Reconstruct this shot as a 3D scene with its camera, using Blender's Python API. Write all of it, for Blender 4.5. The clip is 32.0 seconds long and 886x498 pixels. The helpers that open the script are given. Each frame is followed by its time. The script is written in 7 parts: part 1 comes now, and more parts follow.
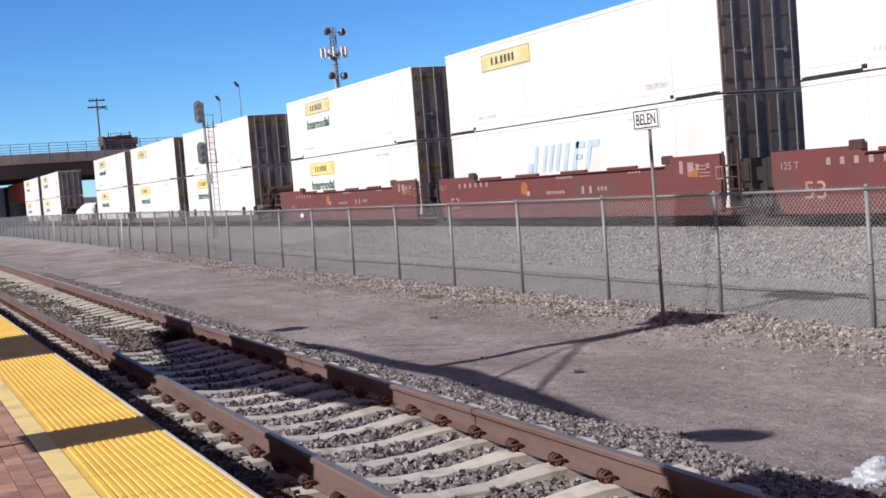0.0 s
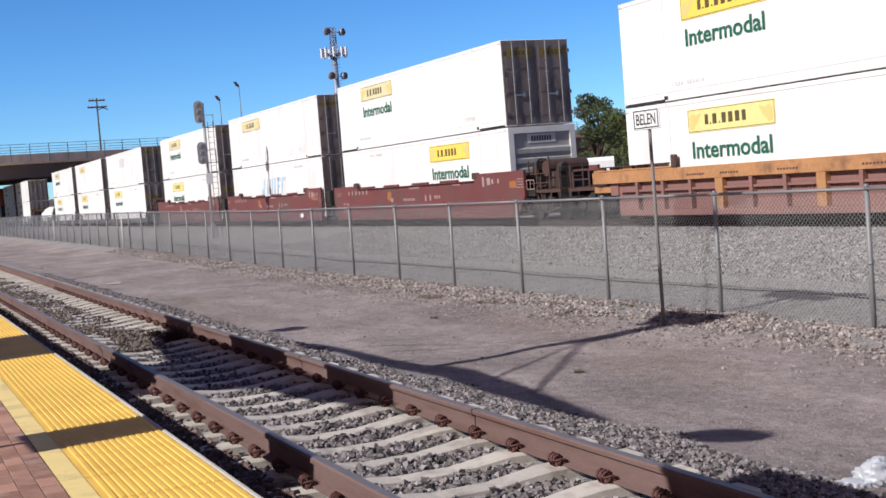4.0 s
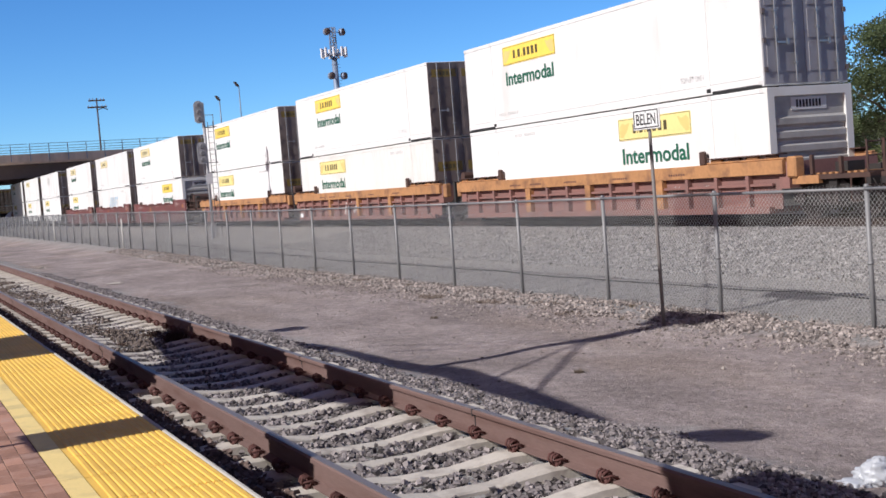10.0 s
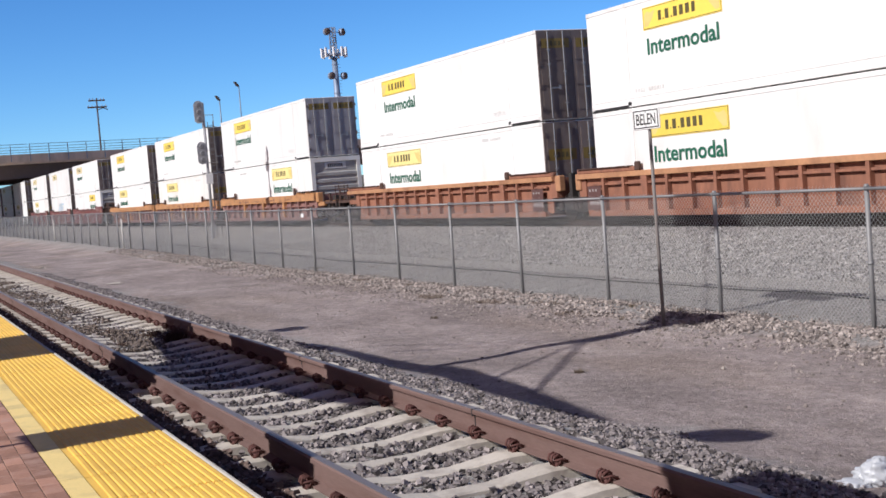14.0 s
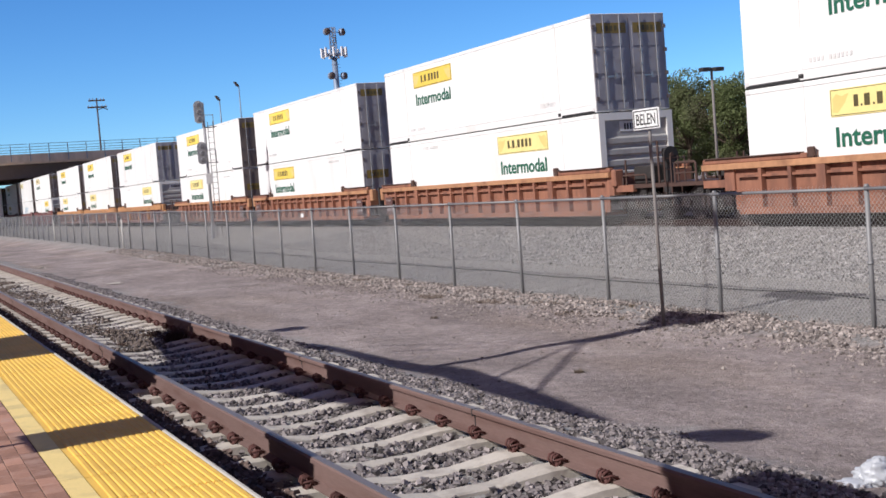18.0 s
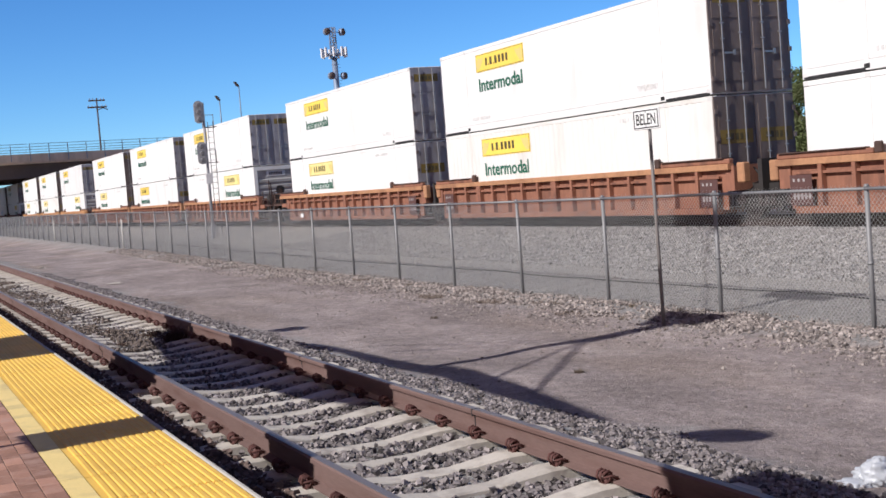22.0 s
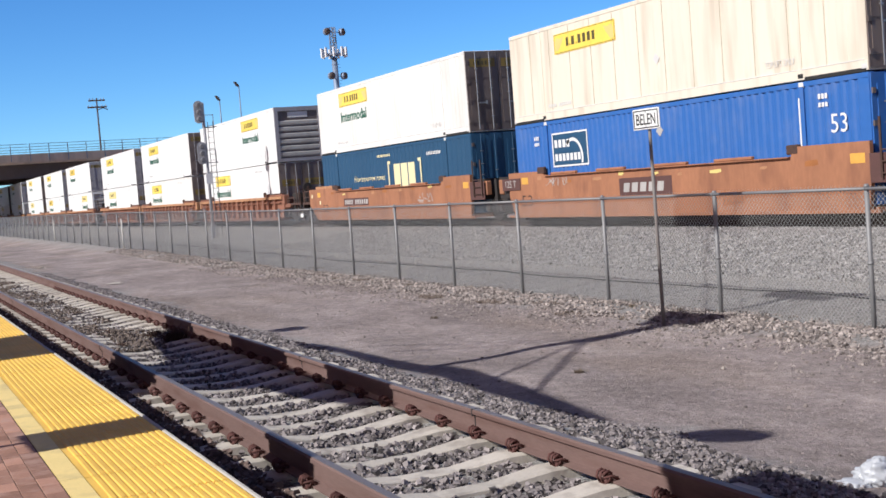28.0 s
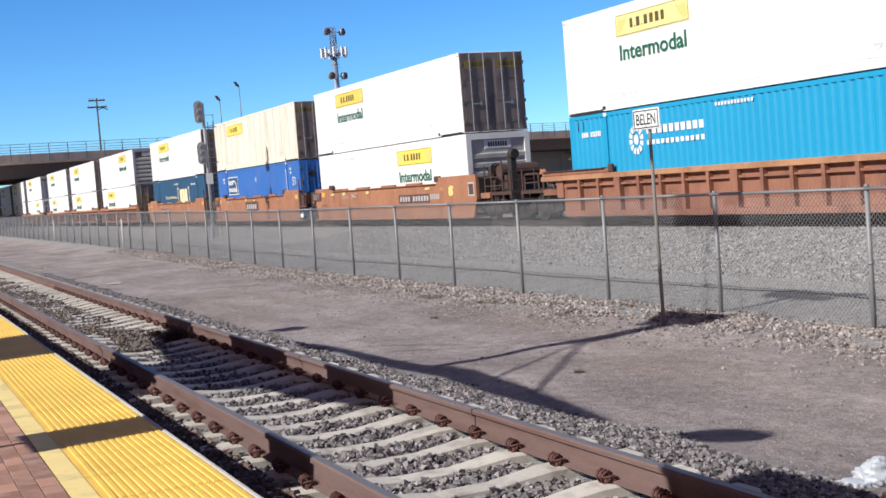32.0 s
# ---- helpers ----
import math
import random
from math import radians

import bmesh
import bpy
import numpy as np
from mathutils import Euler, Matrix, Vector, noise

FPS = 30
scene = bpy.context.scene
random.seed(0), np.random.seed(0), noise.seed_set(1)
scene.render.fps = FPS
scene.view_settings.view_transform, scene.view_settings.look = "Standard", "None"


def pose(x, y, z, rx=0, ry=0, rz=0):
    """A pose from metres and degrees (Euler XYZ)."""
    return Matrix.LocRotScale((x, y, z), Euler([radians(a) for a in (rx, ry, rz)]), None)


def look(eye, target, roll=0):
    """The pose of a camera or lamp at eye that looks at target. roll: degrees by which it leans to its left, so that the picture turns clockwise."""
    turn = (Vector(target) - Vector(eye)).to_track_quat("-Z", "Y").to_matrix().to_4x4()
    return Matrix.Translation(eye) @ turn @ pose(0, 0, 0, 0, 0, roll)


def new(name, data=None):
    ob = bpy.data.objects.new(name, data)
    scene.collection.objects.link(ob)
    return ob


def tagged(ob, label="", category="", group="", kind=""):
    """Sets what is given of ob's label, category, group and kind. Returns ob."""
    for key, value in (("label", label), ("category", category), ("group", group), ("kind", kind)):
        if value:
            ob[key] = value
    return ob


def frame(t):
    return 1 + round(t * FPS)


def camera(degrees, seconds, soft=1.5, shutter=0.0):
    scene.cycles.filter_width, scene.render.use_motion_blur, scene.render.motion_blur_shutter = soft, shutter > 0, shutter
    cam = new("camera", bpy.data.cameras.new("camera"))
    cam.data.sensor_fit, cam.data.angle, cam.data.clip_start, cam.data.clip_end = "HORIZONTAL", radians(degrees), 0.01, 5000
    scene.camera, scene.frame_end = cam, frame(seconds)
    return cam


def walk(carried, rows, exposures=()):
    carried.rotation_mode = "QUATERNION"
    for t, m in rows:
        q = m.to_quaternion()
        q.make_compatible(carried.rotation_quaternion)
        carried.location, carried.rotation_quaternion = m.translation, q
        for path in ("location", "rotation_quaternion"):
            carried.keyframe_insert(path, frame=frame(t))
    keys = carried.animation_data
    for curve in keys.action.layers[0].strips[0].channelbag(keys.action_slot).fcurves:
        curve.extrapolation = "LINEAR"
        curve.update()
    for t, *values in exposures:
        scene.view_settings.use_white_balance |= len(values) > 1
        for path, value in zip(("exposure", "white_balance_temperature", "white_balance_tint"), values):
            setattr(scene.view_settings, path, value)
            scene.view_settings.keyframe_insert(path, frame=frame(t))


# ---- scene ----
# World: x runs along the tracks (the train leaves towards -x), y away from the platform, z = 0 at the near railhead.
cam = camera(38.87, 32.0, soft=1.6)
EYE = Vector((0.0, 0.0, 1.726))
AIM = EYE + 20 * Vector((-0.91062679, 0.40974403, -0.05356007))
walk(cam, [(0.0, look(EYE, AIM, -4.4696)), (32.0, look(EYE, AIM, -4.4696))], [(0.0, 0.0, 6200, 13), (26.0, 0.0, 6200, 13), (30.0, 0.17, 6150, 9), (32.0, 0.17, 6150, 9)])

# ---------------------------------------------------------------- light
SUN_EL, SUN_TURN = radians(35.3), radians(10)
SUN_DIR = Vector((math.sin(SUN_TURN) * math.cos(SUN_EL), -math.cos(SUN_TURN) * math.cos(SUN_EL), math.sin(SUN_EL)))
sun = new("sun", bpy.data.lights.new("sun", "SUN"))
sun.data.energy, sun.data.angle, sun.data.color = 5.0, radians(0.48), (1.0, 0.965, 0.91)
sun.matrix_world = look((0, 0, 60), Vector((0, 0, 60)) - SUN_DIR)

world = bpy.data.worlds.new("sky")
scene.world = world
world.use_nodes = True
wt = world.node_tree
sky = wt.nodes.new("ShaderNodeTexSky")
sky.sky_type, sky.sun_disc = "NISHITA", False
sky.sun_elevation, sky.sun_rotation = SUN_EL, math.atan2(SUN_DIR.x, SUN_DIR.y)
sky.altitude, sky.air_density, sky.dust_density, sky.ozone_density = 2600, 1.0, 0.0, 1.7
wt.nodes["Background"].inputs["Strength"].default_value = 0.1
deep = wt.nodes.new("ShaderNodeHueSaturation")
deep.inputs["Saturation"].default_value, deep.inputs["Value"].default_value = 1.2, 1.0
wt.links.new(sky.outputs[0], deep.inputs["Color"])
clear = wt.nodes.new("ShaderNodeMix")
clear.data_type, clear.blend_type = "RGBA", "MULTIPLY"
clear.inputs["Factor"].default_value, clear.inputs["B"].default_value = 1.0, (0.68, 1.03, 1.34, 1)
wt.links.new(deep.outputs[0], clear.inputs["A"])
# sky tinted paler and redder sunward to recolour shadow fill; opposite half deep blue
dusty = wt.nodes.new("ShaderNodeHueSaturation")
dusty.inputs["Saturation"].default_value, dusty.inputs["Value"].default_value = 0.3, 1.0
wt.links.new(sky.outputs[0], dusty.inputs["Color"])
shadow_fill = wt.nodes.new("ShaderNodeMix")
shadow_fill.data_type, shadow_fill.blend_type = "RGBA", "MULTIPLY"
shadow_fill.inputs["Factor"].default_value, shadow_fill.inputs["B"].default_value = 1.0, (0.58, 0.325, 0.345, 1)
wt.links.new(dusty.outputs[0], shadow_fill.inputs["A"])
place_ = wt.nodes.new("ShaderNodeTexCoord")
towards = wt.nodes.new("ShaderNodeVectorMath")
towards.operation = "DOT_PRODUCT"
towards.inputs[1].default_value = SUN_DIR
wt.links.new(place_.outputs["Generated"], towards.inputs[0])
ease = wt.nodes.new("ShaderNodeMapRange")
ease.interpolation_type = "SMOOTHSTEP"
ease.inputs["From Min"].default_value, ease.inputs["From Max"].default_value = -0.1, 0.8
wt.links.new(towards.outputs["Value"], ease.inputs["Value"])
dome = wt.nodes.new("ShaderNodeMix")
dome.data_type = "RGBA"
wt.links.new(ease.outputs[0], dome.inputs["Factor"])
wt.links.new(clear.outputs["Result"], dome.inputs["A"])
wt.links.new(shadow_fill.outputs["Result"], dome.inputs["B"])
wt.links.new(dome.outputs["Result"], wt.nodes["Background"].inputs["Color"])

# ---------------------------------------------------------------- materials
def material(name, colour, rough=0.7, metal=0.0, vary=0.12, grain=30.0, blotch=2.0, bump=0.15, tint=None, tint_amount=0.0, tint_scale=1.5, random_amount=0.0, dist=0.01, spec=0.5, stretch=(1, 1, 1)):
    """Base colour with grain and blotches, stains of a second colour, variation from piece to piece, and fine relief."""
    m = bpy.data.materials.new(name)
    m.use_nodes = True
    nt = m.node_tree
    b = nt.nodes["Principled BSDF"]
    b.inputs["Roughness"].default_value, b.inputs["Metallic"].default_value = rough, metal
    b.inputs["Specular IOR Level"].default_value = spec
    co = nt.nodes.new("ShaderNodeTexCoord")
    mp = nt.nodes.new("ShaderNodeMapping")
    mp.inputs["Scale"].default_value = stretch
    nt.links.new(co.outputs["Object"], mp.inputs["Vector"])
    info = nt.nodes.new("ShaderNodeObjectInfo")
    add = nt.nodes.new("ShaderNodeVectorMath")
    add.operation = "ADD"
    scl = nt.nodes.new("ShaderNodeMath")
    scl.operation = "MULTIPLY"
    scl.inputs[1].default_value = 37.0
    nt.links.new(info.outputs["Random"], scl.inputs[0])
    nt.links.new(mp.outputs[0], add.inputs[0])
    nt.links.new(scl.outputs[0], add.inputs[1])

    def tex(scale, detail):
        n = nt.nodes.new("ShaderNodeTexNoise")
        n.inputs["Scale"].default_value, n.inputs["Detail"].default_value = scale, detail
        nt.links.new(add.outputs[0], n.inputs["Vector"])
        return n.outputs["Fac"]

    def calc(op, a, c):
        n = nt.nodes.new("ShaderNodeMath")
        n.operation = op
        for i, v in enumerate((a, c)):
            if isinstance(v, (int, float)):
                n.inputs[i].default_value = v
            else:
                nt.links.new(v, n.inputs[i])
        return n.outputs[0]

    fine, broad = tex(grain, 4), tex(blotch, 3)
    level = calc("ADD", calc("MULTIPLY", calc("SUBTRACT", fine, 0.5), 2 * vary), calc("MULTIPLY", calc("SUBTRACT", broad, 0.5), 2.4 * vary))
    if random_amount:
        level = calc("ADD", level, calc("MULTIPLY", calc("SUBTRACT", info.outputs["Random"], 0.5), 2 * random_amount))
    hsv = nt.nodes.new("ShaderNodeHueSaturation")
    hsv.inputs["Color"].default_value = (*colour, 1)
    nt.links.new(calc("ADD", level, 1.0), hsv.inputs["Value"])
    out = hsv.outputs["Color"]
    if tint:
        mask = nt.nodes.new("ShaderNodeMapRange")
        mask.inputs["From Min"].default_value, mask.inputs["From Max"].default_value = 0.5, 0.72
        mask.inputs["To Max"].default_value = tint_amount
        nt.links.new(tex(tint_scale, 6), mask.inputs["Value"])
        mix = nt.nodes.new("ShaderNodeMix")
        mix.data_type = "RGBA"
        nt.links.new(mask.outputs[0], mix.inputs["Factor"])
        nt.links.new(out, mix.inputs["A"])
        mix.inputs["B"].default_value = (*tint, 1)
        out = mix.outputs["Result"]
    nt.links.new(out, b.inputs["Base Color"])
    if bump:
        bp = nt.nodes.new("ShaderNodeBump")
        bp.inputs["Strength"].default_value, bp.inputs["Distance"].default_value = bump, dist
        nt.links.new(fine, bp.inputs["Height"])
        nt.links.new(bp.outputs[0], b.inputs["Normal"])
    return m


WHITE = material("container_white_paint", (0.8, 0.8, 0.78), 0.5, vary=0.03, grain=6, blotch=0.35, bump=0.05, tint=(0.5, 0.42, 0.33), tint_amount=0.25, tint_scale=0.9, random_amount=0.04, stretch=(1, 1, 0.35))
IVORY = material("container_ivory_paint", (0.75, 0.74, 0.7), 0.55, vary=0.04, grain=6, blotch=0.4, bump=0.05, tint=(0.48, 0.4, 0.3), tint_amount=0.25, tint_scale=0.9, stretch=(1, 1, 0.35))
BEIGE = material("container_beige_paint", (0.75, 0.69, 0.57), 0.55, vary=0.06, grain=6, blotch=0.4, bump=0.05, tint=(0.4, 0.31, 0.21), tint_amount=0.4, tint_scale=2.2, stretch=(1, 1, 0.12))
NAVY = material("container_navy_paint", (0.02, 0.075, 0.15), 0.5, vary=0.08, grain=8, blotch=0.5, bump=0.05)
BLUE = material("container_blue_paint", (0.032, 0.135, 0.42), 0.5, vary=0.08, grain=8, blotch=0.5, bump=0.05, tint=(0.2, 0.25, 0.4), tint_amount=0.2)
CYAN = material("container_cyan_paint", (0.016, 0.3, 0.52), 0.5, vary=0.06, grain=8, blotch=0.5, bump=0.05)
RUSTRED = material("container_orange_paint", (0.45, 0.09, 0.03), 0.6, vary=0.1)
# dark grey that holds the bridge's shade on the farthest containers
BRIDGESHADE = material("container_bridge_shade_grey", (0.06, 0.055, 0.055), 0.6, vary=0.15)
DOORGREY = material("container_door_grey", (0.17, 0.135, 0.12), 0.5, vary=0.14, grain=5, blotch=1.2, tint=(0.07, 0.048, 0.04), tint_amount=0.85, tint_scale=1.4, random_amount=0.2, stretch=(1, 1, 0.5))
DOORPALE = material("container_door_pale_grey", (0.3, 0.29, 0.31), 0.45, vary=0.1, grain=5, blotch=1.2, tint=(0.16, 0.14, 0.13), tint_amount=0.6, tint_scale=1.6, stretch=(1, 1, 0.5))
STEELBAR = material("galvanised_lock_rod", (0.36, 0.36, 0.36), 0.4, 0.7, vary=0.1)
SILVER = material("bare_aluminium_panel", (0.4, 0.385, 0.36), 0.6, 0.0, vary=0.1, grain=8, blotch=2, tint=(0.22, 0.2, 0.18), tint_amount=0.5)
SEAM = material("dark_rubber_and_gap_shade", (0.02, 0.02, 0.02), 0.8, vary=0.1)
PLATEYELLOW = material("decal_yellow", (0.84, 0.62, 0.1), 0.5, vary=0.06, grain=10, blotch=2, bump=0.02, random_amount=0.12)
PLATEPALE = material("decal_bleached_yellow", (0.83, 0.7, 0.28), 0.55, vary=0.08, grain=10, blotch=2, bump=0.02)
PLATEFADED = material("decal_nearly_white_yellow", (0.72, 0.64, 0.38), 0.6, vary=0.14, grain=10, blotch=2, bump=0.02)
PLATEGREY = material("decal_dull_ochre", (0.22, 0.155, 0.035), 0.6, vary=0.1)
ORNAMENT = material("decal_ochre", (0.72, 0.57, 0.2), 0.6, vary=0.1)
PRINT = material("decal_worn_black", (0.1, 0.08, 0.03), 0.6, vary=0.3, grain=12)
PEBBLE = material("dirt_pebble", (0.25, 0.21, 0.19), 0.95, vary=0.2, spec=0.12)
MOUNDSTONE = material("fence_line_stone", (0.285, 0.247, 0.225), 0.9, vary=0.2, grain=25, blotch=5, spec=0.12)
CHAFF = material("pale_dirt_chaff", (0.33, 0.29, 0.265), 0.95, vary=0.2, spec=0.1)
BANKSTONE = material("bank_stone", (0.29, 0.278, 0.27), 0.9, vary=0.2, grain=25, blotch=5, spec=0.12)
INK = material("decal_black", (0.02, 0.022, 0.02), 0.6, vary=0.1)
GREEN = material("decal_green", (0.015, 0.12, 0.07), 0.6, vary=0.15)
SKYBLUE = material("decal_light_blue", (0.46, 0.62, 0.73), 0.6, vary=0.15)
CREAM = material("decal_cream", (0.78, 0.7, 0.42), 0.6, vary=0.08)
CHALK = material("decal_white", (0.75, 0.74, 0.72), 0.6, vary=0.08)
PANELORANGE = material("decal_orange_yellow", (0.7, 0.37, 0.07), 0.6, vary=0.12, grain=12, blotch=3)
GHOST = material("worn_orange_paint", (0.34, 0.13, 0.04), 0.7, vary=0.25, grain=14, blotch=3)
BEIGESEAM = material("beige_panel_seam", (0.6, 0.54, 0.43), 0.7, vary=0.15)
FADEDMARK = material("faded_pink_stencil", (0.36, 0.25, 0.23), 0.75, vary=0.25, grain=14, blotch=4)
DULLWHITE = material("decal_dull_white", (0.42, 0.4, 0.38), 0.7, vary=0.2)
FAINT = material("decal_faint_grey", (0.66, 0.65, 0.63), 0.6, vary=0.1)
MAROON = material("railcar_maroon", (0.155, 0.045, 0.042), 0.7, vary=0.16, grain=12, blotch=0.8, tint=(0.1, 0.07, 0.06), tint_amount=0.7, tint_scale=0.9, bump=0.1)
FADED = material("railcar_faded_maroon", (0.25, 0.125, 0.105), 0.75, vary=0.16, grain=12, blotch=0.8, tint=(0.16, 0.11, 0.1), tint_amount=0.6, tint_scale=0.9)
AMBER = material("railcar_amber_chord", (0.43, 0.215, 0.09), 0.75, vary=0.26, grain=10, blotch=0.9, tint=(0.16, 0.08, 0.05), tint_amount=0.8, tint_scale=2.4)
BROWN = material("railcar_orange_brown", (0.28, 0.122, 0.074), 0.75, vary=0.3, grain=10, blotch=0.8, tint=(0.12, 0.055, 0.04), tint_amount=0.75, tint_scale=2.2, stretch=(1, 1, 0.35))
ORANGE = material("railcar_orange", (0.355, 0.158, 0.082), 0.7, vary=0.22, grain=10, blotch=0.7, tint=(0.2, 0.085, 0.05), tint_amount=0.7, tint_scale=1.8, stretch=(1, 1, 0.4))
BROWNCHORD = material("railcar_orange_chord", (0.42, 0.215, 0.11), 0.75, vary=0.25, grain=10, blotch=0.9, tint=(0.2, 0.09, 0.05), tint_amount=0.7, tint_scale=1.2)
STENCIL = material("stencil_dark", (0.1, 0.048, 0.042), 0.75, vary=0.2)
STENCILMARK = material("stencil_pale", (0.36, 0.33, 0.32), 0.75, vary=0.2)
GREYCAR = material("railcar_dark_grey", (0.1, 0.095, 0.09), 0.7, vary=0.15)
# black steel, also used where gaps between wells are coloured as shade
GRIME = material("oily_steel_and_gap_shade", (0.028, 0.024, 0.022), 0.75, vary=0.25, grain=15, blotch=3)
RUST = material("rusty_steel", (0.075, 0.04, 0.03), 0.8, vary=0.25, grain=20, blotch=4, tint=(0.05, 0.03, 0.025), tint_amount=0.7, tint_scale=3)
WHEEL = material("worn_wheel_steel", (0.08, 0.065, 0.06), 0.5, 0.5, vary=0.2)
RAILSIDE = material("rail_brown_rust", (0.172, 0.112, 0.098), 0.75, vary=0.2, grain=40, blotch=1.4, tint=(0.115, 0.062, 0.05), tint_amount=0.8, tint_scale=3.5, bump=0.2, spec=0.12, stretch=(0.35, 1, 3))
MAINRAIL = material("main_rail_dark_brown", (0.06, 0.045, 0.04), 0.75, vary=0.2, grain=20, blotch=1.4, spec=0.12)
RAILTOP = material("rail_running_steel", (0.24, 0.21, 0.2), 0.55, 0.5, vary=0.12, grain=60, blotch=4, bump=0.02, stretch=(0.05, 1, 1))
CONCRETE = material("sleeper_concrete", (0.55, 0.5, 0.43), 0.85, vary=0.14, grain=60, blotch=4, tint=(0.26, 0.22, 0.19), tint_amount=0.7, tint_scale=5, bump=0.3, random_amount=0.1, spec=0.12)
CLIP = material("clip_red_rust", (0.11, 0.052, 0.046), 0.75, vary=0.3, grain=60, blotch=15, random_amount=0.2, spec=0.12)
GALV = material("galvanised_steel", (0.25, 0.25, 0.25), 0.6, 0.3, vary=0.12, grain=25, blotch=3)
WIRE = material("galvanised_wire", (0.42, 0.42, 0.4), 0.5, 0.4, vary=0.1)
POLEGREEN = material("sign_pole_dark_steel", (0.2, 0.18, 0.165), 0.7, vary=0.15, grain=30, blotch=6)
SIGNWHITE = material("sign_white", (0.8, 0.8, 0.78), 0.45, vary=0.04, grain=20, blotch=5)
MARKERWHITE = material("weathered_white_paint", (0.55, 0.54, 0.5), 0.7, vary=0.15, grain=20, blotch=5)
TACTILE = material("tactile_yellow", (0.87, 0.54, 0.105), 0.6, vary=0.06, grain=60, blotch=3, tint=(0.62, 0.37, 0.08), tint_amount=0.35, tint_scale=2.2, bump=0.1, random_amount=0.05, spec=0.12)
PALE = material("pale_yellow_edge", (0.86, 0.66, 0.27), 0.75, vary=0.08, grain=60, blotch=3, tint=(0.45, 0.35, 0.18), tint_amount=0.5, tint_scale=4, spec=0.12)
KERB = material("platform_edge_concrete", (0.5, 0.47, 0.42), 0.85, vary=0.12, grain=50, blotch=3, bump=0.3, spec=0.12)
BRICK = material("paver_red_clay", (0.37, 0.205, 0.145), 0.88, vary=0.2, grain=50, blotch=6, tint=(0.45, 0.3, 0.24), tint_amount=0.6, tint_scale=6, random_amount=0.34, bump=0.3, spec=0.12)
BRICKFIELD = material("paver_red_clay_field", (0.35, 0.19, 0.135), 0.88, vary=0.2, grain=50, blotch=6, tint=(0.45, 0.3, 0.24), tint_amount=0.5, tint_scale=6, bump=0.3, spec=0.12)
SAND = material("joint_sand", (0.12, 0.082, 0.066), 0.95, vary=0.2, grain=80, spec=0.12)
STONE = material("ballast_stone", (0.204, 0.18, 0.174), 0.85, vary=0.2, grain=25, blotch=5, bump=0.2, spec=0.12)
# rust-brown stone, made darker for the strip that the platform shades
RUSTSHADE = material("rust_brown_shade_stone", (0.14, 0.102, 0.086), 0.9, vary=0.25, grain=25, blotch=5, spec=0.12)
FOULEDSHADE = material("fouled_ballast_and_hollow_shade", (0.18, 0.145, 0.122), 0.95, vary=0.25, grain=25, blotch=5, spec=0.1)
FASCIA = material("bridge_fascia_concrete", (0.68, 0.52, 0.39), 0.85, vary=0.1, grain=3, blotch=0.3, tint=(0.3, 0.22, 0.16), tint_amount=0.5, tint_scale=0.5, stretch=(1, 1, 0.4))
GIRDER = material("bridge_girder_steel", (0.12, 0.085, 0.07), 0.8, vary=0.12, grain=2, blotch=0.4)
RAILING = material("bridge_railing_steel", (0.2, 0.25, 0.32), 0.5, 0.3, vary=0.05)
TIMBER = material("weathered_timber_and_train_shade", (0.08, 0.065, 0.06), 0.85, vary=0.2, grain=8, blotch=1)
BARK = material("tree_bark", (0.09, 0.065, 0.045), 0.9, vary=0.25, grain=10, blotch=2)
LEAF = material("tree_leaf", (0.165, 0.2, 0.085), 0.85, vary=0.3, grain=1.2, blotch=0.3, tint=(0.14, 0.12, 0.09), tint_amount=0.9, tint_scale=0.28, spec=0.1)
LEAFDARK = material("tree_leaf_dark", (0.12, 0.155, 0.075), 0.85, vary=0.3, grain=1.2, blotch=0.3, tint=(0.125, 0.108, 0.085), tint_amount=0.9, tint_scale=0.28, spec=0.1)
SCRUBLEAF = material("scrub_leaf", (0.085, 0.075, 0.045), 0.85, vary=0.3, grain=1.2, blotch=0.5, tint=(0.1, 0.06, 0.045), tint_amount=0.7, tint_scale=0.6, spec=0.1)
SCRUB = material("far_hill_scrub", (0.1, 0.085, 0.06), 0.9, vary=0.3, grain=0.15, blotch=0.02)
LOADERYELLOW = material("loader_dusty_yellow", (0.27, 0.14, 0.075), 0.7, vary=0.15, grain=3, blotch=0.6)
MACHINE = material("machine_rusty_brown", (0.15, 0.07, 0.05), 0.85, vary=0.35, grain=3, blotch=0.9, tint=(0.06, 0.045, 0.04), tint_amount=0.8, tint_scale=1.5)
TYRE = material("tyre_rubber", (0.03, 0.028, 0.026), 0.85, vary=0.15)
GLASS = material("dark_cab_glass", (0.03, 0.04, 0.045), 0.1, vary=0.05, bump=0)
SIGNALLAMP = material("signal_lamp_hood", (0.17, 0.17, 0.18), 0.6, vary=0.15)
SIGNALGREY = material("signal_grey", (0.33, 0.33, 0.34), 0.6, vary=0.15)
TOWERSTEEL = material("tower_galvanised_steel", (0.24, 0.3, 0.4), 0.5, 0.3, vary=0.1, grain=0.5, blotch=0.1)
PANELWHITE = material("antenna_white", (0.7, 0.7, 0.7), 0.5, vary=0.05)
WEED = material("dry_weed", (0.09, 0.05, 0.035), 0.9, vary=0.3, grain=20, blotch=4)
STRAW = material("dry_grass", (0.22, 0.175, 0.13), 0.9, vary=0.3, grain=20, blotch=4)
PAPER = material("litter_paper", (0.45, 0.4, 0.34), 0.8, vary=0.12, grain=20, blotch=6)
BAG = material("white_plastic_bag", (0.48, 0.495, 0.52), 0.4, vary=0.08, grain=30, blotch=8, bump=0.25)


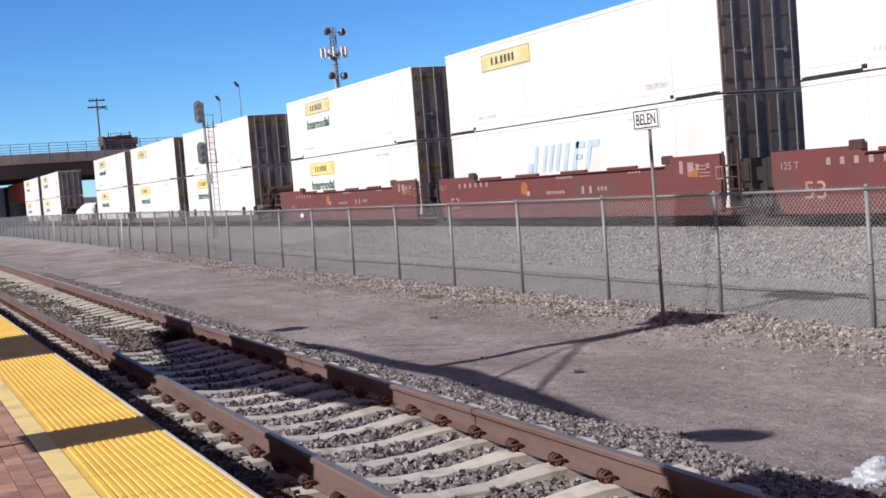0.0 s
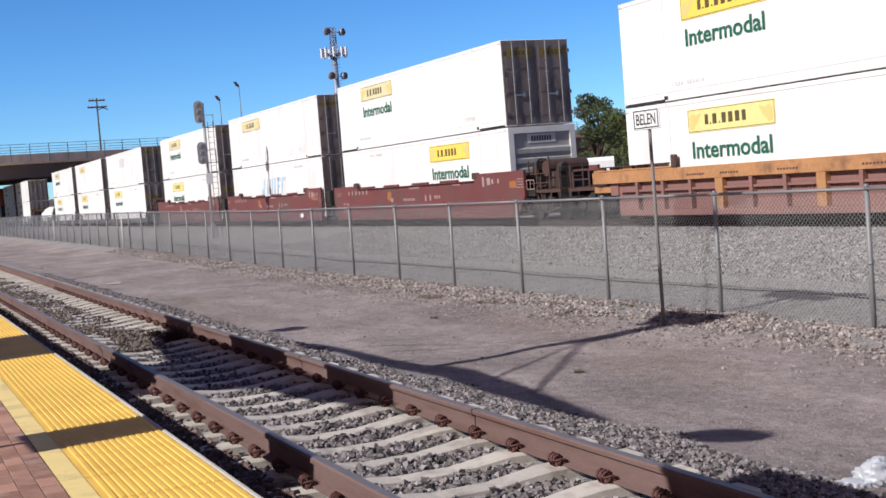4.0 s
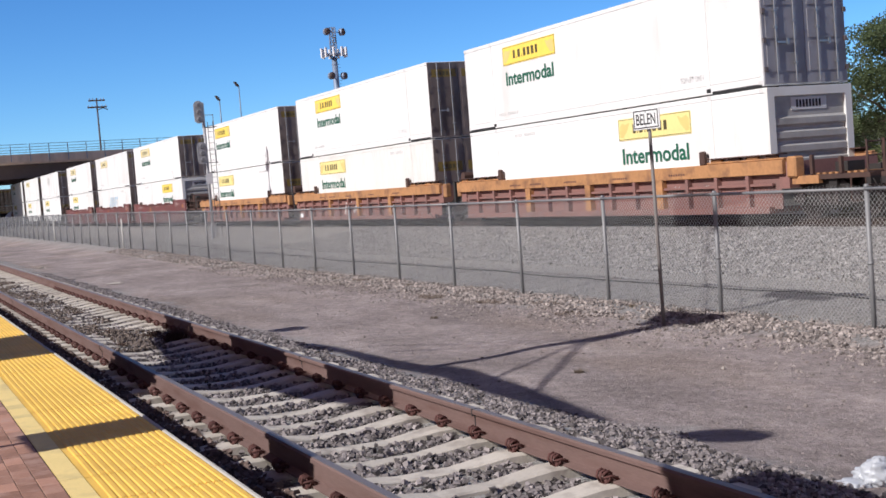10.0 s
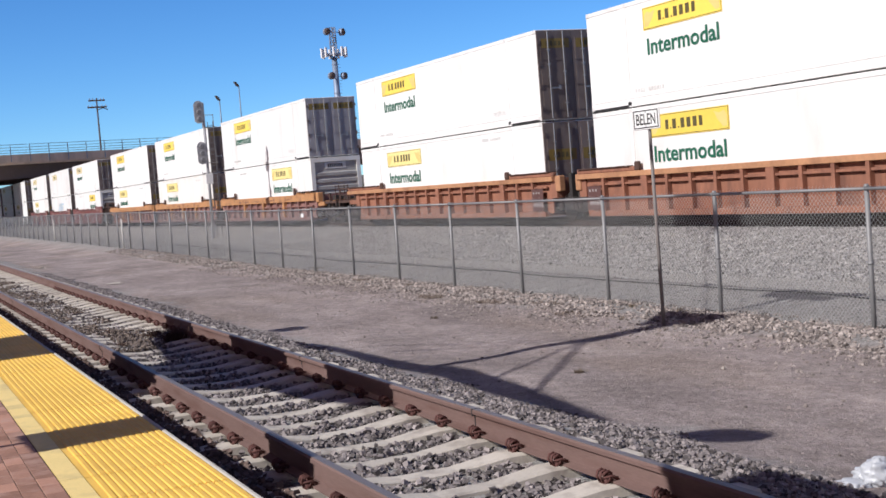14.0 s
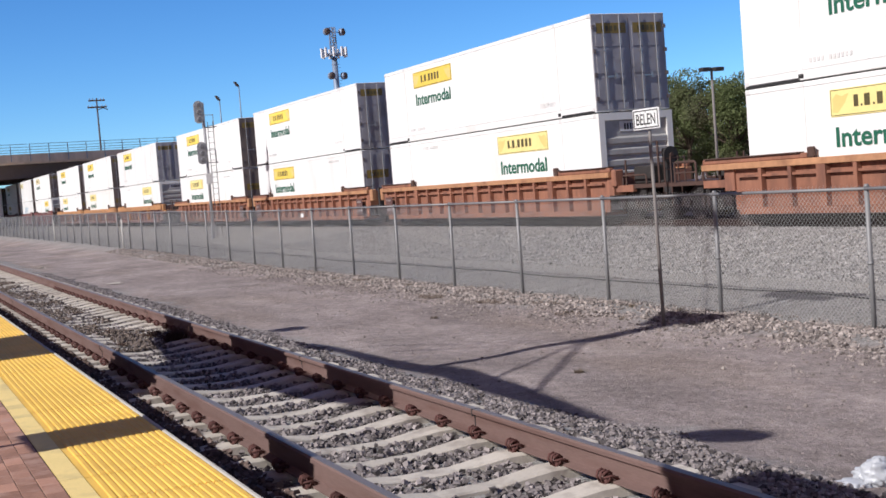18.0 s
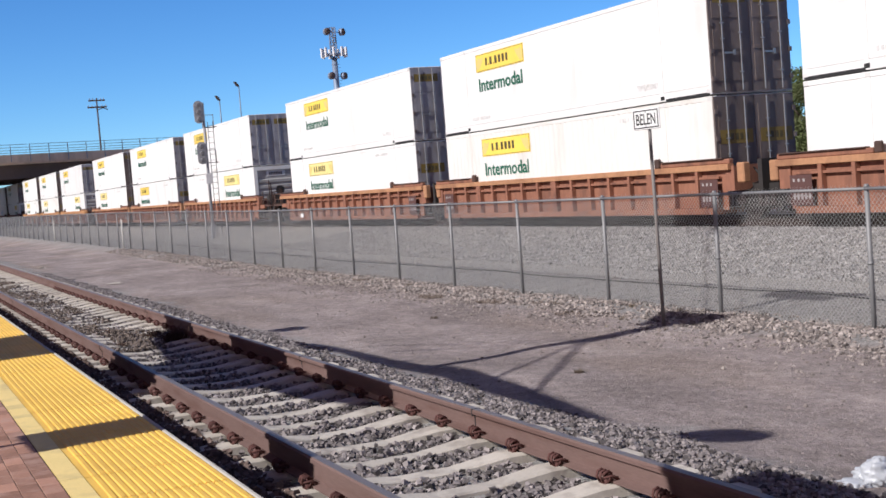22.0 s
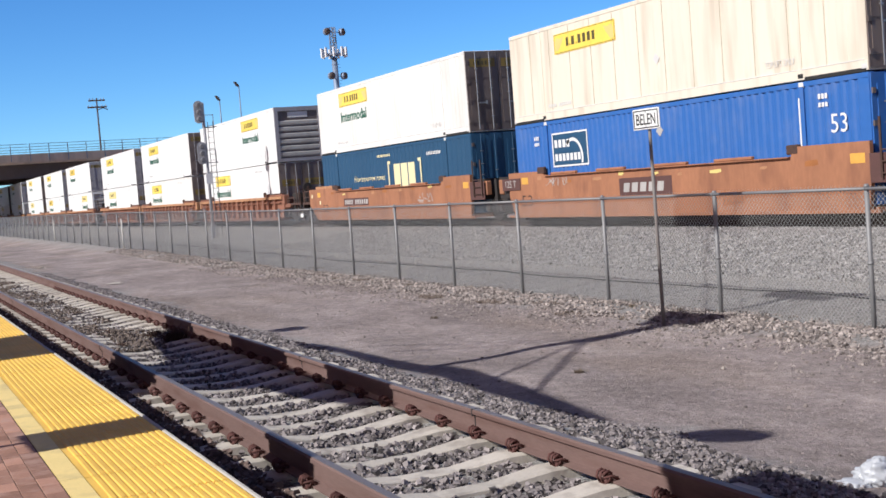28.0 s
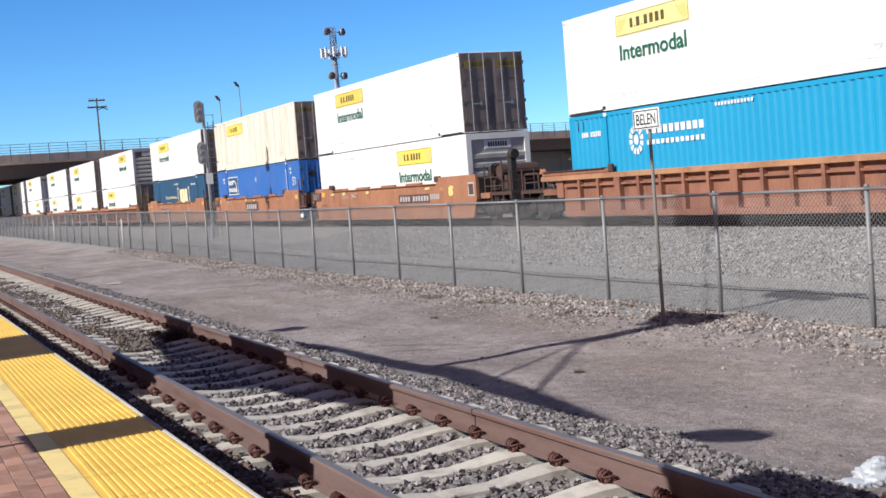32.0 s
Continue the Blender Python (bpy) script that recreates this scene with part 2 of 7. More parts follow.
def let_light_through(m, amount):
    """Thin leaves pass on part of the sunlight that falls on their backs."""
    nt = m.node_tree
    b = nt.nodes["Principled BSDF"]
    thin = nt.nodes.new("ShaderNodeBsdfTranslucent")
    nt.links.new(b.inputs["Base Color"].links[0].from_socket, thin.inputs["Color"])
    mix = nt.nodes.new("ShaderNodeMixShader")
    mix.inputs[0].default_value = amount
    nt.links.new(b.outputs[0], mix.inputs[1])
    nt.links.new(thin.outputs[0], mix.inputs[2])
    nt.links.new(mix.outputs[0], next(n for n in nt.nodes if n.type == "OUTPUT_MATERIAL").inputs["Surface"])


def vary_by_island(m, amount):
    """Let every joined stone or leaf have a brightness of its own."""
    nt = m.node_tree
    hsv = next(n for n in nt.nodes if n.type == "HUE_SAT")
    old = hsv.inputs["Value"].links[0].from_socket
    geo = nt.nodes.new("ShaderNodeNewGeometry")
    mr = nt.nodes.new("ShaderNodeMapRange")
    mr.inputs["To Min"].default_value, mr.inputs["To Max"].default_value = 1 - amount, 1 + amount
    mul = nt.nodes.new("ShaderNodeMath")
    mul.operation = "MULTIPLY"
    nt.links.new(geo.outputs["Random Per Island"], mr.inputs["Value"])
    nt.links.new(old, mul.inputs[0])
    nt.links.new(mr.outputs[0], mul.inputs[1])
    nt.links.new(mul.outputs[0], hsv.inputs["Value"])


for m_, a_ in ((STONE, 0.75), (RUSTSHADE, 0.5), (FOULEDSHADE, 0.5), (BANKSTONE, 0.4), (PEBBLE, 0.45), (SCRUBLEAF, 0.3), (LEAF, 0.22), (LEAFDARK, 0.15), (MOUNDSTONE, 0.55), (CHAFF, 0.3), (BRICKFIELD, 0.3)):
    vary_by_island(m_, a_)
for leaf in (LEAF, LEAFDARK):
    let_light_through(leaf, 0.42)


def ground_material():
    """Dry brown dirt that turns to grey gravel along the fence, the railway bed and the track shoulders."""
    m = material("dirt_and_gravel", (0.312, 0.262, 0.243), 0.95, vary=0.36, grain=20, blotch=0.5, tint=(0.4, 0.343, 0.318), tint_amount=0.75, tint_scale=0.7, bump=0.6, dist=0.02, spec=0.1)
    nt = m.node_tree
    b = nt.nodes["Principled BSDF"]
    dirt = b.inputs["Base Color"].links[0].from_socket
    co = nt.nodes.new("ShaderNodeTexCoord")
    vor = nt.nodes.new("ShaderNodeTexVoronoi")
    vor.inputs["Scale"].default_value = 34
    nt.links.new(co.outputs["Object"], vor.inputs["Vector"])
    ramp = nt.nodes.new("ShaderNodeMix")
    ramp.data_type = "RGBA"
    ramp.inputs["A"].default_value, ramp.inputs["B"].default_value = (0.156, 0.149, 0.14, 1), (0.488, 0.468, 0.438, 1)
    nt.links.new(vor.outputs["Color"], ramp.inputs["Factor"])
    sep = nt.nodes.new("ShaderNodeSeparateXYZ")
    nt.links.new(co.outputs["Object"], sep.inputs[0])
    nz = nt.nodes.new("ShaderNodeTexNoise")
    nz.inputs["Scale"].default_value, nz.inputs["Detail"].default_value = 0.9, 6
    nt.links.new(co.outputs["Object"], nz.inputs["Vector"])
    shift = nt.nodes.new("ShaderNodeMath")
    shift.operation = "MULTIPLY_ADD"
    shift.inputs[1].default_value = 2.4
    nt.links.new(nz.outputs["Fac"], shift.inputs[0])
    nt.links.new(sep.outputs["Y"], shift.inputs[2])
    curve = nt.nodes.new("ShaderNodeValToRGB")
    div = nt.nodes.new("ShaderNodeMath")
    div.operation = "MULTIPLY"
    div.inputs[1].default_value = 1 / 40
    nt.links.new(shift.outputs[0], div.inputs[0])
    nt.links.new(div.outputs[0], curve.inputs["Fac"])
    stops = curve.color_ramp.elements
    stops[0].position, stops[0].color = 0.0, (1, 1, 1, 1)
    stops[1].position, stops[1].color = 6.2 / 40, (1, 1, 1, 1)
    for y, v in ((6.7, 0), (10.6, 0), (11.5, 0.9), (25.5, 1), (27, 0)):
        e = stops.new(y / 40)
        e.color = (v, v, v, 1)
    mix = nt.nodes.new("ShaderNodeMix")
    mix.data_type = "RGBA"
    nt.links.new(curve.outputs["Color"], mix.inputs["Factor"])
    # wheel-worn streaks along the tracks and fine specks over the dirt
    worn = nt.nodes.new("ShaderNodeMapping")
    worn.inputs["Scale"].default_value = (0.28, 0.9, 1)
    nt.links.new(co.outputs["Object"], worn.inputs["Vector"])
    streak = nt.nodes.new("ShaderNodeTexNoise")
    streak.inputs["Scale"].default_value, streak.inputs["Detail"].default_value = 1.0, 8
    nt.links.new(worn.outputs[0], streak.inputs["Vector"])
    speck = nt.nodes.new("ShaderNodeTexNoise")
    speck.inputs["Scale"].default_value, speck.inputs["Detail"].default_value = 90, 2
    nt.links.new(co.outputs["Object"], speck.inputs["Vector"])
    level = nt.nodes.new("ShaderNodeMapRange")
    level.inputs["From Min"].default_value, level.inputs["From Max"].default_value = 0.33, 0.67
    level.inputs["To Min"].default_value, level.inputs["To Max"].default_value = 0.8, 1.18
    nt.links.new(streak.outputs["Fac"], level.inputs["Value"])
    fleck = nt.nodes.new("ShaderNodeMapRange")
    fleck.inputs["From Min"].default_value, fleck.inputs["From Max"].default_value = 0.3, 0.7
    fleck.inputs["To Min"].default_value, fleck.inputs["To Max"].default_value = 0.72, 1.28
    nt.links.new(speck.outputs["Fac"], fleck.inputs["Value"])
    both = nt.nodes.new("ShaderNodeMath")
    both.operation = "MULTIPLY"
    nt.links.new(level.outputs[0], both.inputs[0])
    nt.links.new(fleck.outputs[0], both.inputs[1])
    clod = nt.nodes.new("ShaderNodeTexNoise")
    clod.inputs["Scale"].default_value, clod.inputs["Detail"].default_value, clod.inputs["Roughness"].default_value = 5.0, 9, 0.72
    nt.links.new(co.outputs["Object"], clod.inputs["Vector"])
    mottle = nt.nodes.new("ShaderNodeMapRange")
    mottle.inputs["From Min"].default_value, mottle.inputs["From Max"].default_value = 0.32, 0.68
    mottle.inputs["To Min"].default_value, mottle.inputs["To Max"].default_value = 0.72, 1.26
    nt.links.new(clod.outputs["Fac"], mottle.inputs["Value"])
    third = nt.nodes.new("ShaderNodeMath")
    third.operation = "MULTIPLY"
    nt.links.new(both.outputs[0], third.inputs[0])
    nt.links.new(mottle.outputs[0], third.inputs[1])
    both = third
    lumps = nt.nodes.new("ShaderNodeBump")
    lumps.inputs["Strength"].default_value, lumps.inputs["Distance"].default_value = 0.8, 0.06
    nt.links.new(clod.outputs["Fac"], lumps.inputs["Height"])
    nt.links.new(b.inputs["Normal"].links[0].from_socket, lumps.inputs["Normal"])
    nt.links.new(lumps.outputs[0], b.inputs["Normal"])
    # tan dust blown over the dirt in broad patches
    tan_noise = nt.nodes.new("ShaderNodeTexNoise")
    tan_noise.inputs["Scale"].default_value, tan_noise.inputs["Detail"].default_value = 0.35, 5
    nt.links.new(worn.outputs[0], tan_noise.inputs["Vector"])
    tan_mask = nt.nodes.new("ShaderNodeMapRange")
    tan_mask.inputs["From Min"].default_value, tan_mask.inputs["From Max"].default_value, tan_mask.inputs["To Max"].default_value = 0.52, 0.7, 0.4
    nt.links.new(tan_noise.outputs["Fac"], tan_mask.inputs["Value"])
    dusted = nt.nodes.new("ShaderNodeMix")
    dusted.data_type = "RGBA"
    dusted.inputs["B"].default_value = (0.36, 0.27, 0.195, 1)
    nt.links.new(tan_mask.outputs[0], dusted.inputs["Factor"])
    nt.links.new(dirt, dusted.inputs["A"])
    dirt = dusted.outputs["Result"]
    shade = nt.nodes.new("ShaderNodeHueSaturation")
    nt.links.new(dirt, shade.inputs["Color"])
    nt.links.new(both.outputs[0], shade.inputs["Value"])
    nt.links.new(shade.outputs["Color"], mix.inputs["A"])
    nt.links.new(ramp.outputs["Result"], mix.inputs["B"])
    nt.links.new(mix.outputs["Result"], b.inputs["Base Color"])
    return m


GROUND = ground_material()


# ---------------------------------------------------------------- building helpers
def box(bm, x0, x1, y0, y1, z0, z1, bevel=0.0):
    vs = [bm.verts.new(c) for c in ((x0, y0, z0), (x1, y0, z0), (x1, y1, z0), (x0, y1, z0), (x0, y0, z1), (x1, y0, z1), (x1, y1, z1), (x0, y1, z1))]
    fs = [bm.faces.new([vs[i] for i in q]) for q in ((0, 3, 2, 1), (4, 5, 6, 7), (0, 1, 5, 4), (1, 2, 6, 5), (2, 3, 7, 6), (3, 0, 4, 7))]
    if bevel:
        es = {e for f in fs for e in f.edges}
        bmesh.ops.bevel(bm, geom=list(es), offset=bevel, segments=1, affect="EDGES")
    return bm


def rod(bm, a, c, r0, r1=None, sides=8):
    """A round bar from a to c."""
    a, c = Vector(a), Vector(c)
    r1 = r0 if r1 is None else r1
    d = (c - a).normalized()
    e = d.orthogonal().normalized()
    f = d.cross(e)
    rings = []
    for p, r in ((a, r0), (c, r1)):
        rings.append([bm.verts.new(p + r * (math.cos(k * math.tau / sides) * e + math.sin(k * math.tau / sides) * f)) for k in range(sides)])
    for k in range(sides):
        bm.faces.new((rings[0][k], rings[0][(k + 1) % sides], rings[1][(k + 1) % sides], rings[1][k]))
    bm.faces.new(rings[0][::-1])
    bm.faces.new(rings[1])
    return bm


def extrude_profile(bm, pts, axis, t0, t1):
    """A closed outline swept along an axis: outline pairs are the two other coordinates in order."""
    def at(p, t):
        return {"x": (t, p[0], p[1]), "y": (p[0], t, p[1]), "z": (p[0], p[1], t)}[axis]
    a = [bm.verts.new(at(p, t0)) for p in pts]
    b = [bm.verts.new(at(p, t1)) for p in pts]
    n = len(pts)
    for k in range(n):
        bm.faces.new((a[k], a[(k + 1) % n], b[(k + 1) % n], b[k]))
    bm.faces.new(a[::-1])
    bm.faces.new(b)
    return bm


def mesh_of(bm, name, mat, smooth=False):
    bmesh.ops.recalc_face_normals(bm, faces=bm.faces)
    me = bpy.data.meshes.new(name)
    bm.to_mesh(me)
    bm.free()
    me.materials.append(mat)
    if smooth:
        for p in me.polygons:
            p.use_smooth = True
    return me


def part(name, bm, mat, parent, label="", smooth=False):
    """One mesh object under a thing; bm may be a finished mesh, which is then shared."""
    me = mesh_of(bm, name, mat, smooth) if isinstance(bm, bmesh.types.BMesh) else bm
    ob = new(name, me)
    ob.parent = parent
    return tagged(ob, label)


def B(*args, **kw):
    return box(bmesh.new(), *args, **kw)


def boxes(*rows):
    bm = bmesh.new()
    for row in rows:
        box(bm, *row)
    return bm


def thing(name, m, label, category, group="", kind=""):
    ob = new(name)
    ob.empty_display_size = 0.2
    ob.matrix_basis = m
    return tagged(ob, label, category, group, kind)


def letters(name, text, size, mat, parent, m, width=None, label="", heavy=0.0):
    """Flat lettering as a mesh, its lower left corner at m; width: squeezed or spread to this length."""
    cu = bpy.data.curves.new(name, "FONT")
    cu.body, cu.size, cu.offset = text, 1.0, heavy
    cu.resolution_u = 3
    tmp = bpy.data.objects.new(name, cu)
    scene.collection.objects.link(tmp)
    bpy.context.view_layer.update()
    me = bpy.data.meshes.new_from_object(tmp.evaluated_get(bpy.context.evaluated_depsgraph_get()))
    bpy.data.objects.remove(tmp)
    co = np.empty(len(me.vertices) * 3)
    me.vertices.foreach_get("co", co)
    co = co.reshape(-1, 3)
    co[:, 0] -= co[:, 0].min()
    cap = 0.69
    co[:, 0] *= (width / co[:, 0].max()) if width else size / cap
    co[:, 1] *= size / cap
    me.vertices.foreach_set("co", co.ravel())
    me.materials.clear()
    me.materials.append(mat)
    ob = new(name, me)
    ob.parent = parent
    ob.matrix_basis = m
    return tagged(ob, label)

# ---------------------------------------------------------------- the ground
def fence_rise(x):
    """The strip under the fence climbs gently towards the bridge."""
    # Lifts the fence and its strip with distance, to fit the camera's view.
    return 0.32 * (1 - math.exp(min(0.0, (x + 38) / 30)))


def ground_height(x, y):
    stops = ((-3000, -0.5), (-20, -0.5), (1.4, -0.42), (1.9, -0.28), (2.2, -0.252), (4.3, -0.252), (4.75, -0.285), (5.5, -0.41), (9.6, -0.45), (10.3, -0.42), (11.0, -0.5), (11.8, -0.52), (15.0, -0.42), (18.3, -0.04), (18.9, 0.0), (23.2, 0.0), (25.5, -0.4), (40, -0.4), (400, -0.4), (4000, -0.4))
    z = stops[-1][1]
    for (a, za), (b, zb) in zip(stops, stops[1:]):
        if a <= y < b:
            z = za + (zb - za) * (y - a) / (b - a)
            break
    if 8.5 < y < 15.5:
        z += fence_rise(x) * min(1.0, (y - 8.5) / 2, (15.5 - y) / 3)
    rough = 0.035 if 4.4 < y < 18.5 else 0.01
    if abs(x) < 400:
        z += rough * noise.noise((x * 0.6, y * 0.9, 0)) 
    return z


def build_ground():
    xs = [-4000, -1500, -700, -400] + [-300 + 5 * i for i in range(40)] + [-100 + i for i in range(70)] + [-30 + 0.3 * i for i in range(100)] + [i for i in range(0, 30, 3)] + [30, 100, 500, 2000]
    ys = [-3000, -500, -100, -40, -20, -10, -5, -2, 0, 1.4] + [1.6 + 0.2 * i for i in range(60)] + [13.6 + 0.4 * i for i in range(35)] + [28, 34, 42, 60, 90, 150, 300, 700, 1500, 4000]
    vs = [(x, y, ground_height(x, y)) for x in xs for y in ys]
    n = len(ys)
    fs = [(i * n + j, (i + 1) * n + j, (i + 1) * n + j + 1, i * n + j + 1) for i in range(len(xs) - 1) for j in range(n - 1)]
    me = bpy.data.meshes.new("ground")
    me.from_pydata(vs, [], fs)
    me.materials.append(GROUND)
    for p in me.polygons:
        p.use_smooth = True
    tagged(new("ground", me), "dry brown dirt with grey gravel strips along the tracks", "ground", kind="structure")


build_ground()

# ---------------------------------------------------------------- the near track
NEAR, FAR, PITCH, PHASE = 2.482, 3.992, 0.605, -7.149


def rail_profile(y):
    half = ((0.0, -0.178), (0.068, -0.178), (0.068, -0.166), (0.012, -0.148), (0.009, -0.048), (0.036, -0.036), (0.036, -0.012), (0.026, 0.0))
    return [(y + a, z) for a, z in half[1:]] + [(y - a, z) for a, z in half[:0:-1]]


def build_rail(name, y, z, parent, x0, x1, side=RAILSIDE):
    bm = extrude_profile(bmesh.new(), [(a, b + z) for a, b in rail_profile(y)], "x", x0, x1)
    rail = part(name, bm, side, parent)
    part("running_surface", B(x0, x1, y - 0.027, y + 0.027, z + 0.0, z + 0.0025), RAILTOP, rail, "worn bright running surface")
    return rail


track = thing("railway_track", pose(0, 0, 0), "rusty rails on concrete sleepers beside the platform", "railway track", kind="structure")
for y_ in (NEAR, FAR):
    build_rail("rail", y_, 0, track, -330, 25)

# a sleeper: raised rail seats, dipped and narrower in the middle, tapered sides
def sleeper_mesh():
    bm = bmesh.new()
    prof = ((-1.29, -0.19, 0.115), (-1.0, -0.182, 0.115), (-0.58, -0.184, 0.11), (-0.4, -0.205, 0.1), (-0.2, -0.228, 0.09), (0.2, -0.228, 0.09), (0.4, -0.205, 0.1), (0.58, -0.184, 0.11), (1.0, -0.182, 0.115), (1.285, -0.188, 0.115))
    rows = []
    for y, z, w in prof:
        rows.append([bm.verts.new(c) for c in ((-w - 0.02, y, z - 0.16), (-w, y, z - 0.012), (-w + 0.015, y, z), (w - 0.015, y, z), (w, y, z - 0.012), (w + 0.02, y, z - 0.16))])
    for a, b in zip(rows, rows[1:]):
        for k in range(5):
            bm.faces.new((a[k], a[k + 1], b[k + 1], b[k]))
    bm.faces.new(rows[0])
    bm.faces.new(rows[-1][::-1])
    return mesh_of(bm, "sleeper", CONCRETE)


def tube(bm, pts, r, sides=6):
    """A bent round bar through the points."""
    pts = [Vector(p) for p in pts]
    rings = []
    for i, p in enumerate(pts):
        d = (pts[min(i + 1, len(pts) - 1)] - pts[max(i - 1, 0)]).normalized()
        e = d.cross(Vector((0.31, 0.17, 0.93))).normalized()
        f = d.cross(e)
        rings.append([bm.verts.new(p + r * (math.cos(k * math.tau / sides) * e + math.sin(k * math.tau / sides) * f)) for k in range(sides)])
    for a, b in zip(rings, rings[1:]):
        for k in range(sides):
            bm.faces.new((a[k], a[(k + 1) % sides], b[(k + 1) % sides], b[k]))
    bm.faces.new(rings[0][::-1])
    bm.faces.new(rings[-1])
    return bm


def clip_mesh():
    """A sprung rail clip: a bar wound in three coils, its toe on the rail's foot."""
    bm = bmesh.new()
    pts = [(-0.075, -0.02, 0.03), (-0.07, 0.02, 0.05)]
    for k in range(19):
        a = k * math.tau / 7
        pts.append((-0.055 + 0.0055 * k, 0.035 + 0.036 * math.cos(a), 0.042 + 0.036 * math.sin(a)))
    pts += [(0.07, 0.01, 0.045), (0.085, -0.03, 0.03)]
    tube(bm, pts, 0.0095, 6)
    box(bm, -0.035, 0.035, 0.012, 0.05, -0.02, 0.022)
    return mesh_of(bm, "rail_clip", CLIP, True)


SLEEPER, CLIPMESH = sleeper_mesh(), clip_mesh()
MID = (NEAR + FAR) / 2
rs = random.Random(4)
for k in range(-95, 26):
    x = PHASE + k * PITCH
    s = part("sleeper", SLEEPER, CONCRETE, track)
    s.matrix_basis = pose(x + rs.uniform(-0.012, 0.012), MID, rs.uniform(-0.008, 0.004), 0, 0, rs.uniform(-0.6, 0.6))
    if k > -42:
        for y, turn in ((NEAR - 0.06, 180), (NEAR + 0.06, 0), (FAR - 0.06, 180), (FAR + 0.06, 0)):
            c = part("rail_clip", CLIPMESH, CLIP, track)
            c.matrix_basis = pose(x, y, -0.178, 0, 0, turn)
bm = bmesh.new()
for k in range(-500, -95):
    x = PHASE + k * PITCH
    box(bm, x - 0.12, x + 0.12, MID - 1.28, MID + 1.28, -0.3, -0.19)
tagged(part("far_sleepers", bm, CONCRETE, track), kind="stuff")

# the main line under the train
main = thing("main_line_track", pose(0, 0, 0), "main line rails under the passing train", "railway track", kind="structure")
TRAIN_Y, RAIL_Z = 20.93, 0.18
for y_ in (TRAIN_Y - 0.755, TRAIN_Y + 0.755):
    build_rail("rail", y_, RAIL_Z, main, -400, 60, MAINRAIL)
# sleepers coloured dark to carry the shade beneath the train
bm = bmesh.new()
for k in range(-600, 80):
    x = k * 0.6
    box(bm, x - 0.12, x + 0.12, TRAIN_Y - 1.28, TRAIN_Y + 1.28, -0.15, 0.0 + 0.006 * (k % 3))
tagged(part("main_line_sleepers", bm, TIMBER, main), kind="stuff")


# ---------------------------------------------------------------- loose stones
def stones(name, label, spots, mat, parent=None):
    """Many small broken stones joined into one object; spots: x, y, z, size."""
    base = np.array([(x, y, z) for z in (-1, 1) for x, y in ((-1, -1), (1, -1), (1, 1), (-1, 1))], float) * 0.62
    quad = np.array([(0, 3, 2, 1), (4, 5, 6, 7), (0, 1, 5, 4), (1, 2, 6, 5), (2, 3, 7, 6), (3, 0, 4, 7)])
    rng = np.random.default_rng(len(spots))
    n = len(spots)
    sp = np.array(spots)
    v = base[None] * rng.uniform(0.75, 1.25, (n, 1, 3)) + rng.uniform(-0.3, 0.3, (n, 8, 3))
    # every block lies turned its own way
    q = rng.normal(size=(n, 4))
    q /= np.linalg.norm(q, axis=1)[:, None]
    w, i, j, k = q.T
    turn = np.stack([np.stack([1 - 2 * (j * j + k * k), 2 * (i * j - k * w), 2 * (i * k + j * w)], -1), np.stack([2 * (i * j + k * w), 1 - 2 * (i * i + k * k), 2 * (j * k - i * w)], -1), np.stack([2 * (i * k - j * w), 2 * (j * k + i * w), 1 - 2 * (i * i + j * j)], -1)], 1)
    v = np.einsum("nab,nvb->nva", turn, v) * sp[:, 3][:, None, None] * np.array([1.0, 1.0, 0.85]) + sp[:, None, :3]
    f = (quad[None] + 8 * np.arange(n)[:, None, None]).reshape(-1, 4)
    me = bpy.data.meshes.new(name)
    me.from_pydata(v.reshape(-1, 3).tolist(), [], f.tolist())
    me.materials.append(mat)
    ob = new(name, me)
    return tagged(ob, label, "gravel", kind="stuff")


rg = random.Random(11)


def scatter(n, x0, x1, y0, y1, size0, size1, lift=0.3, pull=1.0, keep=None):
    out = []
    while len(out) < n:
        u = rg.random() ** pull
        x, y = x1 + (x0 - x1) * u, rg.uniform(y0, y1)
        if keep and not keep(x, y):
            continue
        s = rg.uniform(size0, size1)
        out.append((x, y, ground_height(x, y) + lift * s, s))
    return out


def between_sleepers(x, y):
    d = abs((x - PHASE + PITCH / 2) % PITCH - PITCH / 2)
    on = 1.92 < y < 4.56
    return (d > 0.115 or not on) and abs(y - NEAR) > 0.07 and abs(y - FAR) > 0.07


def clumped(x, y):
    """Loose stone gathers in patches."""
    return noise.noise((x * 0.8, y * 1.1, 3)) + 0.6 * noise.noise((x * 2.7, y * 3.1, 7)) > rg.uniform(-0.6, 0.55)


bed = scatter(22000, -36, -4, 1.56, 4.75, 0.013, 0.03, 0.5, 1.6, between_sleepers) + [p for p in scatter(21000, -45, -3, 4.5, 5.8, 0.011, 0.026, 0.35, 1.5, between_sleepers) if p[1] < 5.2 + 0.22 * min(1.0, max(0.0, (p[0] + 11.5) / 3.5)) + 0.28 * noise.noise((p[0] * 0.9, 0, 5)) + 0.12 * rg.random()]
bed += scatter(4500, -36, -4, 1.56, 4.5, 0.013, 0.029, 1.3, 1.5, between_sleepers)
# stones whose dark colour deepens the platform's shade over the sleeper ends
rusty = [(x, y, -0.185 + rg.uniform(-0.02, 0.02), s) for x, y, z, s in scatter(9000, -36, -4, 1.52, 2.27, 0.013, 0.032, 0.5, 1.5)]
stones("rusty_ballast", "rust-brown ballast by the platform, darkened for its shade", rusty, RUSTSHADE)
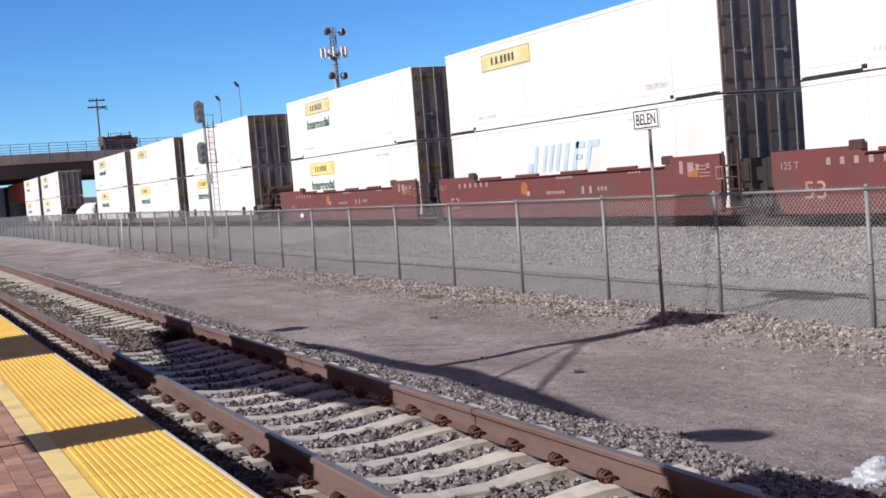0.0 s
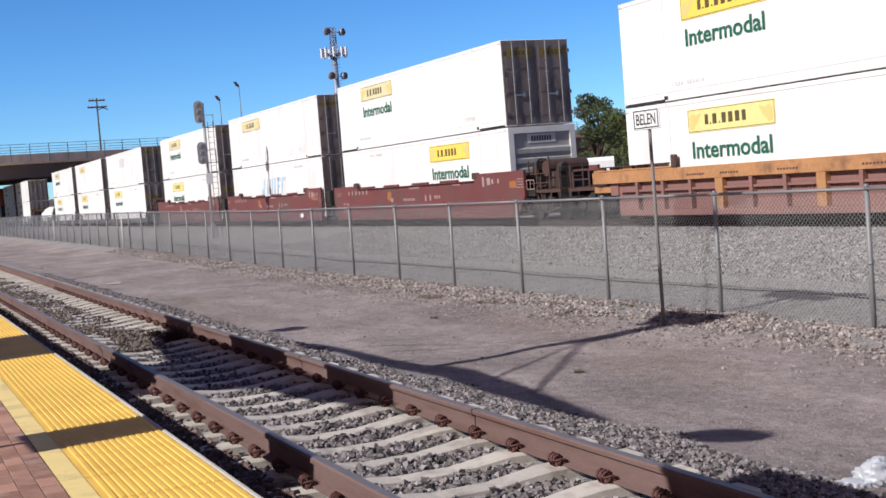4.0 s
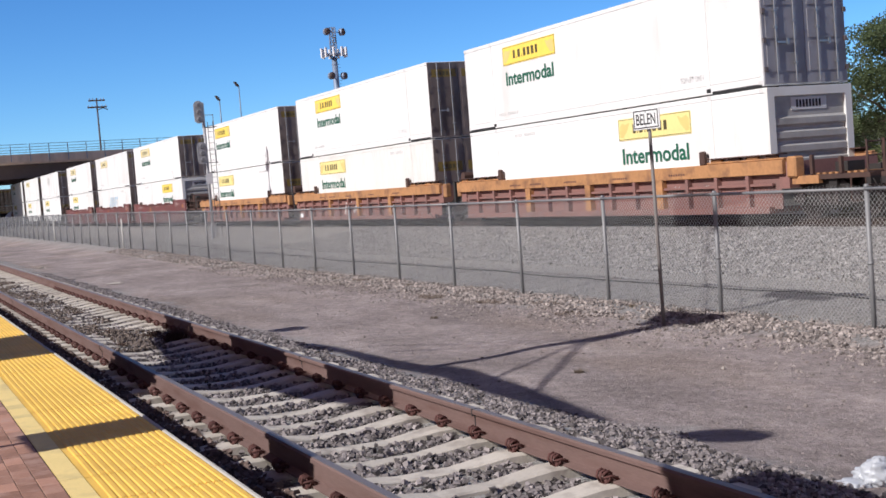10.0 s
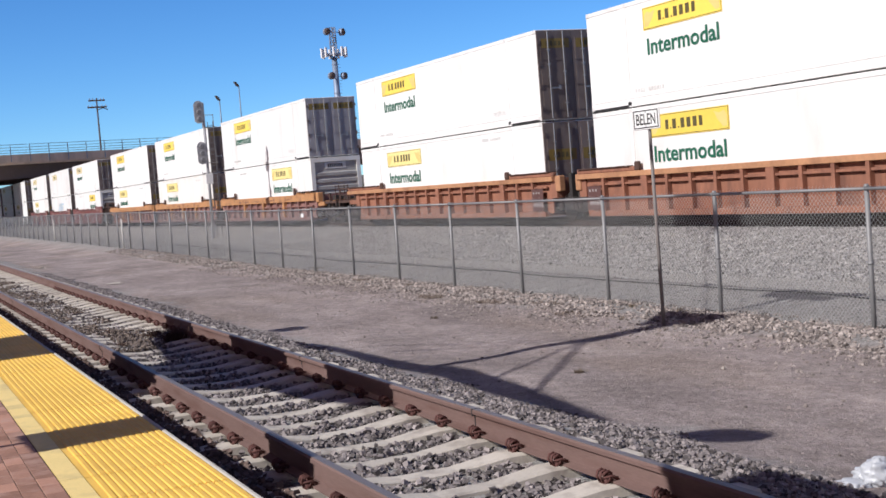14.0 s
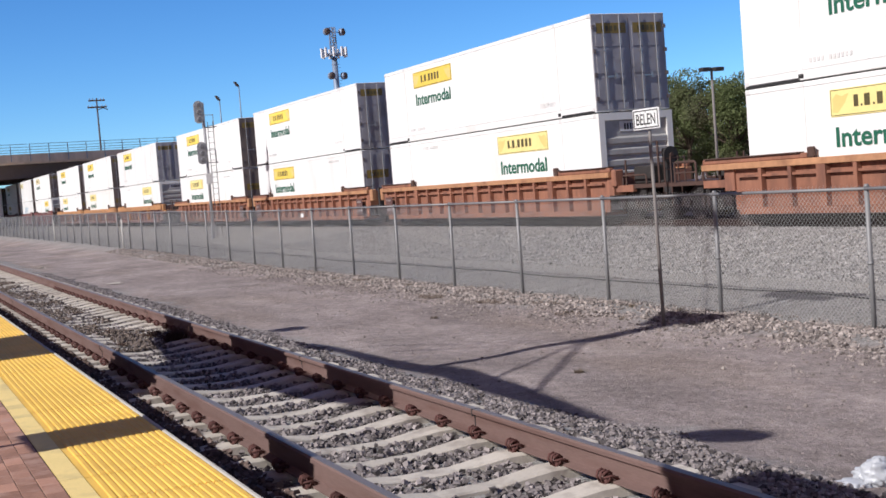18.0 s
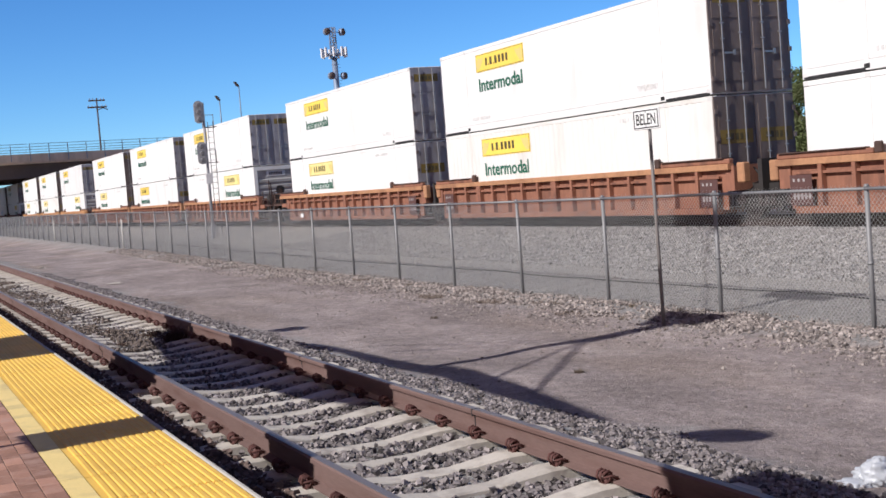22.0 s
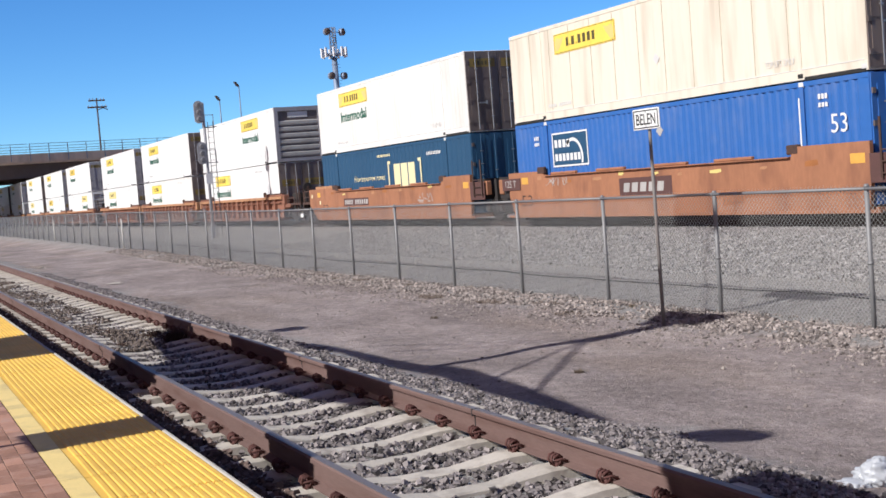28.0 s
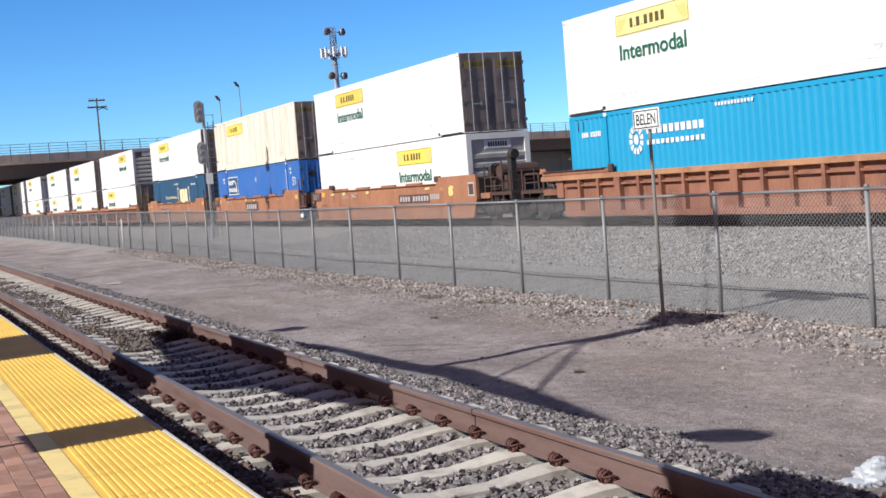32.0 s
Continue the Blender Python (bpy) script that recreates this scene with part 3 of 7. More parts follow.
soil = [(x, y, -0.2 + rg.uniform(-0.025, 0.02), s) for x, y, z, s in scatter(6000, -46, -17, 2.56, 3.5, 0.01, 0.028, 0.5, 1.3) if noise.noise((x * 0.7, y * 2.0, 9)) > -0.08 + 0.25 * (y - 2.9)]
stones("soil_in_ballast", "dark brown soil and fouled stone between the rails", soil, FOULEDSHADE)
stones("track_ballast", "coarse grey broken stone ballast around the sleepers", bed, STONE)
mound = scatter(17000, -60, -6, 9.6, 11.3, 0.012, 0.038, 0.3, 1.5, clumped) + scatter(4500, -40, -6, 8.9, 10.2, 0.008, 0.026, 0.25, 1.5, clumped) + scatter(1500, -30, -6, 8.2, 9.8, 0.006, 0.022, 0.2, 1.0, clumped) 
grit = scatter(14000, -32, -4.5, 5.3, 10.2, 0.002, 0.009, 0.2, 1.5, clumped) + scatter(260, -32, -4.5, 5.4, 9.5, 0.01, 0.02, 0.2, 1.3, clumped)
stones("dirt_pebbles", "small brown pebbles strewn over the dirt", grit, PEBBLE)
stones("fence_line_gravel", "pale stones heaped along the foot of the fence", mound, MOUNDSTONE)
chaff = scatter(9000, -30, -4.5, 5.3, 10.6, 0.002, 0.008, 0.1, 1.6, clumped)
stones("dirt_chaff", "pale grit and dry chaff over the dirt", chaff, CHAFF)
# dark clods put where shaded hollows lie among the stones
clods = []
for x, y, n in ((-21.99, 9.57, 260), (-19.56, 9.62, 220), (-27.57, 10.26, 120), (-18.16, 9.99, 90), (-16.63, 9.53, 70), (-35.12, 11.7, 120)):
    for _ in range(n):
        a, r = rg.uniform(0, math.tau), math.sqrt(rg.random())
        px_, py_, s_ = x + 0.45 * r * math.cos(a), y + 0.2 * r * math.sin(a), rg.uniform(0.006, 0.022)
        clods.append((px_, py_, ground_height(px_, py_) + s_ * rg.uniform(0.2, 1.6), s_))
stones("soil_clods", "dark clods in place of shaded hollows by the fence-line stones", clods, FOULEDSHADE)
bank = scatter(18000, -60, -10, 11.6, 18.0, 0.008, 0.02, 0.3, 1.4) + scatter(34000, -50, -11, 14.4, 19.6, 0.018, 0.042, 0.3, 1.4)
stones("main_line_ballast", "grey ballast bank below the main line", bank, BANKSTONE)

# ---------------------------------------------------------------- the platform
EDGE, TOP, YELLOW, PALE_W = 1.512, 0.352, 0.646, 0.121
platform = thing("platform", pose(0, 0, 0), "brick-paved platform with a yellow ribbed warning strip", "platform", kind="structure")
part("platform_wall", B(-330, 30, -12, EDGE - 0.03, -0.6, TOP - 0.06), KERB, platform)
part("nosing", B(-330, 30, EDGE - 0.03, EDGE, -0.6, TOP - 0.006, bevel=0.008), KERB, platform, "pale concrete edge of the platform")


def tactile_mesh(length=0.606):
    bm = bmesh.new()
    w = YELLOW - 0.03
    box(bm, 0.002, length - 0.002, 0.003, w - 0.003, -0.05, 0)
    # a flat margin, then fourteen broad bars
    n = 14
    for k in range(n):
        y = 0.035 + (k + 0.5) * (w - 0.04) / n
        extrude_profile(bm, [(y - 0.0175, -0.001), (y + 0.0175, -0.001), (y + 0.0115, 0.006), (y - 0.0115, 0.006)], "x", 0.004, length - 0.004)
    return mesh_of(bm, "tactile_tile", TACTILE)


TILE = tactile_mesh()
for k in range(62):
    t_ = part("tactile_tile", TILE, TACTILE, platform)
    t_.matrix_basis = pose(-3.0 - 0.61 * k, EDGE - YELLOW, TOP - 0.009 + rs.uniform(-0.001, 0.001))
part("far_tactile_strip", B(-330, -40.3, EDGE - YELLOW, EDGE - 0.032, TOP - 0.06, TOP), TACTILE, platform)
for k in range(20):
    part("border_slab", B(-3.0 - 1.83 * (k + 1) + 0.004, -3.0 - 1.83 * k, EDGE - YELLOW - PALE_W, EDGE - YELLOW - 0.002, TOP - 0.06, TOP - 0.004), PALE, platform)

# ---------------------------------------------------------------- the chain-link fence
FENCE_Y, FENCE_TOP, BAY, POST0 = 11.02, 1.238, 3.05, -14.868
fence = thing("chain_link_fence", pose(0, 0, 0), "galvanised chain-link fence on gravel beside the main line", "fence")


def post_mesh():
    bm = rod(bmesh.new(), (0, 0, -0.75), (0, 0, FENCE_TOP + 0.02), 0.031, sides=10)
    rod(bm, (0, 0, FENCE_TOP + 0.01), (0, 0, FENCE_TOP + 0.05), 0.043, 0.02, sides=10)
    rod(bm, (0, 0, 0.3), (0, 0, 0.33), 0.040, sides=10)
    return mesh_of(bm, "fence_post", GALV, True)


def fabric_mesh(x_len, z0, z1, gap, r=0.0028):
    """Woven diamonds: two sets of slanting wires between rail and ground."""
    bm = bmesh.new()
    h = z1 - z0
    n = int((x_len + h) / gap)
    for k in range(n):
        for s in (1, -1):
            a = -h + k * gap
            lo, hi = max(0.0, a), min(x_len, a + h)
            if hi - lo < 0.01:
                continue
            za, zb = z0 + (lo - a), z0 + (hi - a)
            xa, xb = (lo, hi) if s == 1 else (x_len - lo, x_len - hi)
            y = 0.002 * s
            vs = [bm.verts.new(c) for c in ((xa - r, y, za), (xa + r, y, za), (xa, y + 2 * r, za), (xb - r, y, zb), (xb + r, y, zb), (xb, y + 2 * r, zb))]
            for q in ((0, 1, 4, 3), (1, 2, 5, 4), (2, 0, 3, 5)):
                bm.faces.new([vs[i] for i in q])
    # twisted wire ends stand up over the top rail
    for k in range(int(x_len / gap)):
        x = k * gap + gap / 2
        for dx in (-0.012, 0.012):
            v = [bm.verts.new(c) for c in ((x - r, 0, z1 - 0.02), (x + r, 0, z1 - 0.02), (x, 2 * r, z1 - 0.02), (x + dx, 0, z1 + 0.075))]
            for q in ((0, 1, 3), (1, 2, 3), (2, 0, 3)):
                bm.faces.new([v[i] for i in q])
    return mesh_of(bm, "chain_link_panel", WIRE)


POSTMESH, FABRIC, FABRIC_FAR = post_mesh(), fabric_mesh(BAY, -0.52, FENCE_TOP - 0.01, 0.0717), fabric_mesh(BAY, -0.5, FENCE_TOP - 0.01, 0.09, 0.0022)
RAILMESH = mesh_of(rod(bmesh.new(), (0, 0, FENCE_TOP), (BAY, 0, FENCE_TOP), 0.021, sides=8), "top_rail", GALV, True)
for k in range(-62, 6):
    x = POST0 + k * BAY
    part("fence_post", POSTMESH, GALV, fence).matrix_basis = pose(x, FENCE_Y, fence_rise(x) + rs.uniform(-0.01, 0.01), rs.uniform(-0.6, 0.6), rs.uniform(-0.5, 0.5))
    part("top_rail", RAILMESH, GALV, fence).matrix_basis = pose(x, FENCE_Y - 0.02, fence_rise(x), 0, math.degrees(math.atan2(fence_rise(x) - fence_rise(x + BAY), BAY)))
    part("chain_link_panel", FABRIC if k > -14 else FABRIC_FAR, WIRE, fence).matrix_basis = pose(x, FENCE_Y + 0.034, fence_rise(x), 0, math.degrees(math.atan2(fence_rise(x) - fence_rise(x + BAY), BAY)))
part("tie_plate", B(-33.9, -33.66, FENCE_Y - 0.07, FENCE_Y - 0.06, 1.03, 1.13), SIGNWHITE, fence, "small white plate wired to the mesh")
for x in (-85.25, -60.5):
    mk = thing("marker_post", pose(x, FENCE_Y - 0.35, 0.6 * fence_rise(x)), "white round marker post beside the fence", "marker post", "marker posts")
    part("shaft", rod(bmesh.new(), (0, 0, -0.6), (0, 0, 1.0), 0.036, sides=10), MARKERWHITE, mk, smooth=True)
    part("cap", rod(bmesh.new(), (0, 0, 1.0), (0, 0, 1.05), 0.04, 0.02, sides=10), MARKERWHITE, mk)

# ---------------------------------------------------------------- the station sign
sign = thing("station_sign", pose(-14.16, 9.54, -0.45), "white station name sign on a thin steel pole", "sign")
part("pole", rod(bmesh.new(), (0, 0, -0.2), (0.0, 0, 2.9), 0.026, 0.022, sides=8), POLEGREEN, sign, smooth=True)
panel = part("panel", B(-0.262, 0.262, -0.055, -0.033, 2.655, 2.935, bevel=0.008), SIGNWHITE, sign, "white panel with dark border")
sign.rotation_euler = (0, radians(-0.4), radians(8))
part("border", boxes((-0.242, 0.242, -0.058, -0.0545, 2.675, 2.689), (-0.242, 0.242, -0.058, -0.0545, 2.901, 2.915), (-0.242, -0.226, -0.058, -0.0545, 2.689, 2.901), (0.226, 0.242, -0.058, -0.0545, 2.689, 2.901)), INK, panel)
letters("lettering", "BELEN", 0.145, INK, panel, Matrix.Translation((-0.19, -0.0575, 2.722)) @ pose(0, 0, 0, 90, 0, 0), 0.38, "black capital letters", heavy=0.01)
for z in (2.7, 2.89):
    part("bolt", rod(bmesh.new(), (0, -0.062, z), (0, -0.03, z), 0.009, sides=6), GALV, panel)

# ---------------------------------------------------------------- road bridge
BX, BY, BSLOPE = -189.0, 17.0, -0.15
b_turn = math.atan(BSLOPE)


def on_bridge(y, off=0.0):
    """A place on the bridge's near edge at that y, off metres towards its far side."""
    drop = 0.0 if y < 44 else -0.0115 * (y - 44)
    return Vector((BX + BSLOPE * (y - BY) - off, y, drop))


bridge = thing("road_bridge", pose(0, 0, 0), "concrete road bridge with steel railings over the tracks", "bridge", kind="structure")


def span(y0, y1, off0, off1, z0, z1):
    bm = bmesh.new()
    vs = []
    for y in (y0, y1):
        for o in (off0, off1):
            p = on_bridge(y, o)
            vs += [bm.verts.new((p.x, p.y, p.z + z)) for z in (z0, z1)]
    for q in ((0, 1, 3, 2), (4, 6, 7, 5), (0, 4, 5, 1), (2, 3, 7, 6), (0, 2, 6, 4), (1, 5, 7, 3)):
        bm.faces.new([vs[i] for i in q])
    return bm


SPANS = [-80 + 26 * k for k in range(17)]
for a, b in zip(SPANS, SPANS[1:]):
    part("fascia", span(a, b - 0.06, -0.4, 0.0, 9.15, 10.3), FASCIA, bridge)
    part("deck", span(a, b - 0.03, 0.0, 38.0, 8.9, 9.5), FASCIA, bridge)
    part("fascia", span(a, b - 0.06, 38.0, 38.4, 9.15, 10.3), FASCIA, bridge)
    for o in (1.6, 5.4, 9.2, 13.0, 16.8, 20.6, 24.6, 28.6, 32.6, 36.6):
        part("girder", span(a, b, o, o + 0.5, 6.9, 9.3), GIRDER, bridge)
for o in (-0.2, 38.2):
    for z in (10.55, 10.9, 11.3, 11.72):
        for a, b in zip(SPANS, SPANS[1:]):
            part("railing", span(a, b, o - (0.29 if o < 0 else 0.04), o - (0.21 if o < 0 else -0.04), z - 0.035, z + 0.035), RAILING, bridge)
    for k in range(122):
        y = -65 + 2.7 * k
        p = on_bridge(y, o - 0.27 if o < 0 else o)
        part("railing_post", B(p.x - 0.05, p.x + 0.05, y - 0.05, y + 0.05, p.z + (9.25 if o < 0 else 10.28), p.z + 11.75), RAILING, bridge)
for y in (-8, 72, 128, 180, 232, 284):
    for o in (2.0, 9.5, 17.0, 24.5):
        p = on_bridge(y, o)
        part("pier_column", rod(bmesh.new(), (p.x, y, -1), (p.x, y, 6.3 + p.z), 0.55, sides=14), FASCIA, bridge, smooth=True)
    part("pier_cap", span(y - 0.7, y + 0.7, 0.8, 37.0, 6.2, 6.92), FASCIA, bridge)

# added wall, set back in shade to stand in for sloping scrub
for a, b in ((86, 106), (106, 126), (126, 146), (146, 166)):
    part("abutment_wall", span(a, b - 0.05, 14.0, 15.0, -2.0, 6.95), KERB, bridge, "plain grey wall filling the view under the bridge")


def street_lamp(d, az, top, arm):
    x, y = -d * math.cos(radians(az)), d * math.sin(radians(az))
    ob = thing("street_lamp", pose(x, y, 9.45), "tall grey steel street lamp on the bridge", "street lamp", "street lamps on the bridge")
    h = top - 9.45
    part("pole", rod(bmesh.new(), (0, 0, 0), (0, 0, h), 0.12, 0.08, sides=8), RAILING, ob, smooth=True)
    part("arm", rod(bmesh.new(), (0, 0, h - 0.1), (0, arm, h + 0.3), 0.06, 0.05, sides=6), TIMBER, ob)
    part("lamp_head", extrude_profile(bmesh.new(), [(arm - 0.5, h + 0.75), (arm - 0.15, h + 0.7), (arm + 0.35, h + 0.1), (arm + 0.25, h - 0.1), (arm - 0.2, h + 0.1)], "x", -0.18, 0.18), TIMBER, ob)


street_lamp(203, 14.73, 17.3, -0.2)
street_lamp(204, 15.63, 19.4, -0.3)

# utility pole behind the bridge
az = radians(9.42)
up = thing("utility_pole", pose(-214 * math.cos(az), 214 * math.sin(az), -0.4), "dark timber utility pole with two crossarms", "utility pole")
part("pole", rod(bmesh.new(), (0, 0, -0.5), (0, 0, 20.1), 0.18, 0.12, sides=10), TIMBER, up, smooth=True)
for z, w in ((19.75, 1.3), (18.65, 1.55)):
    arm_ = part("crossarm", B(-0.12, 0.12, -w, w, z - 0.12, z + 0.12), TIMBER, up)
    for y in (-w + 0.15, -w * 0.5, w * 0.5, w - 0.15):
        part("insulator", rod(bmesh.new(), (0, y, z + 0.1), (0, y, z + 0.4), 0.09, 0.05, sides=6), TOWERSTEEL, arm_)
part("lamp_arm", tube(bmesh.new(), [(0, 0, 18.2), (0, 0.9, 18.5), (0, 1.7, 18.2)], 0.07), TIMBER, up)

# lattice telecom tower
az = radians(20.0)
tw = thing("telecom_tower", pose(-330 * math.cos(az), 330 * math.sin(az), -0.4, 0, 0, 20), "blue-grey steel telecom mast with dishes and panel antennas", "tower")
H_T = 44.2
part("mast", rod(bmesh.new(), (0, 0, 0), (0, 0, 36.5), 1.05, 0.72, 18), TOWERSTEEL, tw, smooth=True)
for z in (9.0, 18.0, 27.0, 34.5):
    part("flange", rod(bmesh.new(), (0, 0, z), (0, 0, z + 0.25), 1.16 - 0.0095 * z, sides=18), TOWERSTEEL, tw)
legs = [(math.cos(a), math.sin(a)) for a in (0.3, 0.3 + math.tau / 3, 0.3 + 2 * math.tau / 3)]
for cx, cy in legs:
    part("leg", rod(bmesh.new(), (0.95 * cx, 0.95 * cy, 36.5), (0.85 * cx, 0.85 * cy, H_T), 0.2, 0.16, 6), TOWERSTEEL, tw)
bm = bmesh.new()
for k in range(6):
    z0, z1 = 36.5 + 1.28 * k, 36.5 + 1.28 * (k + 1)
    for i in range(3):
        a, b = legs[i], legs[(i + 1) % 3]
        rod(bm, (0.9 * a[0], 0.9 * a[1], z0), (0.9 * b[0], 0.9 * b[1], z1), 0.1, sides=4)
        rod(bm, (0.9 * a[0], 0.9 * a[1], z1), (0.9 * b[0], 0.9 * b[1], z1), 0.1, sides=4)
part("bracing", bm, TOWERSTEEL, tw)
bm = bmesh.new()
for k in range(40):
    rod(bm, (0.7, 0.55, 3 + 0.83 * k), (1.15, 0.95, 3 + 0.83 * k), 0.05, sides=4)
tagged(part("climbing_pegs", bm, TOWERSTEEL, tw), kind="stuff")
for z, ys_ in ((43.0, (-2.4, 2.4)), (31.6, (-2.0, 2.0))):
    for y in ys_:
        dish = part("dish_antenna", rod(bmesh.new(), (0.4, y, z), (1.3, y * 1.1, z), 0.95, 0.95, sides=16), TOWERSTEEL, tw)
        part("dish_arm", rod(bmesh.new(), (0, 0, z), (0.4, y, z), 0.12, sides=6), TOWERSTEEL, tw)
        part("radome", rod(bmesh.new(), (1.3, y * 1.1, z), (1.55, y * 1.12, z), 0.9, 0.5, sides=16), GIRDER, dish)
part("platform_ring", rod(bmesh.new(), (0, 0, 37.0), (0, 0, 37.4), 2.6, 2.6, sides=14), TOWERSTEEL, tw)
for k in range(9):
    a = k * math.tau / 9
    c = Vector((3.2 * math.cos(a), 3.2 * math.sin(a), 0))
    part("panel_antenna", B(c.x - 0.25, c.x + 0.25, c.y - 0.25, c.y + 0.25, 36.4, 38.9), PANELWHITE, tw)

# railway signal between fence and train
sg = thing("railway_signal", pose(-65.2, 16.2, -0.2), "grey railway signal mast with two black signal heads and a ladder", "railway signal")
part("mast", rod(bmesh.new(), (0, 0, 0), (0, 0, 7.0), 0.085, 0.07, sides=10), SIGNALGREY, sg, smooth=True)
part("base", B(-0.1, 0.1, -0.1, 0.1, -0.3, 0.7, bevel=0.03), SIGNALGREY, sg)
for z in (6.52, 4.38):
    hd = part("signal_head", extrude_profile(bmesh.new(), [(0.25 * math.cos(a), z + 0.25 * math.sin(a) + (0.34 if math.sin(a) >= 0 else -0.34)) for a in [k * math.tau / 20 for k in range(20)]], "x", 0.1, 0.16), SIGNALGREY, sg, "oblong grey back plate")
    hd.location.y = -0.26
    for dz in (-0.36, 0.0, 0.36):
        part("lamp_housing", rod(bmesh.new(), (0.16, 0, z + dz), (0.3, 0, z + dz), 0.13, 0.1, sides=10), SIGNALLAMP, hd)
for y in (0.22, 0.5):
    part("ladder_rail", rod(bmesh.new(), (-0.1, y, -0.2), (-0.1, y, 6.0), 0.02, sides=5), GALV, sg)
for k in range(20):
    part("ladder_rung", rod(bmesh.new(), (-0.1, 0.22, 0.1 + 0.3 * k), (-0.1, 0.5, 0.1 + 0.3 * k), 0.016, sides=4), GALV, sg)
for z in (3.9, 5.75):
    part("gallery", boxes((-0.4, 0.15, 0.0, 0.62, z - 0.05, z - 0.02), (-0.4, -0.37, 0.0, 0.62, z + 0.62, z + 0.65), (-0.4, -0.37, 0.59, 0.62, z - 0.02, z + 0.62), (-0.4, -0.37, 0.0, 0.03, z - 0.02, z + 0.62)), GALV, sg)
part("number_plate", B(0.12, 0.15, -0.16, 0.2, 2.75, 3.3), PANELWHITE, sg, "small white plate")


# ---------------------------------------------------------------- trees behind the main line
def leaf_cloud(rng, blobs, n, size):
    """Small leaf sprays on and inside uneven clumps, with gaps between the clumps."""
    vs, fs = [], []
    for _ in range(n):
        cx, cy, cz, r = blobs[rng.randrange(len(blobs))]
        d = Vector((rng.gauss(0, 1), rng.gauss(0, 1), rng.gauss(0, 1))).normalized() * r * rng.uniform(0.55, 1.08)
        c = Vector((cx, cy, cz)) + Vector((d.x, d.y, d.z * 0.8))
        a = Vector((rng.gauss(0, 1), rng.gauss(0, 1), rng.gauss(0, 0.6))).normalized()
        b = a.orthogonal().normalized()
        s = size * rng.uniform(0.6, 1.4)
        i = len(vs)
        vs += [c - a * s, c + b * s * 0.6, c + a * s, c - b * s * 0.6]
        fs.append((i, i + 1, i + 2, i + 3))
    return vs, fs


def tree(x, y, h, w, seed, mat, n=22000):
    rng = random.Random(seed)
    ob = thing("tree", pose(x, y, -0.45), "broad leafy green tree behind the railway", "tree", "trees behind the railway")
    bm = rod(bmesh.new(), (0, 0, 0), (0.1, 0, h * 0.35), 0.3, 0.2, 8)
    blobs = []
    for k in range(24):
        a, rad = rng.uniform(0, math.tau), w * math.sqrt(rng.random()) * 0.8
        z = h * rng.uniform(0.2, 0.86)
        rad *= 1.15 - 0.7 * max(0, z / h - 0.4)
        blobs.append((rad * math.cos(a), rad * math.sin(a), z, w * rng.uniform(0.25, 0.42)))
        rod(bm, (0.1, 0, h * 0.3), blobs[-1][:3], 0.11, 0.03, 5)
    part("trunk", bm, BARK, ob)
    vs, fs = leaf_cloud(rng, blobs, n, 0.1)
    me = bpy.data.meshes.new("crown")
    me.from_pydata(vs, [], fs)
    me.materials.append(mat)
    part("crown", me, mat, ob)


for d, a, h, w, s in ((110, 33.3, 7.8, 3.6, 1), (118, 35.6, 11.2, 4.6, 2), (112, 37.6, 10.0, 4.2, 3), (118, 39.4, 10.4, 4.6, 4), (105, 41.2, 9.8, 4.2, 5), (96, 44.6, 13.2, 4.2, 6), (100, 46, 14, 5.4, 7), (104, 48.8, 12.5, 5, 8), (108, 52, 12, 5, 12)):
    tree(-d * math.cos(radians(a)), d * math.sin(radians(a)), h, w, s, LEAFDARK if s in (6, 7) else LEAF)

tree(-94 * math.cos(radians(31.5)), 94 * math.sin(radians(31.5)), 8.6, 1.9, 51, LEAFDARK, 5000)
for k in range(11):
    a, d = 32.4 + 2.0 * k, 122 + 5 * (k % 3)
    tree(-d * math.cos(radians(a)), d * math.sin(radians(a)), 4.2 + 0.6 * (k % 4), 3.4, 30 + k, LEAFDARK if k % 2 else LEAF, 6000)

# low dark scrub, guessed, added to hide bright ground seen under the train
def bush(x, y, h, w, seed):
    rng = random.Random(seed)
    ob = thing("bush", pose(x, y, -0.45), "low dusty dark scrub bush behind the railway", "bush", "bushes behind the railway")
    bm = bmesh.new()
    blobs = []
    for k in range(7):
        a, rad = rng.uniform(0, math.tau), w * math.sqrt(rng.random()) * 0.8
        blobs.append((rad * math.cos(a), rad * math.sin(a), h * rng.uniform(0.25, 0.75), w * rng.uniform(0.3, 0.45)))
        rod(bm, (0, 0, 0), blobs[-1][:3], 0.05, 0.02, 5)
    part("stems", bm, BARK, ob)
    vs, fs = leaf_cloud(rng, blobs, 2200, 0.07)
    me = bpy.data.meshes.new("foliage")
    me.from_pydata([(v.x, v.y, max(v.z, 0.02)) for v in vs], [], fs)
    me.materials.append(SCRUBLEAF)
    part("foliage", me, SCRUBLEAF, ob)


rb = random.Random(77)
for k in range(15):
    bush(-51 + 2.0 * k + rb.uniform(-0.4, 0.4), rb.uniform(29.5, 32.5), rb.uniform(1.2, 2.1), rb.uniform(1.2, 1.7), 200 + k)

# lamp post in the yard behind the train
az = radians(36.8)
yl = thing("yard_lamp", pose(-84 * math.cos(az), 84 * math.sin(az), -0.45), "tall brown yard lamp with two box heads", "street lamp")
part("pole", rod(bmesh.new(), (0, 0, 0), (0, 0, 8.0), 0.1, 0.08, sides=8), POLEGREEN, yl, smooth=True)
part("crossarm", B(-0.06, 0.06, -0.6, 0.6, 7.95, 8.05), TIMBER, yl)
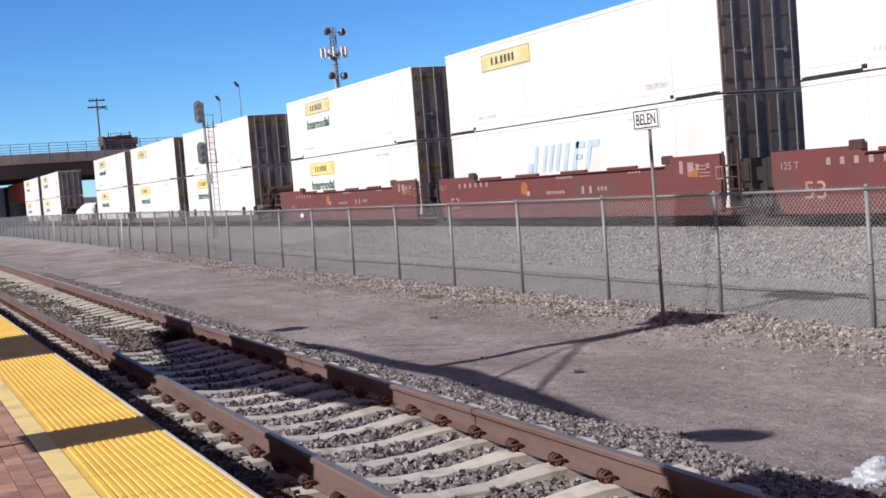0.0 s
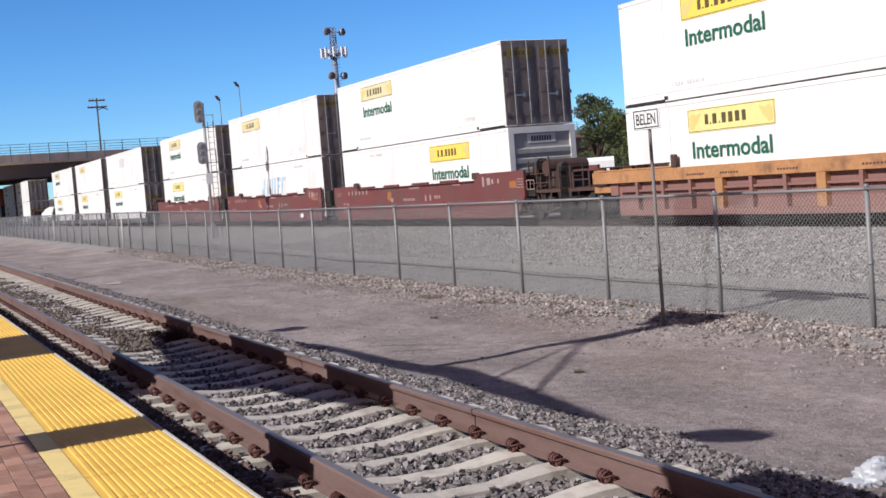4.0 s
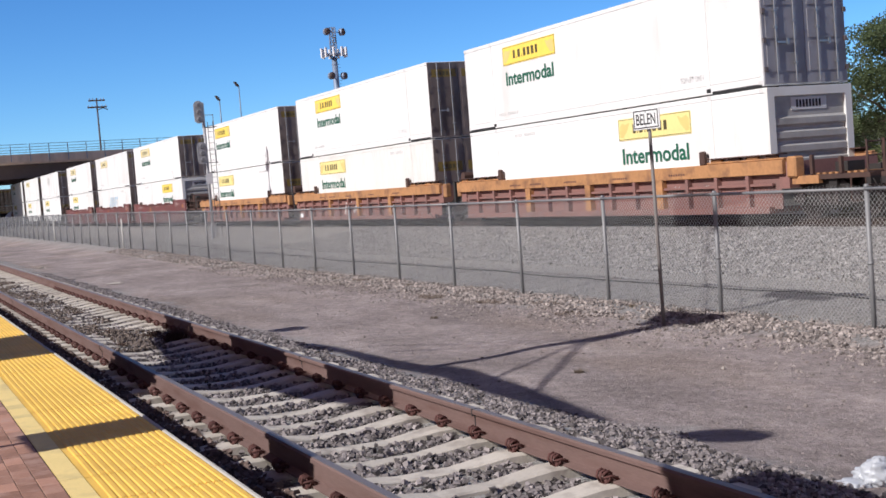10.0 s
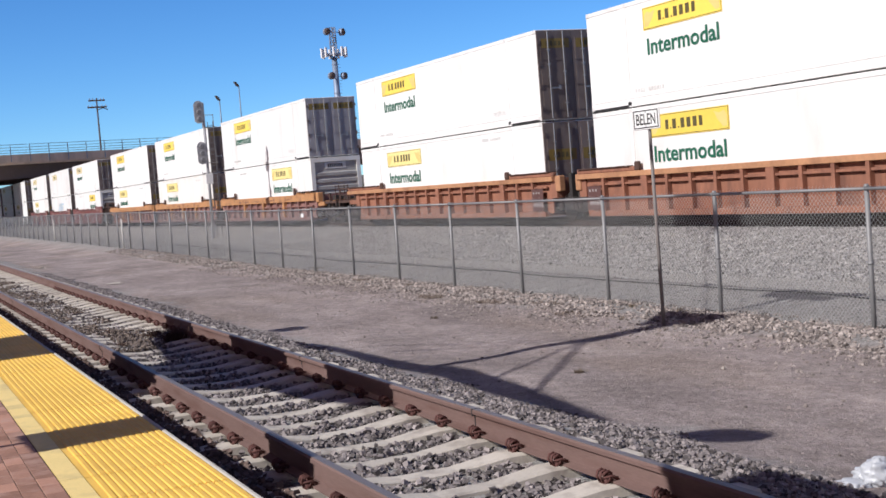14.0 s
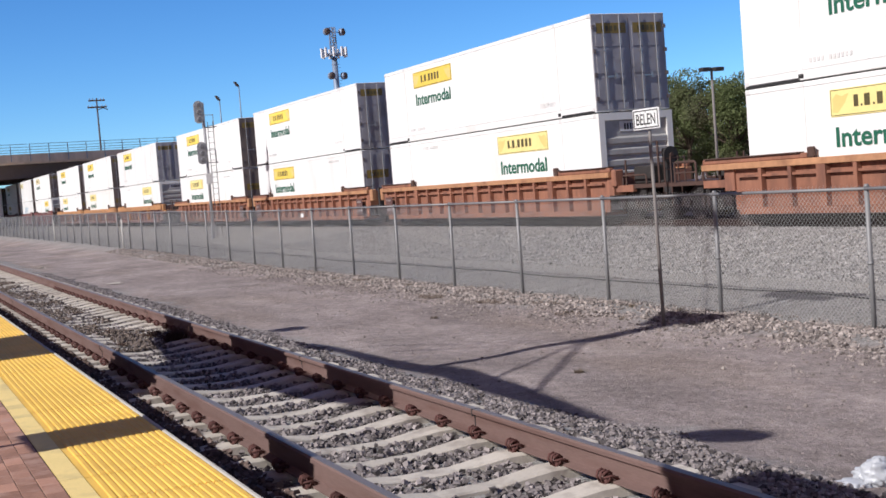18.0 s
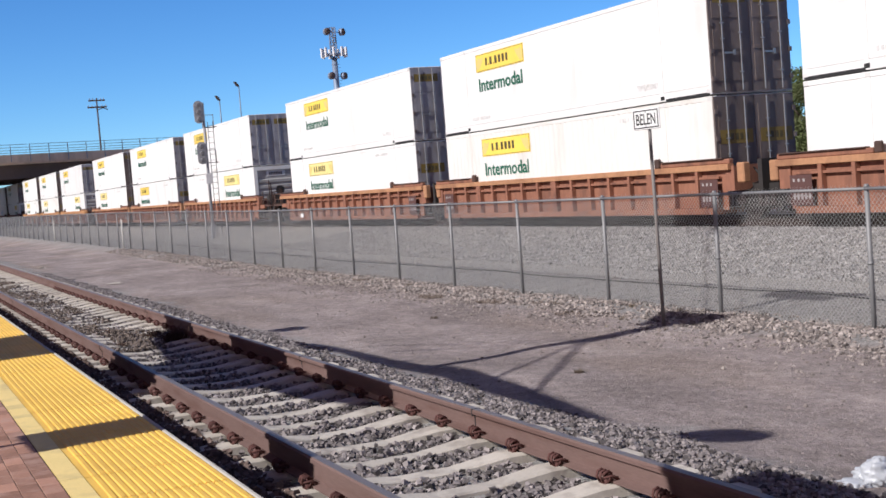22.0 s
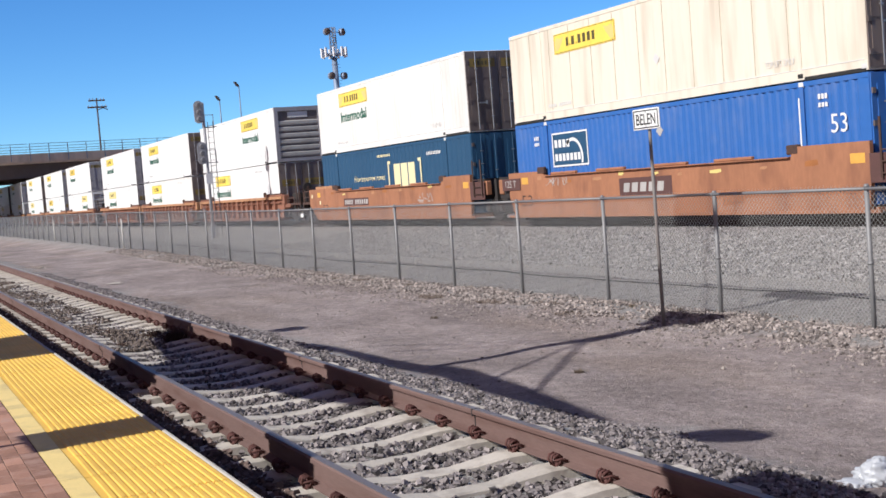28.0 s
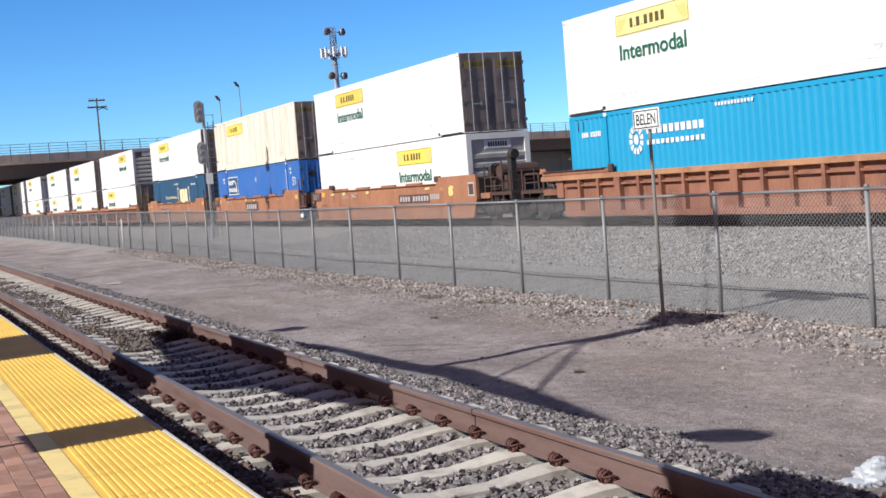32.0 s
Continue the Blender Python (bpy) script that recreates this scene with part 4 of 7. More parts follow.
for y in (-0.5, 0.5):
    part("lamp_head", B(-0.25, 0.25, y - 0.36, y + 0.36, 7.95, 8.2, bevel=0.04), GRIME, yl)

# a tall white van, placed and raised to fit the camera's view
az = radians(31.62)
van = thing("parked_van", pose(-88 * math.cos(az), 88 * math.sin(az), -0.12, 0, 0, 180 - 31.6), "tall white van parked behind the railway", "van")
part("body", extrude_profile(bmesh.new(), [(-2.7, 0.4), (2.5, 0.4), (2.7, 0.7), (2.65, 1.15), (1.95, 1.35), (1.3, 2.4), (0.9, 2.62), (-2.5, 2.66), (-2.7, 2.4)], "y", -0.95, 0.95), SIGNWHITE, van)
for y in (-0.96, 0.94):
    for a, b in ((-2.2, -1.2), (-1.05, 0.0)):
        part("side_window", B(a, b, y, y + 0.02, 1.4, 1.95), GLASS, van)
    part("door_window", extrude_profile(bmesh.new(), [(0.15, 1.4), (1.6, 1.4), (1.25, 1.95), (0.15, 1.95)], "y", y, y + 0.02), GLASS, van)
    for x in (-1.6, 1.6):
        wheel_ = part("wheel", rod(bmesh.new(), (x, y - 0.1, 0.33), (x, y + 0.1, 0.33), 0.34, sides=16), TYRE, van)
        part("hub", rod(bmesh.new(), (x, y - 0.12, 0.33), (x, y + 0.12, 0.33), 0.17, sides=10), STEELBAR, wheel_)

# far hill on the horizon
bm = bmesh.new()
prev = None
for k in range(60):
    a = radians(-30 + 2.2 * k)
    h = 22 + 9 * math.sin(k * 0.7) + 6 * math.sin(k * 1.9 + 1)
    row = [bm.verts.new((-r_ * math.cos(a), r_ * math.sin(a), z)) for r_, z in ((1500, -3), (1750, h * 0.6), (2000, h), (2600, -3))]
    if prev:
        for i in range(3):
            bm.faces.new((prev[i], prev[i + 1], row[i + 1], row[i]))
    prev = row
hill = new("far_hills", mesh_of(bm, "far_hills", SCRUB, True))
tagged(hill, "low scrubby brown hills on the horizon", "hills", kind="structure")

# ---------------------------------------------------------------- the train
def travelled(t):
    """Metres that the train has gone at t seconds: it gathers speed slowly."""
    return 7.568381 * t + 0.04661536 * t ** 2 - 0.00021256 * t ** 3 + 0.0000010585 * t ** 4


MOVING = []
# LEN is 0.11 m over 53 feet, to fit the camera's view
LEN, WID, HGT = 16.26, 2.588, 2.865
SIDE_Y, Z_LOW, Z_UP = 19.637, 0.495, 3.425


def shared(bm, name, mat, smooth=False):
    return mesh_of(bm, name, mat, smooth)


def corrugated_body(mat, pitch=0.28, depth=0.035):
    """Closed box whose long sides are folded into vertical ribs between flat ends."""
    bm = bmesh.new()
    xs, ys = [0.0, 0.25], [0.0, 0.0]
    x = 0.25
    while x + pitch < LEN - 0.25:
        for dx, dy in ((pitch * 0.3, 0), (pitch * 0.2, depth), (pitch * 0.3, depth), (pitch * 0.2, 0)):
            x += dx
            xs.append(x)
            ys.append(dy)
    xs += [LEN]
    ys += [0.0]
    near = [(a, b) for a, b in zip(xs, ys)]
    far = [(a, WID - b) for a, b in zip(xs, ys)]
    extrude_profile(bm, near + far[::-1], "z", 0.12, HGT - 0.1)
    return mesh_of(bm, "body", mat)


def plain_body(mat):
    """Sheet-and-post box: one skin with thin raised seams, sunk a little between rails and posts."""
    bm = bmesh.new()
    near = [(0.0, 0.012)]
    for k in range(1, 27):
        x = k * LEN / 27
        near += [(x - 0.03, 0.012), (x - 0.02, 0.006), (x + 0.02, 0.006), (x + 0.03, 0.012)]
    near += [(LEN, 0.012)]
    extrude_profile(bm, near + [(x, WID - y) for x, y in near[::-1]], "z", 0.05, HGT - 0.05)
    return mesh_of(bm, "body", mat)


BODY = {"white": plain_body(WHITE), "beige": plain_body(BEIGE), "ivory": corrugated_body(IVORY, 0.3, 0.014), "navy": corrugated_body(NAVY, 0.4, 0.02), "blue": corrugated_body(BLUE), "cyan": corrugated_body(CYAN), "red": corrugated_body(RUSTRED), "bridge_shade": plain_body(BRIDGESHADE)}
PAINT = {"white": WHITE, "ivory": IVORY, "beige": BEIGE, "navy": NAVY, "blue": BLUE, "cyan": CYAN, "red": RUSTRED, "bridge_shade": BRIDGESHADE}
POST = {k: shared(B(0, 0.13, -0.006, 0.02, 0.1, HGT - 0.1), "post", m) for k, m in PAINT.items()}
BOTTOM_RAIL = {k: shared(B(-0.004, LEN + 0.004, -0.004, WID + 0.004, 0.0, 0.2, bevel=0.01), "bottom_rail", m) for k, m in PAINT.items()}
BOTTOM_RAIL_UP = {k: shared(B(-0.004, LEN + 0.004, -0.004, WID + 0.004, -0.026, 0.2, bevel=0.01), "bottom_rail", m) for k, m in PAINT.items()}
TOP_RAIL = {k: shared(B(-0.004, LEN + 0.004, -0.004, WID + 0.004, HGT - 0.12, HGT, bevel=0.01), "top_rail", m) for k, m in PAINT.items()}
SEAMLINE = shared(B(0.1, LEN - 0.1, -0.006, 0.01, 0.205, 0.222), "rail_seam", FAINT)
CAST = shared(B(0, 0.2, -0.012, 0.12, 0, 0.13, bevel=0.02), "corner_casting", SEAM)
CASTLIGHT = shared(B(0, 0.19, -0.012, 0.12, 0, 0.13, bevel=0.02), "corner_casting", FAINT)
CASTPAINT = {k: shared(B(0, 0.19, -0.012, 0.12, 0, 0.13, bevel=0.02), "corner_casting", m) for k, m in PAINT.items()}
CASTTOP = {k: CASTLIGHT if k in ("white", "ivory", "beige") else CASTPAINT[k] for k in PAINT}
DOOR = {False: shared(boxes((0, 0.04, 0.0, 1.262, 0.012, HGT - 0.025), (0.04, 0.055, 0.1, 1.18, 0.3, 1.0), (0.04, 0.055, 0.1, 1.18, 1.1, 1.8), (0.04, 0.055, 0.1, 1.18, 1.9, HGT - 0.25)), "door", DOORGREY)}
for k_ in ("navy", "blue", "cyan", "red", "bridge_shade"):
    DOOR[k_] = shared(boxes((0, 0.04, 0.0, 1.262, 0.012, HGT - 0.025), (0.04, 0.06, 0.15, 0.4, 0.3, HGT - 0.25), (0.04, 0.06, 0.55, 0.75, 0.3, HGT - 0.25), (0.04, 0.06, 0.9, 1.12, 0.3, HGT - 0.25)), "door", PAINT[k_])
ROD = shared(rod(bmesh.new(), (0.09, 0, 0.05), (0.09, 0, HGT - 0.05), 0.018, sides=6), "lock_rod", STEELBAR)
RODPAINT = {}
for k_ in ("navy", "blue", "cyan", "red", "bridge_shade"):
    RODPAINT[k_] = ROD.copy()
    RODPAINT[k_].materials[0] = PAINT[k_]
HANDLE = shared(boxes((0.08, 0.11, 0, 0.32, 0.98, 1.03), (0.08, 0.12, 0.28, 0.34, 0.95, 1.08)), "rod_handle", STEELBAR)
HINGE = shared(B(0.02, 0.075, 0.0, 0.09, 0, 0.12), "hinge", DOORGREY)
BAND = shared(B(0.0555, 0.06, 0.14, 1.16, 2.28, 2.58), "door_band", PLATEGREY)
BANDLOW = shared(B(0.0555, 0.06, 0.14, 1.16, 1.62, 1.98), "door_band", PLATEGREY)
FRONTWALL = shared(boxes((0, 0.03, 0.1, WID - 0.1, 0.1, HGT - 0.1)), "front_wall", SILVER)
SLAT = shared(extrude_profile(bmesh.new(), [(0.03, 0), (0.09, 0.06), (0.09, 0.2), (0.03, 0.26)], "y", 0.16, WID - 0.16), "slat", SILVER)
SLATDARK = shared(extrude_profile(bmesh.new(), [(0.03, 0), (0.09, 0.06), (0.09, 0.2), (0.03, 0.26)], "y", 0.16, WID - 0.16), "slat", SILVER)
FRONTDARK = shared(boxes((0, 0.03, 0.1, WID - 0.1, 0.1, HGT - 0.1)), "front_wall", DOORGREY)
HEADPLATE = shared(B(0.03, 0.045, 0.75, WID - 0.75, 2.3, 2.6), "head_plate", FAINT)
PLATE = shared(B(0, 3.5, -0.004, 0.009, 0, 0.61), "name_plate", PLATEYELLOW)


def plate_marks():
    """Dark letter-sized bars and a thin frame on the yellow plate."""
    bm = bmesh.new()
    for x, w in ((0.74, 0.14), (1.06, 0.17), (1.44, 0.17), (1.71, 0.17), (1.98, 0.17), (2.25, 0.15)):
        box(bm, x, x + w, -0.007, -0.0045, 0.18, 0.44)
    for x in (0.95, 1.32):
        box(bm, x, x + 0.05, -0.007, -0.0045, 0.18, 0.23)
    for r in ((0.02, 3.48, 0.02, 0.035), (0.02, 3.48, 0.575, 0.59), (0.02, 0.035, 0.035, 0.575), (3.465, 3.48, 0.035, 0.575)):
        box(bm, r[0], r[1], -0.007, -0.0045, r[2], r[3])
    return mesh_of(bm, "nameplate_print", PRINT)


def plate_corner(s, x):
    bm = bmesh.new()
    vs = [bm.verts.new((x + s * a, -0.006, b)) for a, b in ((0, 0.1), (0.16, 0.08), (0.4, 0.3), (0.52, 0.5), (0.3, 0.44), (0.12, 0.5), (0.0, 0.4))]
    bm.faces.new(vs)
    return mesh_of(bm, "corner_ornament", ORNAMENT)


MARKS, CORNERS = plate_marks(), (plate_corner(1, 0.08), plate_corner(-1, 3.42))
FADEDPLATE = shared(B(0, 3.5, -0.004, 0.009, 0, 0.61), "name_plate", PLATEFADED)
PALEPLATE = shared(B(0, 3.5, -0.004, 0.009, 0, 0.61), "name_plate", PLATEPALE)
# dark strip standing in for the shaded gap below a stacked container's end
ENDGAP = shared(B(0, 1.95, -0.009, 0.5, -0.05, 0.035), "end_skirt", SEAM)
BRACKET = shared(boxes((0.07, 0.11, -0.05, 0.06, 0, 0.03)), "rod_bracket", STEELBAR)
_t = letters("lettering", "Intermodal", 0.42, GREEN, None, Matrix.Identity(4), 3.2, heavy=0.022)
WORD = _t.data
bpy.data.objects.remove(_t)
_t = letters("notice_lettering", "TOP LIFT ONLY", 0.15, FAINT, None, Matrix.Identity(4), 1.05, heavy=0.004)
TOPLIFT = _t.data
bpy.data.objects.remove(_t)
UPRIGHT = pose(0, 0, 0, 90, 0, 0)
IDBARS = shared(boxes(*[(0.13 * k, 0.13 * k + 0.08, -0.004, 0.008, 0, 0.1) for k in range(4)], *[(0.65 + 0.13 * k, 0.73 + 0.13 * k, -0.004, 0.008, 0, 0.1) for k in range(6)]), "serial_print", FAINT)


PALEDOOR = DOOR[False].copy()
PALEDOOR.materials[0] = DOORPALE
ENDFRAME = shared(boxes((0, 0.11, 0.0, 0.2, 0, HGT), (0, 0.11, WID - 0.2, WID, 0, HGT), (0, 0.11, 0.2, WID - 0.2, HGT - 0.22, HGT), (0, 0.11, 0.2, WID - 0.2, 0, 0.16)), "end_frame", IVORY)
ENDFRAMEGREY = ENDFRAME.copy()
ENDFRAMEGREY.materials[0] = DOORPALE
HEADBARS = shared(boxes(*[(0.046, 0.05, 0.9 + 0.1 * k, 0.96 + 0.1 * k, 2.36, 2.54) for k in range(8)]), "head_print", GRIME)
BANDBARS = shared(boxes(*[(0.0605, 0.063, 0.3 + 0.15 * k, 0.4 + 0.15 * k, 2.35, 2.5) for k in range(5)]), "band_print", PRINT)
BANDBARSLOW = shared(boxes(*[(0.0605, 0.063, 0.3 + 0.15 * k, 0.4 + 0.15 * k, 1.71, 1.88) for k in range(5)]), "band_print", PRINT)


BLEACHED = {(0.66, 0), (20.01, 0), (39.63, 0), (63.05, 0), (102.04, 0), (125.24, 0), (250.57, 1)}


def container(u, level, paint="white", mark="plate_word", turned=False, silver=True, label=""):
    """A 53-foot container, stretched slightly to fit the camera's view; turned: its closed ribbed front wall faces back
    instead of its doors.
    """
    names = {"white": "white", "ivory": "off-white ribbed", "beige": "beige", "navy": "dark blue corrugated", "blue": "blue corrugated", "cyan": "bright cyan corrugated", "red": "orange-red corrugated", "bridge_shade": "dark grey"}
    where = "stacked on another" if level else "in a well car"
    end = "ribbed front wall" if turned else "grey double doors"
    ob = thing("shipping_container", pose(u, SIDE_Y, Z_UP if level else Z_LOW), label or f"{names[paint]} container {where}, {end}", "container", "containers on the train")
    part("body", BODY[paint], None, ob)
    part("bottom_rail", (BOTTOM_RAIL_UP if level else BOTTOM_RAIL)[paint], None, ob)
    part("top_rail", TOP_RAIL[paint], None, ob)
    if level and paint in ("white", "beige", "ivory"):
        part("rail_seam", SEAMLINE, None, ob)
    if level:
        for x in (0.05, LEN - 2.0):
            part("end_skirt", ENDGAP, None, ob).location.x = x
    for x in (1.98, 14.04):
        part("post", POST[paint], None, ob).location = (x, 0, 0)
        for z in (0, HGT - 0.13):
            part("corner_casting", CAST if z == 0 else CASTLIGHT, None, ob).location = (x - 0.03, 0, z)
    for k in (0, 1):
        for z in (0, HGT - 0.13):
            part("corner_casting", CASTTOP[paint], None, ob).location = (LEN - 0.2 if k else 0.0, 0, z)
    if turned:
        fw = part("front_wall", FRONTWALL if silver else FRONTDARK, None, ob)
        fw.location.x = LEN
        for k in range(6):
            part("slat", SLAT if silver else SLATDARK, None, fw).location = (0, 0, 0.25 + 0.33 * k)
        part("head_plate", HEADPLATE, None, fw)
        part("end_frame", ENDFRAME if silver else ENDFRAMEGREY, None, ob).location.x = LEN
        if silver:
            tagged(part("head_print", HEADBARS, None, fw), kind="stuff")
    else:
        for k in (0, 1):
            d = part("door", (PALEDOOR if u in (39.63, 82.44, 102.04, 125.24) else DOOR[False]) if paint in ("white", "beige", "ivory") else DOOR[paint], None, ob)
            d.location = (LEN, 0.02 + 1.275 * k, 0)
            if paint in ("white", "beige", "ivory") and (u, level) != (-42.14, 0):
                part("door_band", BAND if level else BANDLOW, None, d)
                tagged(part("band_print", BANDBARS if level else BANDBARSLOW, None, d), kind="stuff")
            for y in (0.36, 0.92):
                part("lock_rod", RODPAINT.get(paint, ROD), None, d).location = (0, y, 0)
            part("rod_handle", HANDLE, None, d).location = (0, 0.4, 0)
            for y, z in ((0.36, 1.35), (0.36, 1.75), (0.92, 1.5), (0.36, 2.2), (0.92, 0.5)):
                part("rod_bracket", BRACKET, None, d).location = (0, y, z)
            for z in (0.3, 1.0, 1.7, 2.4):
                part("hinge", HINGE, None, d).location = (0, 0.0 if k == 0 else 1.21, z)
    x0 = 9.75 if turned else 2.95
    if mark in ("plate", "plate_word"):
        z0 = 1.93 if mark == "plate" else 1.98
        pl = part("name_plate", FADEDPLATE if level and u < -20 else PALEPLATE if (u, level) in BLEACHED or u < -30 else PLATE, None, ob, "yellow plate with black bars")
        pl.location = (x0, 0, z0)
        part("nameplate_print", MARKS, None, pl)
        for cm in CORNERS:
            part("corner_ornament", cm, None, pl)
        if mark == "plate_word":
            w = part("lettering", WORD, None, ob, "green lettering")
            w.matrix_basis = pose(x0 + 0.13, -0.0035, z0 - 0.66) @ UPRIGHT
    if level and paint in ("white", "beige", "ivory"):
        part("notice_lettering", TOPLIFT, None, ob, "small grey lettering").matrix_basis = pose(12.9, -0.0055, 0.37) @ UPRIGHT
    if paint in ("white", "ivory", "beige"):
        tagged(part("serial_print", IDBARS, None, ob), kind="stuff").location = (2.35 if level else 3.4 if turned else 11.9, 0, 0.35 if level else 2.5)
    MOVING.append(ob)
    return ob


def shape(parent, name, mat, polys, m, label="", y=-0.004):
    """Flat painted shapes on a container's side: polygons of x, z pairs."""
    bm = bmesh.new()
    for poly in polys:
        bm.faces.new([bm.verts.new((a, y, b)) for a, b in poly])
    ob = part(name, bm, mat, parent, label)
    ob.matrix_basis = m
    if name.endswith("_print"):
        ob["kind"] = "stuff"
    return ob


def bars(n, w, gap, h, slant=0.0):
    return [[(k * (w + gap), 0), (k * (w + gap) + w, 0), (k * (w + gap) + w + slant, h), (k * (w + gap) + slant, h)] for k in range(n)]


# ---- railcars: three wells on shared trucks
def wheel_mesh():
    bm = rod(bmesh.new(), (0, -0.06, 0), (0, 0.06, 0), 0.46, 0.46, 20)
    rod(bm, (0, -0.09, 0), (0, -0.05, 0), 0.49, 0.49, 20)
    rod(bm, (0, 0.05, 0), (0, 0.1, 0), 0.16, 0.13, 12)
    return mesh_of(bm, "wheel", WHEEL)


WHEELMESH = wheel_mesh()
AXLE = shared(rod(bmesh.new(), (0, -0.75, 0), (0, 0.75, 0), 0.085, sides=8), "axle", GRIME)
FRAME = shared(extrude_profile(bmesh.new(), [(-1.25, 0.38), (-1.25, 0.6), (-0.85, 0.66), (-0.45, 0.9), (0.45, 0.9), (0.85, 0.66), (1.25, 0.6), (1.25, 0.38), (0.95, 0.42), (0.45, 0.28), (-0.45, 0.28), (-0.95, 0.42)], "y", -0.09, 0.09), "side_frame", GRIME)
SPRING = shared(rod(bmesh.new(), (0, 0, 0.36), (0, 0, 0.66), 0.11, sides=8), "spring", WHEEL)
BOLSTER = shared(B(-0.25, 0.25, -1.0, 1.0, 0.55, 0.85), "bolster", GRIME)
BEARING = shared(rod(bmesh.new(), (0, -0.12, 0.5), (0, 0.12, 0.5), 0.15, sides=10), "bearing_cap", WHEEL)
# brake beams, with boxes added to close the bright view between wheels
RIGGING = shared(boxes((-0.42, 0.42, -0.62, 0.62, 0.3, 0.55), (-1.36, -1.26, -0.7, 0.7, 0.3, 0.62), (1.26, 1.36, -0.7, 0.7, 0.3, 0.62), (-1.5, 1.5, -0.08, 0.08, 0.62, 0.8)), "brake_rigging", GRIME)
WHEELS = []


def truck(car, x):
    tk = part("truck", BOLSTER, None, car, "black steel truck with four wheels")
    tk.location = (x, 0, 0)
    for y in (-1.02, 1.02):
        sf = part("side_frame", FRAME, None, tk)
        sf.location = (0, y, 0)
        for dx in (-0.24, 0, 0.24):
            part("spring", SPRING, None, tk).location = (dx, y * 1.06, 0)
        for dx in (-0.9, 0.9):
            part("bearing_cap", BEARING, None, tk).location = (dx, y * 1.05, 0)
    part("brake_rigging", RIGGING, None, tk)
    for dx in (-0.9, 0.9):
        part("axle", AXLE, None, tk).location = (dx, 0, 0.46)
        for y, s in ((-0.755, 1), (0.755, -1)):
            w = part("wheel", WHEELMESH, None, tk, "dark steel wheel")
            w.matrix_basis = pose(dx, y, 0.46, 0, 0, 180 if s == 1 else 0)
            WHEELS.append(w)


# heights above the railhead
CHORD, FLOOR = 1.43, 0.17


def ribbed_unit(car, x, body, chord, amber, head=-0.95):
    """An open-sided well: top chord, recessed sheet, upright ribs, low floor, raised ends."""
    for s in (-1, 1):
        y = 1.47 * s
        o, i = (y, y - 0.2 * s)
        lo, hi = min(o, i), max(o, i)
        part("top_chord", B(x + head, x + 16.95, lo, hi, CHORD - (0.33 if amber else 0.15), CHORD + 0.004, bevel=0.01), chord, car)
        part("side_sheet", B(x - 0.6, x + 16.7, min(y - 0.16 * s, y - 0.2 * s), max(y - 0.16 * s, y - 0.2 * s), FLOOR + 0.1, CHORD - 0.31 if amber else CHORD - 0.14), body, car)
        part("bottom_sill", B(x - 0.3, x + 16.4, lo, hi, FLOOR, FLOOR + 0.16), body, car)
        zr = CHORD - (0.6 if amber else 0.36)
        part("inner_rail", B(x - 0.4, x + 16.5, min(y - 0.05 * s, y - 0.12 * s), max(y - 0.05 * s, y - 0.12 * s), zr, zr + 0.06), body, car)
        n = 15 if not amber else 13
        rm = shared(B(-0.06, 0.06, lo + 0.012, hi, FLOOR + 0.16, CHORD - (0.33 if amber else 0.15)), "rib", body)
        rw = shared(B(-0.15, 0.15, lo + 0.004, hi, FLOOR + 0.16, CHORD - (0.33 if amber else 0.15)), "rib", chord if amber else body)
        for k in range(n):
            wide = k in ((3, 6, 9) if amber else (2, 7, 12))
            part("rib", rw if wide else rm, None, car).location.x = x + 0.55 + k * 15.05 / (n - 1)
        for a, b in ((head, 2.2), (13.95, 16.95)):
            part("end_cap", B(x + a, x + b, lo + (0.05 if s < 0 else 0), hi - (0 if s < 0 else 0.05), CHORD + 0.004, CHORD + (0.06 if amber else 0.13), bevel=0.02), chord if amber else body, car, "raised end of the side")
            for q in range(4 if amber else 0):
                part("cap_tooth", B(x + a + 0.15 + q * 0.72, x + a + 0.62 + q * 0.72, lo + 0.06, hi - 0.06, CHORD + 0.06, CHORD + 0.13, bevel=0.02), RUST if q % 2 else chord, car)
            part("walkway", B(x + a + 0.1, x + b - 0.2, min(y, y - 0.35 * s), max(y, y - 0.35 * s), CHORD + 0.13, CHORD + 0.16), RUST, car)
        for a in (2.35, 13.8):
            part("guide", B(x + a - 0.08, x + a + 0.13, min(y, y - 0.12 * s), max(y, y - 0.12 * s), CHORD, CHORD + (0.36 if amber else 0.26), bevel=0.03), RUST, car, "container guide on the side")
    part("well_floor", B(x - 0.2, x + 16.35, -1.3, 1.3, FLOOR, FLOOR + 0.1), body, car)
    for a, b in ((-0.95, -0.55), (16.7, 17.05)):
        part("end_bulkhead", B(x + a, x + b, -1.36, 1.36, 0.75, CHORD - 0.05), body, car)


